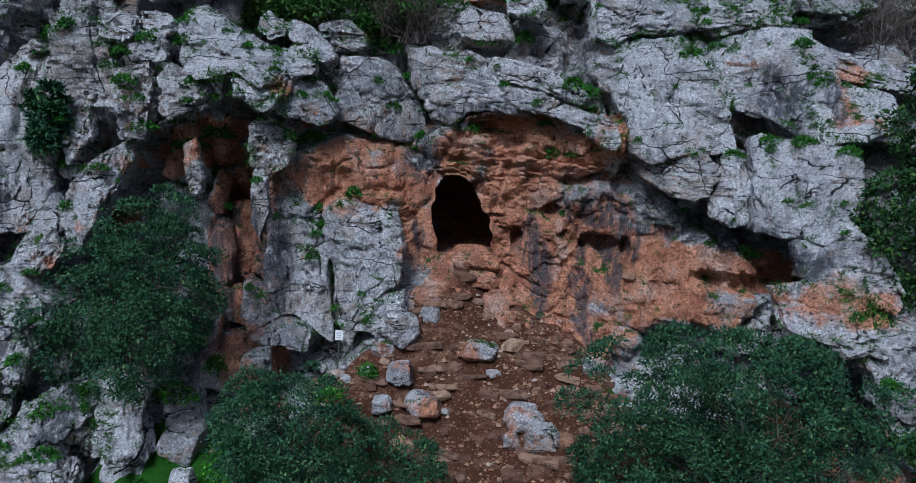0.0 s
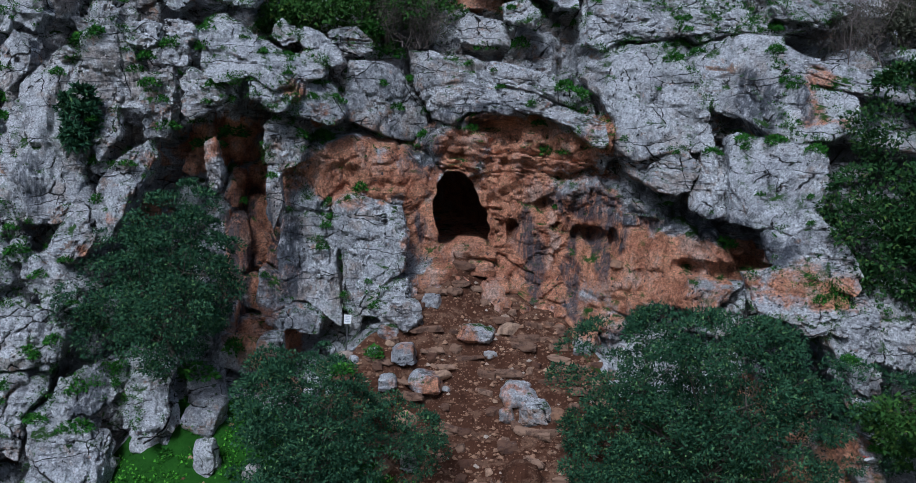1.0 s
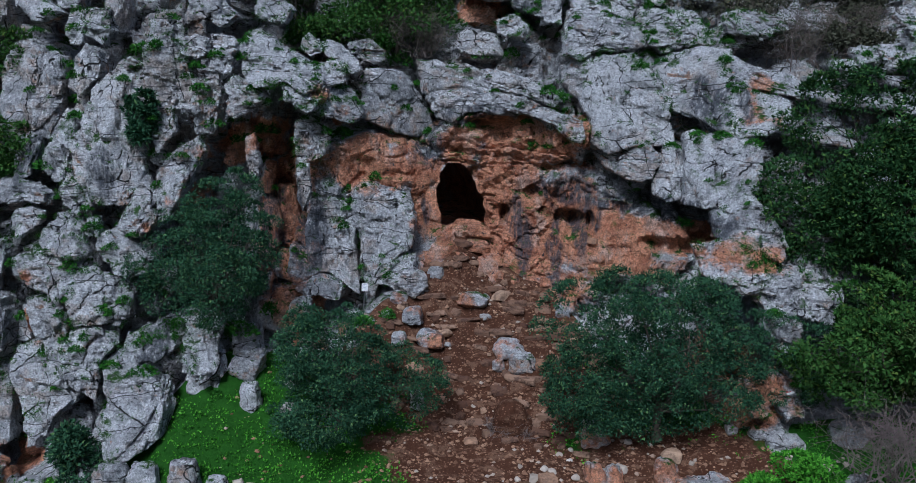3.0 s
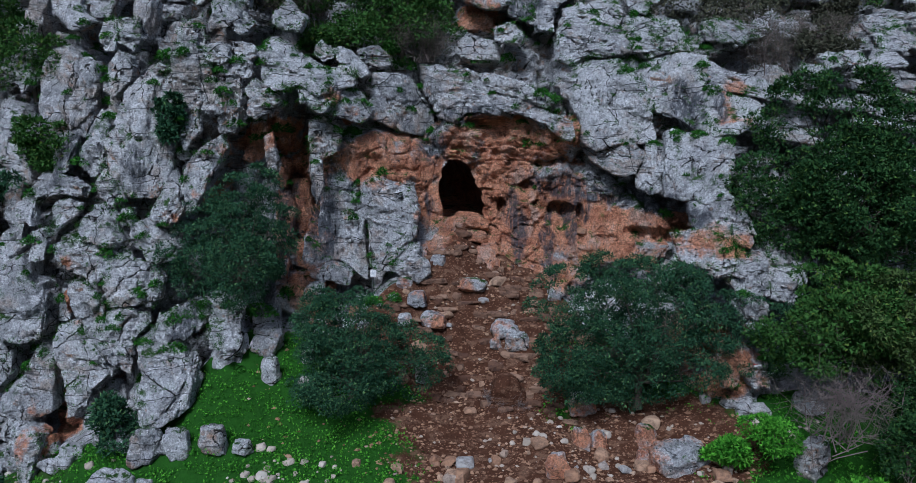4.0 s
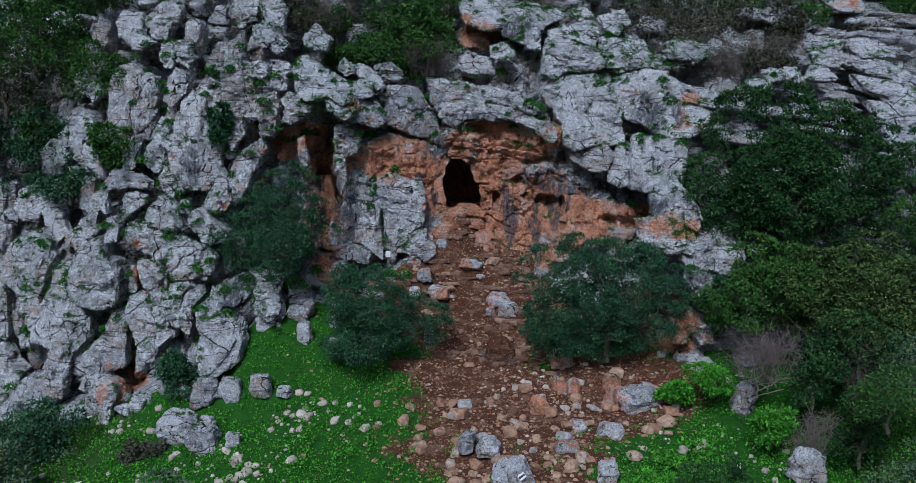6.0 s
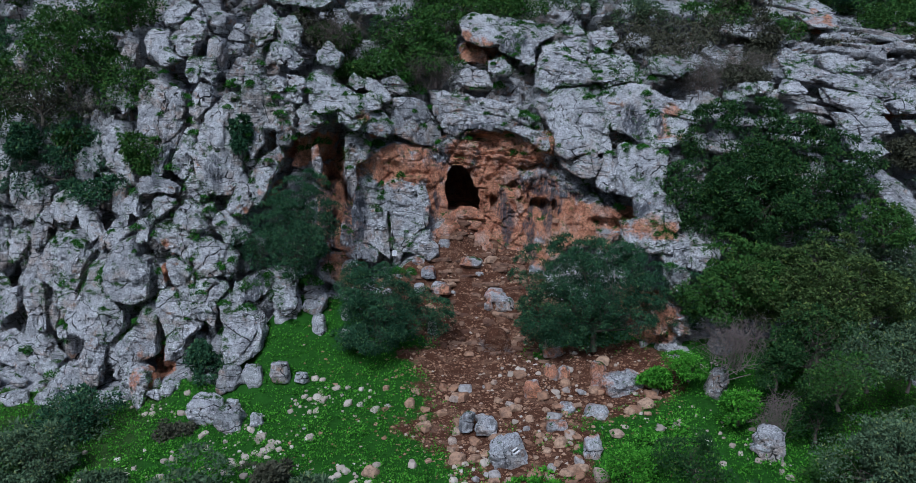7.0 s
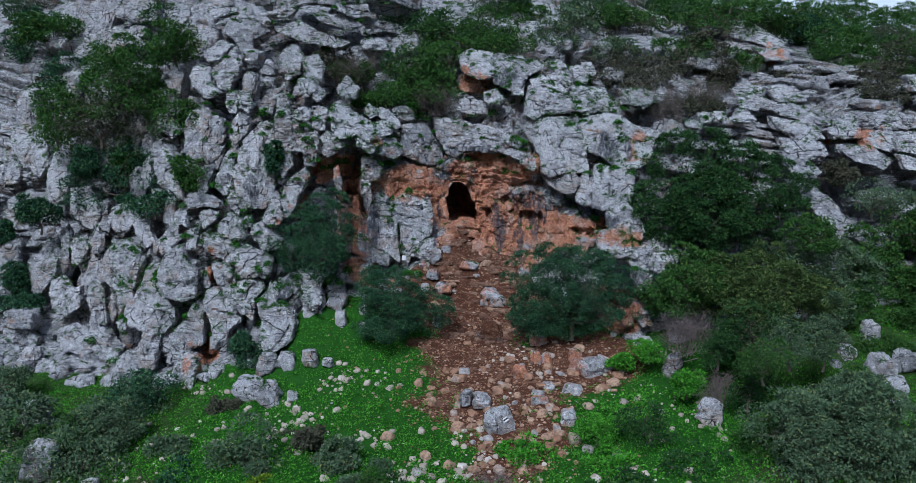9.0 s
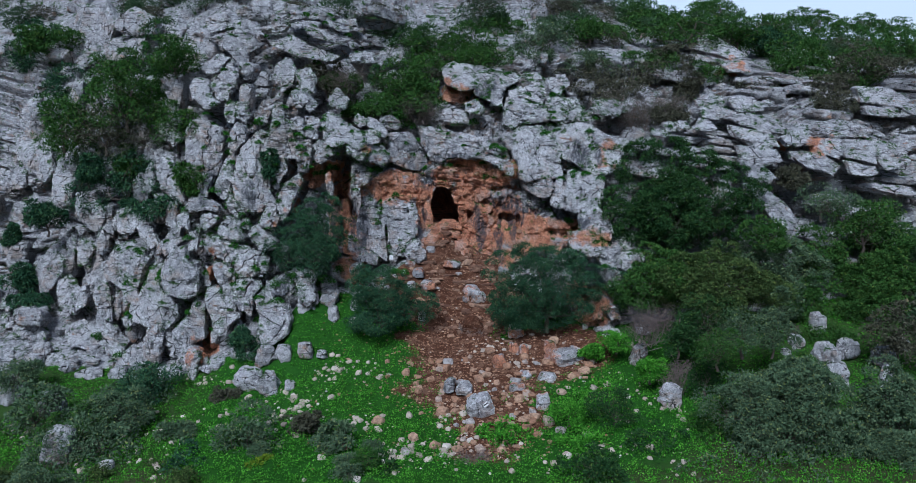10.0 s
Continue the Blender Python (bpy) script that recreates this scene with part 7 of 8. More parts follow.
tree("evergreen_oak", -21.63, 29.00, 14.10, 1.99, (1.99, 1.61, 2.07), OAK_LEAF, 0.17, 87, "dense green evergreen oak shrub among the rocks", "shrub", "shrubs on the slope", 137, 13, 54, 0.42, 0.08, twigs=2)
tree("evergreen_oak", -22.01, 28.00, 10.63, 1.67, (1.67, 1.35, 1.73), OAK_LEAF, 0.17, 87, "dense green evergreen oak shrub among the rocks", "shrub", "shrubs on the slope", 138, 12, 54, 0.35, 0.07, twigs=2)
tree("mastic_shrub", -22.06, 27.00, 8.10, 0.75, (1.20, 0.97, 0.78), MASTIC_LEAF, 0.17, 65, "dark blue-green mastic shrub among the rocks", "shrub", "shrubs on the slope", 139, 10, 54, 0.25, 0.06, twigs=2)
tree("olive_tree", 22.30, 6.00, -1.88, 2.84, (2.24, 1.81, 2.95), OLIVE_LEAF, 0.15, 272, "grey-green wild olive tree on the slope", "tree", "trees below the cliff", 140, 40, 100, 0.34, 0.09, lobe=0.35, twigs=2)
tree("oak_tree", 26.90, 17.50, 2.69, 1.96, (2.16, 1.83, 2.06), OAK_LEAF, 0.15, 348, "fresh green evergreen oak below the rocks", "tree", "trees below the cliff", 141, 40, 100, 0.34, 0.10, lobe=0.35, twigs=2)
tree("herb_bush", 7.45, 8.00, -3.03, 1.10, (1.73, 1.40, 1.14), HERB_LEAF, 0.17, 65, "bright green leafy herb bush on the ground", "bush", "shrubs on the slope", 143, 12, 54, 0.37, 0.08, twigs=2)
tree("mastic_shrub", -30.43, 37.80, 12.81, 3.11, (3.35, 2.31, 3.23), MASTIC_LEAF, 0.20, 174, "dark blue-green mastic shrub among the rocks", "shrub", "shrubs on the slope", 144, 16, 54, 0.50, 0.12, twigs=2)
tree("evergreen_oak", -26.67, 37.38, 15.08, 2.84, (2.61, 2.10, 2.95), OAK_LEAF, 0.20, 129, "dense green evergreen oak shrub among the rocks", "shrub", "shrubs on the slope", 145, 16, 54, 0.50, 0.10, twigs=2)
tree("carob_shrub", -22.19, 33.80, 13.98, 4.03, (3.69, 2.31, 4.18), CAROB_LEAF, 0.19, 224, "fresh green carob shrub beside the rocks", "shrub", "shrubs on the slope", 146, 16, 54, 0.50, 0.13, twigs=2)
tree("evergreen_oak", -18.64, 26.61, 12.76, 1.99, (2.19, 1.77, 2.07), OAK_LEAF, 0.17, 94, "dense green evergreen oak shrub among the rocks", "shrub", "shrubs on the slope", 147, 14, 54, 0.46, 0.09, twigs=2)
tree("mastic_shrub", -22.42, 26.83, 8.31, 2.63, (3.64, 2.31, 2.73), MASTIC_LEAF, 0.18, 165, "dark blue-green mastic shrub among the rocks", "shrub", "shrubs on the slope", 148, 16, 54, 0.50, 0.13, twigs=2)
tree("evergreen_oak", -27.22, 31.72, 10.70, 1.97, (2.63, 2.12, 2.05), OAK_LEAF, 0.18, 103, "dense green evergreen oak shrub among the rocks", "shrub", "shrubs on the slope", 149, 16, 54, 0.50, 0.10, twigs=2)
tree("mastic_shrub", -35.72, 42.60, 18.02, 2.54, (3.05, 2.31, 2.64), MASTIC_LEAF, 0.21, 142, "dark blue-green mastic shrub among the rocks", "shrub", "shrubs on the slope", 150, 16, 54, 0.50, 0.11, twigs=2)
tree("evergreen_oak", -32.35, 41.22, 18.90, 1.99, (2.24, 1.81, 2.07), OAK_LEAF, 0.21, 93, "dense green evergreen oak shrub among the rocks", "shrub", "shrubs on the slope", 151, 14, 54, 0.47, 0.09, twigs=2)
tree("evergreen_oak", -16.87, 24.03, 9.55, 1.15, (1.54, 1.24, 1.20), OAK_LEAF, 0.17, 82, "dense green evergreen oak shrub among the rocks", "shrub", "shrubs on the slope", 152, 11, 54, 0.32, 0.07, twigs=2)
bare_shrub("twig_shrub", -7.11, 28.29, 16.00, 3.92, 2.74, "grey twiggy shrub with sparse leaves", 153, 33, "twiggy shrubs", leafy=DRY_LEAF)
tree("evergreen_oak", -2.68, 29.72, 14.44, 2.10, (2.94, 2.31, 2.18), OAK_LEAF, 0.18, 123, "dense green evergreen oak shrub among the rocks", "shrub", "shrubs on the slope", 154, 16, 54, 0.50, 0.11, twigs=2)
tree("evergreen_oak", -5.38, 28.31, 14.45, 1.23, (1.84, 1.49, 1.28), OAK_LEAF, 0.18, 77, "dense green evergreen oak shrub among the rocks", "shrub", "shrubs on the slope", 155, 12, 54, 0.39, 0.08, twigs=2)
tree("carob_shrub", -2.23, 35.52, 18.97, 1.83, (2.74, 2.21, 1.90), CAROB_LEAF, 0.19, 104, "fresh green carob shrub beside the rocks", "shrub", "shrubs on the slope", 156, 16, 54, 0.50, 0.10, twigs=2)
tree("evergreen_oak", 2.29, 33.32, 18.62, 1.77, (2.65, 2.14, 1.83), OAK_LEAF, 0.19, 97, "dense green evergreen oak shrub among the rocks", "shrub", "shrubs on the slope", 157, 16, 54, 0.50, 0.10, twigs=2)
tree("olive_shrub", 7.75, 33.80, 18.54, 1.89, (2.67, 2.16, 1.96), OLIVE_LEAF, 0.19, 102, "grey-green wild olive shrub in the grass", "shrub", "shrubs on the slope", 158, 16, 54, 0.50, 0.10, twigs=2)
tree("olive_shrub", 11.66, 33.28, 17.68, 1.44, (1.77, 1.43, 1.49), OLIVE_LEAF, 0.19, 87, "grey-green wild olive shrub in the grass", "shrub", "shrubs on the slope", 159, 12, 54, 0.37, 0.08, twigs=2)
tree("thorny_shrub", 12.60, 29.55, 15.63, 1.25, (2.72, 2.19, 1.30), DRY_LEAF, 0.18, 83, "greyish olive thorny shrub on the stony slope", "shrub", "shrubs on the slope", 160, 16, 40, 0.50, 0.10, twigs=2)
tree("evergreen_oak", 17.11, 35.20, 17.12, 1.71, (2.40, 1.94, 1.78), OAK_LEAF, 0.19, 82, "dense green evergreen oak shrub among the rocks", "shrub", "shrubs on the slope", 161, 15, 54, 0.50, 0.09, twigs=2)
tree("thorny_shrub", 19.25, 33.47, 16.00, 1.67, (1.45, 1.17, 1.74), DRY_LEAF, 0.19, 111, "greyish olive thorny shrub on the stony slope", "shrub", "shrubs on the slope", 162, 11, 40, 0.31, 0.07, twigs=2)
tree("evergreen_oak", 21.43, 39.49, 20.84, 1.45, (5.21, 2.31, 1.51), OAK_LEAF, 0.21, 158, "dense green evergreen oak shrub among the rocks", "shrub", "shrubs on the slope", 163, 16, 54, 0.50, 0.17, twigs=2)
tree("evergreen_oak", 25.75, 40.42, 20.93, 1.48, (2.95, 2.31, 1.53), OAK_LEAF, 0.21, 100, "dense green evergreen oak shrub among the rocks", "shrub", "shrubs on the slope", 164, 16, 54, 0.50, 0.11, twigs=2)
tree("evergreen_oak", 31.30, 39.67, 17.17, 2.20, (3.92, 2.31, 2.29), OAK_LEAF, 0.21, 157, "dense green evergreen oak shrub among the rocks", "shrub", "shrubs on the slope", 165, 16, 54, 0.50, 0.14, twigs=2)
tree("evergreen_oak", 34.15, 37.12, 17.07, 2.59, (3.30, 2.31, 2.69), OAK_LEAF, 0.20, 152, "dense green evergreen oak shrub among the rocks", "shrub", "shrubs on the slope", 166, 16, 54, 0.50, 0.12, twigs=2)
tree("mastic_shrub", 30.04, 42.42, 19.20, 1.78, (3.05, 2.31, 1.85), MASTIC_LEAF, 0.21, 113, "dark blue-green mastic shrub among the rocks", "shrub", "shrubs on the slope", 167, 16, 54, 0.50, 0.11, twigs=2)
tree("thorny_shrub", 29.74, 29.88, 14.93, 1.16, (1.90, 1.53, 1.20), DRY_LEAF, 0.18, 73, "greyish olive thorny shrub on the stony slope", "shrub", "shrubs on the slope", 168, 13, 40, 0.40, 0.08, twigs=2)
tree("thorny_shrub", 16.13, 27.02, 14.55, 0.90, (1.40, 1.13, 0.94), DRY_LEAF, 0.18, 75, "greyish olive thorny shrub on the stony slope", "shrub", "shrubs on the slope", 169, 10, 40, 0.30, 0.07, twigs=2)
tree("olive_shrub", 24.76, 20.67, 8.46, 1.08, (2.35, 1.90, 1.13), OLIVE_LEAF, 0.16, 63, "grey-green wild olive shrub in the grass", "shrub", "shrubs on the slope", 170, 14, 54, 0.50, 0.09, twigs=2)
tree("mastic_shrub", -29.57, 26.02, 0.49, 1.23, (1.53, 1.24, 1.27), MASTIC_LEAF, 0.18, 86, "dark blue-green mastic shrub among the rocks", "shrub", "shrubs on the slope", 171, 11, 54, 0.32, 0.07, twigs=2)
tree("mastic_shrub", -19.33, 19.02, -2.92, 1.27, (1.81, 1.46, 1.31), MASTIC_LEAF, 0.16, 79, "dark blue-green mastic shrub among the rocks", "shrub", "shrubs on the slope", 172, 12, 54, 0.38, 0.08, twigs=2)
tree("mastic_shrub", -13.32, 16.80, -3.16, 0.95, (1.04, 0.84, 0.99), MASTIC_LEAF, 0.19, 82, "dark blue-green mastic shrub among the rocks", "shrub", "shrubs on the slope", 173, 9, 54, 0.22, 0.06, twigs=2)
bare_shrub("twig_shrub", -7.95, 12.14, -3.90, 2.11, 1.50, "leafless grey-brown twiggy shrub", 174, 26, "twiggy shrubs")
tree("olive_shrub", -20.55, 9.00, -4.12, 1.43, (2.54, 2.05, 1.48), OLIVE_LEAF, 0.17, 70, "grey-green wild olive shrub in the grass", "shrub", "shrubs on the slope", 175, 15, 54, 0.50, 0.10, twigs=2)
tree("mastic_shrub", -13.13, 8.50, -3.83, 1.10, (1.73, 1.40, 1.15), MASTIC_LEAF, 0.17, 65, "dark blue-green mastic shrub among the rocks", "shrub", "shrubs on the slope", 176, 12, 54, 0.37, 0.08, twigs=2)
tree("thorny_shrub", -7.60, 10.00, -1.90, 0.73, (0.98, 0.79, 0.76), DRY_LEAF, 0.18, 72, "greyish olive thorny shrub on the stony slope", "shrub", "shrubs on the slope", 177, 9, 40, 0.21, 0.06, twigs=2)
tree("carob_shrub", -3.68, 7.50, -3.47, 0.93, (1.39, 1.12, 0.96), CAROB_LEAF, 0.17, 67, "fresh green carob shrub beside the rocks", "shrub", "shrubs on the slope", 178, 10, 54, 0.29, 0.07, twigs=2)
tree("olive_shrub", -23.27, 13.00, -2.52, 1.21, (2.07, 1.67, 1.25), OLIVE_LEAF, 0.19, 62, "grey-green wild olive shrub in the grass", "shrub", "shrubs on the slope", 179, 13, 54, 0.44, 0.09, twigs=2)
tree("mastic_shrub", -18.05, 16.00, -1.94, 1.10, (2.02, 1.63, 1.14), MASTIC_LEAF, 0.16, 69, "dark blue-green mastic shrub among the rocks", "shrub", "shrubs on the slope", 180, 13, 54, 0.43, 0.08, twigs=2)
tree("herb_bush", 3.38, 10.00, -2.42, 0.82, (1.31, 1.06, 0.85), HERB_LEAF, 0.18, 65, "bright green leafy herb bush on the ground", "bush", "shrubs on the slope", 181, 10, 54, 0.28, 0.07, twigs=2)
tree("carob_shrub", 6.88, 5.00, -2.40, 0.87, (1.60, 1.30, 0.91), CAROB_LEAF, 0.16, 60, "fresh green carob shrub beside the rocks", "shrub", "shrubs on the slope", 182, 11, 54, 0.34, 0.07, twigs=2)
tree("evergreen_oak", 14.07, 8.00, -1.66, 1.25, (1.73, 1.39, 1.30), OAK_LEAF, 0.17, 71, "dense green evergreen oak shrub among the rocks", "shrub", "shrubs on the slope", 183, 12, 54, 0.36, 0.08, twigs=2)
bare_shrub("twig_shrub", 1.77, 19.60, 0.26, 1.78, 1.45, "leafless grey-brown twiggy shrub", 184, 25, "twiggy shrubs")

# ---- scrub on the hillside ----
H = np.random.RandomState(31)
for k in range(160):
    hx, hs_ = (H.uniform(-42, 62), H.uniform(7.1, 7.95)) if k < 130 else (H.uniform(5, 60), H.uniform(7.25, 7.98))
    at = lofted(np.array([hx]), np.array([hs_]))[0]
    w = H.uniform(1.6, 4.2)
    h = w * H.uniform(0.55, 0.85)
    if k % 3:
        tree("evergreen_oak", at[0], at[1], at[2] - 0.2, h * 0.52, (w * 0.52, w * 0.42, h * 0.54), HILL_LEAF, 0.165, 44, "dense green evergreen oak shrub on the hillside", "shrub", "shrubs on the hillside", 500 + k, 10, 52, 0.42, 0.07, twigs=0)
    else:
        tree("thorny_shrub", at[0], at[1], at[2] - 0.2, h * 0.52, (w * 0.52, w * 0.42, h * 0.5), DRY_LEAF, 0.15, 36, "greyish olive thorny shrub on the hillside", "shrub", "shrubs on the hillside", 500 + k, 10, 44, 0.4, 0.06, twigs=1)


# ---- stones, herbs and moss, seated on the ground and the rocks ----
bpy.context.view_layer.update()
DEPS = bpy.context.evaluated_depsgraph_get()


def drop(x, y, top=9.0):
    """Where a plumb line meets the ground or a rock: place, normal and the object's name."""
    start = Vector((x, y, top))
    for _ in range(14):
        hit, at, nor, _, ob, _ = scene.ray_cast(DEPS, start, (0, 0, -1))
        if not hit:
            break
        on = ob.name.split(".")[0]
        if on not in ("crown", "trunk", "branchwork", "foliage"):
            return at, nor, on
        start = at - Vector((0, 0, 0.03))
    return None, None, ""


def stone_material():
    m, tree, b = material("path_stone", 0.93, 0.12)
    n = Net(tree)
    info = tree.nodes.new("ShaderNodeObjectInfo")
    col = n.mix(info.outputs["Random"], (0.32, 0.175, 0.105), (0.52, 0.37, 0.255))
    col = n.mix(n.ramp(info.outputs["Random"], 0.75, 0.95), col, (0.4, 0.39, 0.38))
    col = n.mix(n.ramp(n.noise(5, 7, 0.75), 0.35, 0.6, 0.65, 0.0), col, (0.09, 0.06, 0.05))
    tree.links.new(col, b.inputs["Base Color"])
    tree.links.new(n.bump(n.noise(9, 6, 0.75), 0.7, 0.04), b.inputs["Normal"])
    return m


STONE = stone_material()
R = np.random.RandomState(77)
STONE_MESH = []
for k in range(9):
    flat = R.uniform(0.4, 0.75)
    pts, fcs = rock_points(1.0, R.uniform(0.65, 1.0), flat, R.uniform(-10, 10), R.uniform(0.7, 0.9), 900 + k, 4, 7.0, 9, 0.5)
    STONE_MESH.append(mesh_of("stone", pts, fcs, False))
    STONE_MESH[-1].materials.append(STONE)


def stone(x, y, size, tilt=12):
    at, nor, on = drop(x, y)
    if at is None or on not in ("ground", "cliff"):
        return
    ob = new("stone", STONE_MESH[R.randint(len(STONE_MESH))])
    ob.matrix_basis = pose(at.x, at.y, at.z + size * 0.12, R.uniform(-tilt, tilt), R.uniform(-tilt, tilt), R.uniform(0, 360)) @ Matrix.Diagonal((size, size, size, 1))
    tagged(ob, "loose reddish limestone lump on the trodden earth", "stone", "stones strewn below the cave")


made = 0
while made < 290:
    y = R.uniform(8, 17) if made % 3 else R.uniform(8, 25.5)
    x = R.uniform(-7, 9)
    e = earth_share(np.array([[x, y, 0.0]]))[0]
    if R.uniform() > 0.12 + e:
        continue
    stone(x, y, 0.15 + 0.6 * R.uniform() ** 2)
    made += 1


PALE = leaf_material("pale_stone", (0.33, 0.28, 0.23), (0.55, 0.48, 0.41), (0.64, 0.6, 0.55), 0.9)


def scattered_rocks(n, name, seed):
    """Many small pale stones lying in the grass, joined."""
    r = np.random.RandomState(seed)
    pieces = []
    while len(pieces) < n:
        x, y = r.uniform(-20, 13), r.uniform(4, 19)
        if len(pieces) % 3 == 0:
            cx, cy = ((-10.3, 14.5), (-4.2, 11.2), (-2.0, 8.2), (-8.2, 13.0), (0.2, 9.0), (-6.4, 15.8), (-24.0, 14.0))[r.randint(7)]
            x, y = cx + r.normal() * 0.8, cy + r.normal() * 0.7
        elif fbm(np.array([[x * 0.45, y * 0.45, 3.0]]), 3, 33)[0] < 0.05:
            continue
        p, nor, on = drop(x, y)
        if p is None or on != "ground":
            continue
        v, f = rock_points(1, 0.8, 0.6, r.uniform(-15, 15), 0.8, r.randint(1000), 3, 7.0, 8, 0.3)
        a, k = r.uniform(0, 6.28), 0.09 + 0.4 * r.uniform() ** 3
        c, d = math.cos(a) * k, math.sin(a) * k
        pieces.append((np.stack([v[:, 0] * c - v[:, 1] * d, v[:, 0] * d + v[:, 1] * c, v[:, 2] * k + 0.1 * k], 1) + np.array(p), f))
    v, f = join(pieces)
    return mesh_of(name, v, f, False)


tagged(part("meadow_stones", scattered_rocks(760, "meadow_stones", 12), PALE), "pale limestone pieces strewn among the green herbs", "stones", kind="stuff")


def crumbs():
    """Fine rubble on the path, uncountable."""
    r = np.random.RandomState(5)
    vs, fs, at = [], [], 0
    octa = np.array([(1, 0, 0), (-1, 0, 0), (0, 1, 0), (0, -1, 0), (0, 0, 1), (0, 0, -1)], float)
    tri = np.array([(0, 2, 4), (2, 1, 4), (1, 3, 4), (3, 0, 4), (2, 0, 5), (1, 2, 5), (3, 1, 5), (0, 3, 5)])
    n = 0
    while n < 9000:
        x, y = r.uniform(-8, 10), r.uniform(7, 26)
        if r.uniform() > 0.08 + earth_share(np.array([[x, y, 0.0]]))[0]:
            continue
        n += 1
        p, nor, on = drop(x, y)
        if p is None or on != "ground":
            continue
        s = 0.025 + 0.12 * r.uniform() ** 2.5
        v = octa * r.uniform(0.6, 1.2, (6, 3)) * np.array([1, 0.8, 0.55]) * s
        a = r.uniform(0, 6.28)
        c, d = math.cos(a), math.sin(a)
        v = np.stack([v[:, 0] * c - v[:, 1] * d, v[:, 0] * d + v[:, 1] * c, v[:, 2]], 1) + np.array(p)
        vs.append(v)
        fs.append(tri + at)
        at += 6
    return mesh_of("rubble", np.concatenate(vs), np.concatenate(fs), False)


RUBBLE = leaf_material("rubble", (0.14, 0.072, 0.045), (0.42, 0.26, 0.165), (0.42, 0.36, 0.3), 0.9)
tagged(part("rubble", crumbs(), RUBBLE), "fine reddish rubble scattered over the earth path", "rubble", kind="stuff")


def herb_carpet():
    """Low green herbs over the meadow and between the stones."""
    r = np.random.RandomState(8)
    pts = []
    n = 0
    while n < 36000:
        x, y = r.uniform(-26, 33), 23 - 21.5 * r.uniform() ** 0.85
        e = earth_share(np.array([[x, y, 0.0]]))[0]
        clump = math.sin(2.1 * x + y) * math.sin(1.9 * y - x) + 0.5 * math.sin(4.3 * x - 2.0 * y)
        if r.uniform() < e * (0.55 if y < 14.5 and clump > 0.35 else 1.06):
            continue
        n += 1
        p, nor, on = drop(x, y)
        if p is not None and on == "ground":
            pts.append((p.x, p.y, p.z))
    p = np.array(pts)
    patch = fbm(p * 0.55, 3, 71)
    p = p[patch > -0.95]
    tall = 0.03 + 0.26 * smooth(-0.2, 0.9, fbm(p * 1.1, 3, 73))
    many = np.repeat(np.arange(len(p)), 7)
    at = p[many] + r.normal(size=(len(many), 3)) * np.array([0.1, 0.1, 0.0]) + np.abs(r.normal(size=(len(many), 1))) * tall[many][:, None] * np.array([0, 0, 1.0])
    away = r.normal(size=(len(many), 3)) * 0.6 + np.array([0, -0.1, 0.75])
    v, f = leaves(r, at, away, 0.095, 0.65, 0.0)
    return mesh_of("meadow_herbs", v, f, False)


tagged(part("meadow_herbs", herb_carpet(), HERB_LEAF), "lush bright green herbs carpeting the slope", "herbs", kind="stuff")


def seat(x, z):
    """Where a level line from the valley meets the cliff."""
    hit, at, nor, _, ob, _ = scene.ray_cast(DEPS, (x, 2, z + 1.5), Vector((0, 1, -0.07)))
    return (at, nor, ob) if hit else (None, None, None)


def ledge_moss():
    """Small green tufts in the cracks and on the ledges of the cliff."""
    r = np.random.RandomState(15)
    pts, nors = [], []
    for k in range(16000):
        x, z = (r.uniform(-30, 26), r.uniform(-1, 22)) if k % 4 == 0 else JOINTS[r.randint(len(JOINTS))] + r.normal(size=2) * 0.09
        at, nor, ob = seat(x, z)
        if at is None:
            continue
        on = ob.name.split(".")[0]
        gap = on == "cliff" and nor.z > 0.05 and r.uniform() < 0.8
        top = on.startswith("rock") and nor.z > (0.5 if k % 4 == 0 else -0.1) and r.uniform() < (0.22 if k % 4 == 0 else 0.5)
        if not (gap or top) or (-2 < at.x < 8 and 4 < at.z < 10.8):
            continue
        pts.append(tuple(at))
        nors.append(tuple(nor))
    p, q = np.array(pts), np.array(nors)
    keep = fbm(p * 0.45, 3, 90) > 0.0
    p, q = p[keep][:3600], q[keep][:3600]
    size = r.uniform(0.04, 0.13, len(p))
    many = np.repeat(np.arange(len(p)), 32)
    at = p[many] + r.normal(size=(len(many), 3)) * size[many][:, None] * np.array([1, 0.8, 0.7])
    v, f = leaves(r, at, q[many] * 0.6 + np.array([0, -0.3, 0.4]), 0.065, 0.6, 0.0)
    return mesh_of("ledge_herbs", v, f, False)


tagged(part("ledge_herbs", ledge_moss(), TUFT_LEAF), "small green herbs and moss rooted in the rock cracks", "herbs", kind="stuff")


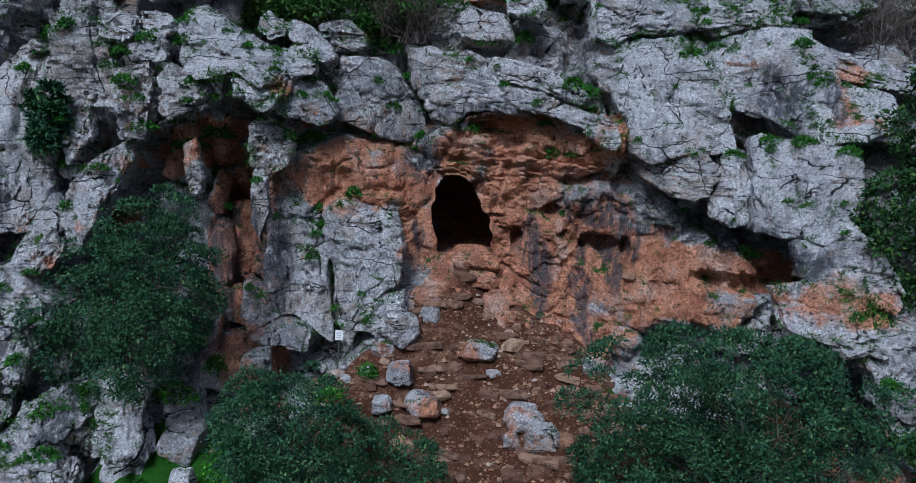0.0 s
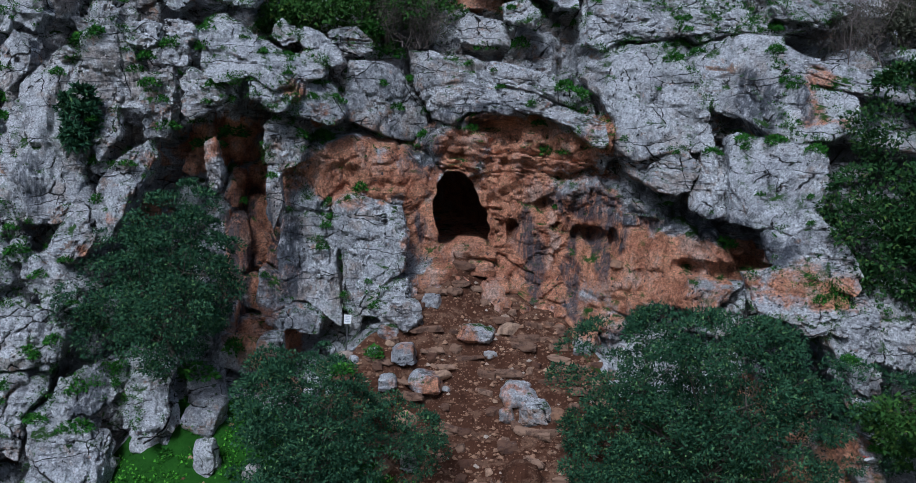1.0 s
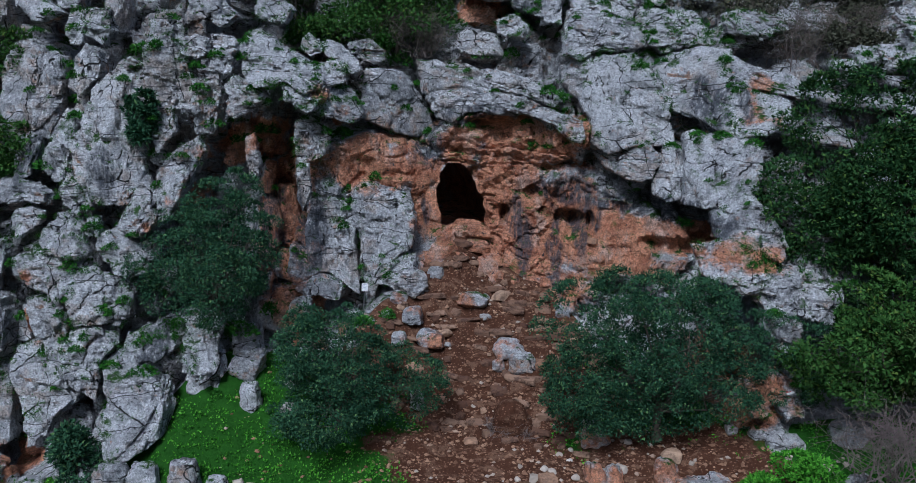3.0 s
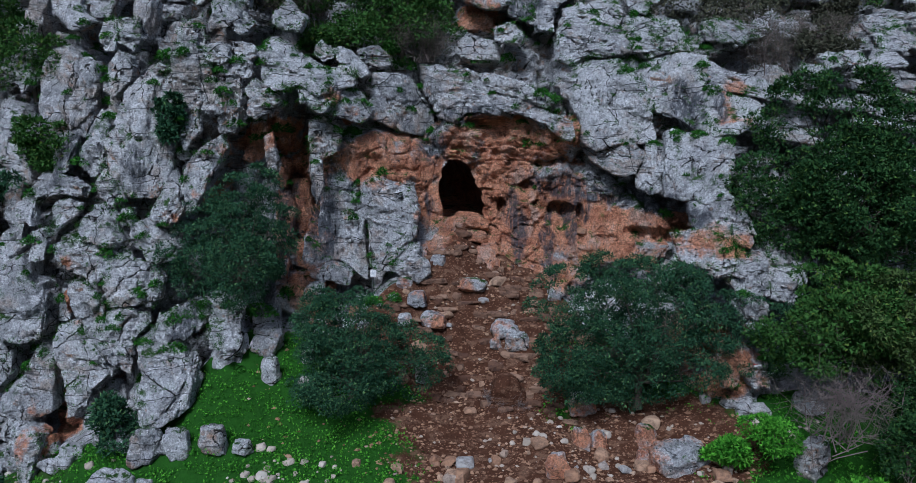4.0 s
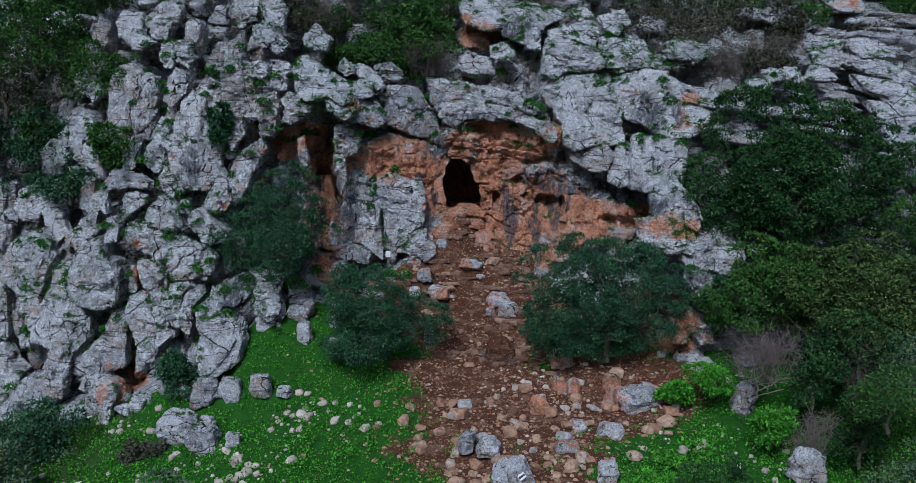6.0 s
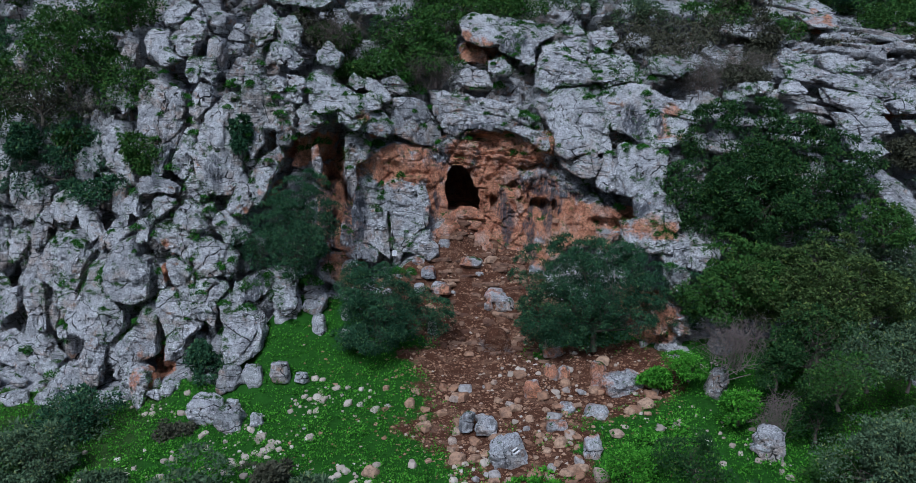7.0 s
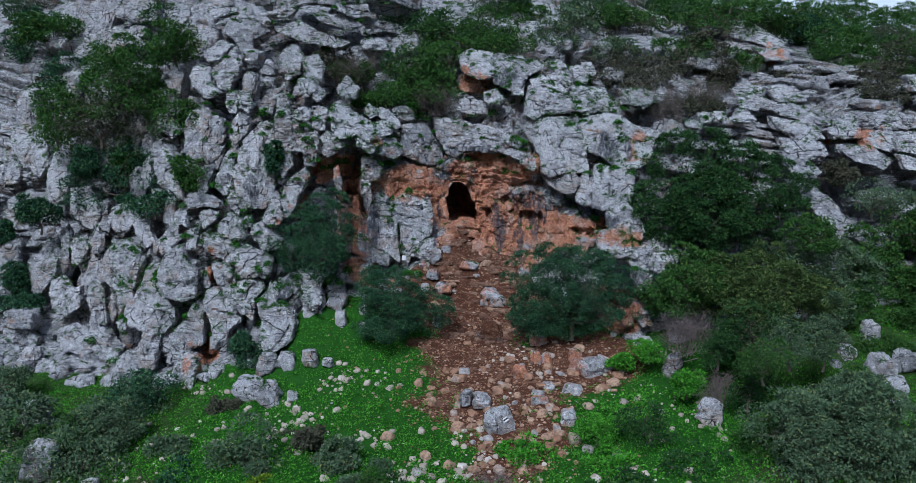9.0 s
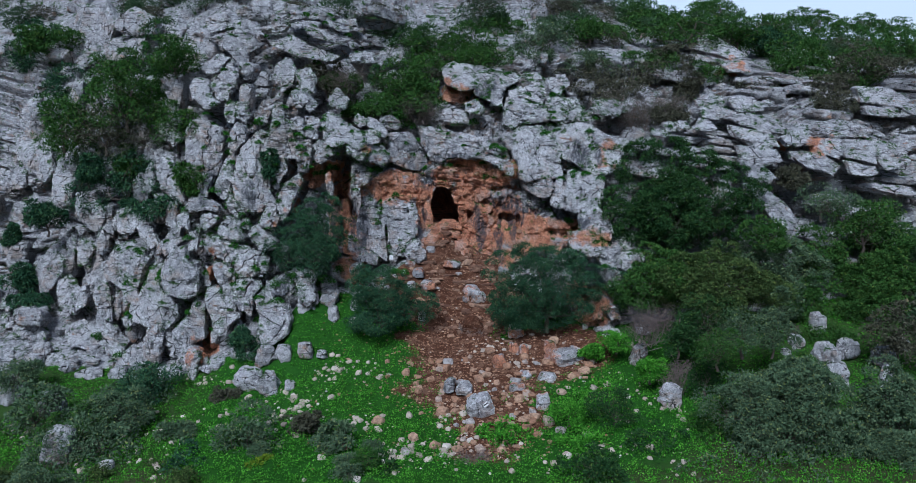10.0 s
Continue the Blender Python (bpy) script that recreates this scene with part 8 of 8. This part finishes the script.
# ---- tufts rooted in the clefts, each of them seen singly ----
TUFT_MESH = []
for k in range(5):
    rr = np.random.RandomState(300 + k)
    way = rr.normal(size=(300, 3))
    way /= np.linalg.norm(way, axis=1)[:, None]
    way[:, 2] = np.abs(way[:, 2]) * 0.9 - 0.15
    lv, lf = leaves(rr, way * (0.85 * rr.uniform(0.15, 1, 300) ** 0.5)[:, None] * np.array([1, 0.7, 0.8]), way, 0.22, 0.6, 0.0)
    TUFT_MESH.append(mesh_of("herb_tuft", lv, lf, False))
    TUFT_MESH[-1].materials.append(TUFT_LEAF)
TUFTS = [0]


def tuft(x, y, z, size):
    """A leafy tuft at the rock face near x, y, z."""
    hit, at, nor, _, ob, _ = scene.ray_cast(DEPS, (x, y - 4.5, z + 0.35), Vector((0, 1, -0.07)))
    if not hit or at.y > y + 3:
        at = Vector((x, y, z))
    TUFTS[0] += 1
    ob = new("herb_tuft", TUFT_MESH[TUFTS[0] % 5])
    ob.matrix_basis = pose(at.x, at.y + 0.05, at.z, 0, 0, TUFTS[0] * 77) @ Matrix.Diagonal((size * 1.45, size * 1.2, size * 1.3, 1))
    tagged(ob, "bright green leafy tuft rooted in a rock cleft", "plant", "tufts in the rock clefts")



tuft(-13.02, 25.03, 14.57, 0.63)
tuft(-15.98, 25.71, 14.35, 0.29)
tuft(-16.20, 24.82, 12.78, 0.28)
tuft(-14.31, 23.80, 11.82, 0.34)
tuft(-14.72, 24.19, 12.49, 0.34)
tuft(-11.21, 23.00, 11.76, 0.24)
tuft(-12.02, 22.92, 11.11, 0.24)
tuft(-13.46, 23.26, 10.76, 0.20)
tuft(-15.30, 22.68, 10.00, 0.40)
tuft(-14.68, 22.11, 9.13, 0.33)
tuft(-12.49, 21.94, 8.62, 0.45)
tuft(-11.30, 22.68, 10.52, 0.33)
tuft(-11.19, 22.45, 9.75, 0.26)
tuft(-10.18, 22.68, 10.42, 0.24)
tuft(-10.92, 22.38, 9.36, 0.33)
tuft(-9.89, 24.32, 13.71, 0.34)
tuft(-10.19, 24.10, 13.30, 0.27)
tuft(-9.36, 24.14, 12.36, 0.27)
tuft(-9.63, 24.19, 12.63, 0.21)
tuft(-8.22, 26.01, 10.05, 0.30)
tuft(-8.69, 24.95, 10.97, 0.50)
tuft(-7.72, 26.50, 12.67, 0.30)
tuft(-7.37, 28.67, 12.64, 0.39)
tuft(-7.91, 27.04, 11.19, 0.53)
tuft(-4.77, 27.88, 10.94, 0.54)
tuft(-5.38, 29.00, 12.25, 0.29)
tuft(-7.16, 27.08, 15.25, 0.45)
tuft(-5.61, 28.19, 13.62, 0.23)
tuft(-3.17, 28.78, 14.88, 0.63)
tuft(-2.66, 28.27, 14.23, 0.62)
tuft(-1.73, 28.04, 13.16, 0.39)
tuft(-3.48, 26.44, 9.35, 0.38)
tuft(-1.23, 26.78, 11.20, 0.23)
tuft(-8.93, 24.85, 14.29, 0.17)
tuft(-8.17, 26.27, 14.53, 0.29)
tuft(-6.23, 28.18, 13.62, 0.23)
tuft(-13.93, 24.24, 13.31, 0.16)
tuft(-2.22, 28.21, 12.09, 0.31)
tuft(-4.47, 26.44, 8.90, 0.27)
tuft(-4.25, 25.90, 8.43, 0.24)
tuft(-4.49, 25.96, 8.12, 0.27)
tuft(-4.84, 26.23, 7.64, 0.27)
tuft(-4.55, 25.73, 7.41, 0.30)
tuft(-4.26, 28.44, 12.87, 0.31)
tuft(-9.23, 23.61, 11.55, 0.34)
tuft(-7.91, 26.59, 12.09, 0.22)
tuft(1.15, 27.50, 14.48, 0.45)
tuft(2.30, 27.73, 14.50, 0.53)
tuft(1.52, 27.06, 12.83, 0.18)
tuft(3.62, 25.72, 12.80, 0.43)
tuft(4.11, 25.06, 12.65, 0.42)
tuft(3.15, 26.46, 10.62, 0.37)
tuft(3.72, 26.28, 10.63, 0.30)
tuft(7.83, 26.08, 14.38, 0.29)
tuft(10.95, 26.83, 14.87, 0.37)
tuft(6.52, 24.46, 12.77, 0.14)
tuft(5.45, 24.82, 11.11, 0.21)
tuft(8.91, 22.93, 9.51, 0.16)
tuft(9.99, 22.03, 9.53, 0.16)
tuft(8.37, 23.43, 11.16, 0.20)
tuft(7.17, 24.25, 8.98, 0.17)
tuft(7.79, 23.43, 8.92, 0.14)
tuft(8.52, 22.04, 7.89, 0.39)
tuft(3.49, 26.55, 8.66, 0.18)
tuft(8.81, 27.18, 15.19, 0.18)
tuft(-12.25, 20.64, 7.30, 0.31)
tuft(-13.63, 20.23, 7.81, 0.15)
tuft(-10.99, 20.96, 6.59, 0.15)
tuft(-10.83, 20.71, 5.49, 0.25)
tuft(-13.08, 19.75, 3.95, 0.25)
tuft(-12.03, 19.80, 5.14, 0.25)
tuft(-12.76, 19.59, 3.05, 0.15)
tuft(-13.13, 19.34, 2.24, 0.37)
tuft(-14.54, 20.14, 3.76, 0.19)
tuft(-4.10, 24.82, 7.05, 0.23)
tuft(-4.03, 24.72, 6.63, 0.23)
tuft(-3.92, 24.44, 6.24, 0.23)
tuft(-3.76, 23.34, 6.03, 0.22)
tuft(-3.07, 24.88, 6.31, 0.17)
tuft(-2.99, 21.21, 5.16, 0.32)
tuft(-2.70, 22.13, 4.37, 0.40)
tuft(-9.47, 21.63, 4.85, 0.20)
tuft(-7.11, 21.59, 4.66, 0.52)
tuft(-7.97, 21.79, 4.06, 0.60)
tuft(-8.36, 21.71, 3.67, 0.53)



# ---- more tufts, wherever a gap between blocks holds soil ----
G = np.random.RandomState(61)
while TUFTS[0] < 298:
    x, z = JOINTS[G.randint(len(JOINTS))] + G.normal(size=2) * 0.12
    if x > 18 or x < -24:
        continue
    at, nor, ob = seat(x, z)
    if at is None or (-2.5 < at.x < 8 and 4 < at.z < 11):
        continue
    on = ob.name.split(".")[0]
    if on == "cliff" or on.startswith("rock") and nor.z > -0.2:
        tuft(at.x, at.y, at.z - 0.35, G.uniform(0.1, 0.24) + (0.22 * G.uniform() if at.x < -7 else 0.06))


# ---- ledge stones up to the cave ----
def ledge_material():
    m, tree, b = material("trodden_ledge", 0.93, 0.12)
    n = Net(tree)
    info = tree.nodes.new("ShaderNodeObjectInfo")
    col = n.mix(info.outputs["Random"], (0.11, 0.056, 0.037), (0.32, 0.205, 0.14))
    col = n.mix(n.ramp(n.noise(4, 8, 0.75), 0.4, 0.52, 0.75, 0.0), col, (0.06, 0.035, 0.028))
    tree.links.new(col, b.inputs["Base Color"])
    tree.links.new(n.bump(n.noise(8, 7, 0.75), 0.9, 0.06), b.inputs["Normal"])
    return m


LEDGE = ledge_material()
LEDGE_MESH = []
for k in range(7):
    pts, fcs = rock_points(1.0, 0.8, 0.8, 0, 0.95, 940 + k, 6, 14.0, 6, 1.0)
    LEDGE_MESH.append(mesh_of("ledge_stone", pts, fcs, False))
    LEDGE_MESH[-1].materials.append(LEDGE)
K = np.random.RandomState(41)
for row in range(26):
    for k in range(8):
        x = -2.2 + 0.92 * k + K.uniform(-0.5, 0.5)
        y = 19.8 + 0.27 * row - 0.3 * x + K.uniform(-0.16, 0.16)
        at, nor, on = drop(x, y)
        if at is None or on != "ground" or K.uniform() < 0.25:
            continue
        ob = new("ledge_stone", LEDGE_MESH[K.randint(len(LEDGE_MESH))])
        ob.matrix_basis = pose(at.x, at.y, at.z + 0.02, K.uniform(-6, 14), K.uniform(-5, 5), -14 + K.uniform(-32, 32)) @ Matrix.Diagonal((0.25 + 1.1 * K.uniform() ** 2, K.uniform(0.18, 0.42), K.uniform(0.16, 0.4), 1))
        tagged(ob, "flat reddish rock ledge on the way up to the cave", "stone", "rock ledges below the cave")

# ---- bushes of the valley side ----
for x, y, w, h in ((24.5, 19.6, 4.2, 3.6), (28.0, 20.5, 5.0, 4.0), (31.5, 19.5, 5.0, 4.2), (22.6, 17.6, 3.4, 3.0), (33.5, 16.0, 4.6, 3.6), (29.5, 15.5, 3.2, 2.6)):
    tree("evergreen_oak", x, y, float(ground_at(x, y)[0]) - 0.2, h * 0.52, (w * 0.52, w * 0.42, h * 0.54), HILL_LEAF if x > 28 else OAK_LEAF, 0.17, int(34 * w), "dense green evergreen oak at the foot of the rock ledges", "tree", "trees below the cliff", 900 + int(x), 18, 66, 0.36, 0.09, lobe=0.36, twigs=1)
for k in range(16):
    x, y = H.uniform(19, 34), H.uniform(11, 19)
    w = H.uniform(0.8, 2.2)
    tree("evergreen_oak" if k % 2 else "thorny_shrub", x, y, float(ground_at(x, y)[0]) - 0.1, w * 0.36, (w * 0.52, w * 0.45, w * 0.4), OAK_LEAF if k % 2 else DRY_LEAF, 0.14, int(30 * w), "low green evergreen oak bush among grass and stones" if k % 2 else "low greyish thorny bush among grass and stones", "shrub", "bushes in the valley", 800 + k, 9, 50, 0.26, 0.05, twigs=1)
V = np.random.RandomState(51)
for k in range(42):
    x, y = (V.uniform(15, 34), V.uniform(1, 13)) if k < 16 else (V.uniform(-34, -17), V.uniform(4, 15)) if k < 26 else (V.uniform(-24, -3), V.uniform(3, 11))
    z = float(ground_at(x, y)[0])
    w = V.uniform(1.6, 3.6) if k < 26 else V.uniform(0.6, 1.7)
    h = w * V.uniform(0.6, 0.8)
    leaf, name, text = ((BRIGHT_LEAF if x < 0 else MASTIC_LEAF, "terebinth_shrub" if x < 0 else "mastic_shrub", "olive-green terebinth bush in the valley" if x < 0 else "dark blue-green mastic bush in the valley"), (OLIVE_LEAF, "olive_shrub", "grey-green wild olive bush in the valley"), (OAK_LEAF, "evergreen_oak", "green evergreen oak bush in the valley"))[k % 3]
    tree(name, x, y, z - 0.1, h * 0.5, (w * 0.52, w * 0.45, h * 0.54), leaf, 0.11, int(30 * w) if k < 26 else 28, text, "shrub", "bushes in the valley", 700 + k, 14, 76, 0.28, 0.06, lobe=0.32, twigs=1)

# ---- sign and painted trail marks ----
def plate(w, d, h):
    bm = bmesh.new()
    bmesh.ops.create_cube(bm, size=1.0, matrix=Matrix.Diagonal((w, d, h, 1)))
    bmesh.ops.bevel(bm, geom=list(bm.edges), offset=min(w, d, h) * 0.2, segments=1, affect="EDGES")
    me = bpy.data.meshes.new("plate")
    bm.to_mesh(me)
    bm.free()
    return me


def paint(name, colour):
    m, tree, b = material(name, 0.7, 0.3)
    n = Net(tree)
    tree.links.new(n.mix(n.ramp(n.noise(30, 5, 0.7), 0.4, 0.65, 0.0, 0.35), colour, (0.2, 0.19, 0.18)), b.inputs["Base Color"])
    return m


WHITE, DARK, RED, BLUE = paint("white_paint", (0.8, 0.8, 0.8)), paint("black_paint", (0.03, 0.03, 0.035)), paint("red_paint", (0.5, 0.08, 0.06)), paint("blue_grey_print", (0.3, 0.36, 0.45))
sign = new("information_sign")
sign.matrix_basis = pose(-3.62, 24.05, 5.3, -8, 4, 6)
board = part("board", plate(0.24, 0.03, 0.3), WHITE, sign)
for k, wide in enumerate((0.16, 0.18, 0.12, 0.17)):
    bar = part("text_bar", plate(wide, 0.006, 0.016), BLUE, board)
    bar.location = (-0.01, -0.017, 0.1 - 0.055 * k)
post = part("post", plate(0.05, 0.05, 1.3), DARK, sign)
post.location = (0, 0.045, -0.55)
tagged(sign, "small white information sign on a dark post by the slab", "sign")


def marks(parent, x, y, z, tilt, colours):
    """Painted bars on a rock face, one under another."""
    hit, at, nor, _, ob, _ = scene.ray_cast(DEPS, (x, y - 3, z), Vector((0, 1, 0)))
    if not hit:
        return
    turn = nor.to_track_quat("-Y", "Z").to_matrix().to_4x4()
    base = Matrix.Translation(at + nor * 0.012) @ turn @ pose(0, 0, 0, 0, tilt, 0)
    for k, paint_of in enumerate(colours):
        bar = part("trail_mark", plate(0.26, 0.02, 0.07), paint_of, parent)
        bar.matrix_basis = parent.matrix_basis.inverted() @ base @ pose(0, 0, 0.075 * (1 - k))


marks(marked, 2.25, 11.4, -0.7, -38, (WHITE, DARK, WHITE))
marks(cliff, 10.6, 18.2, 3.2, -20, (RED, WHITE))
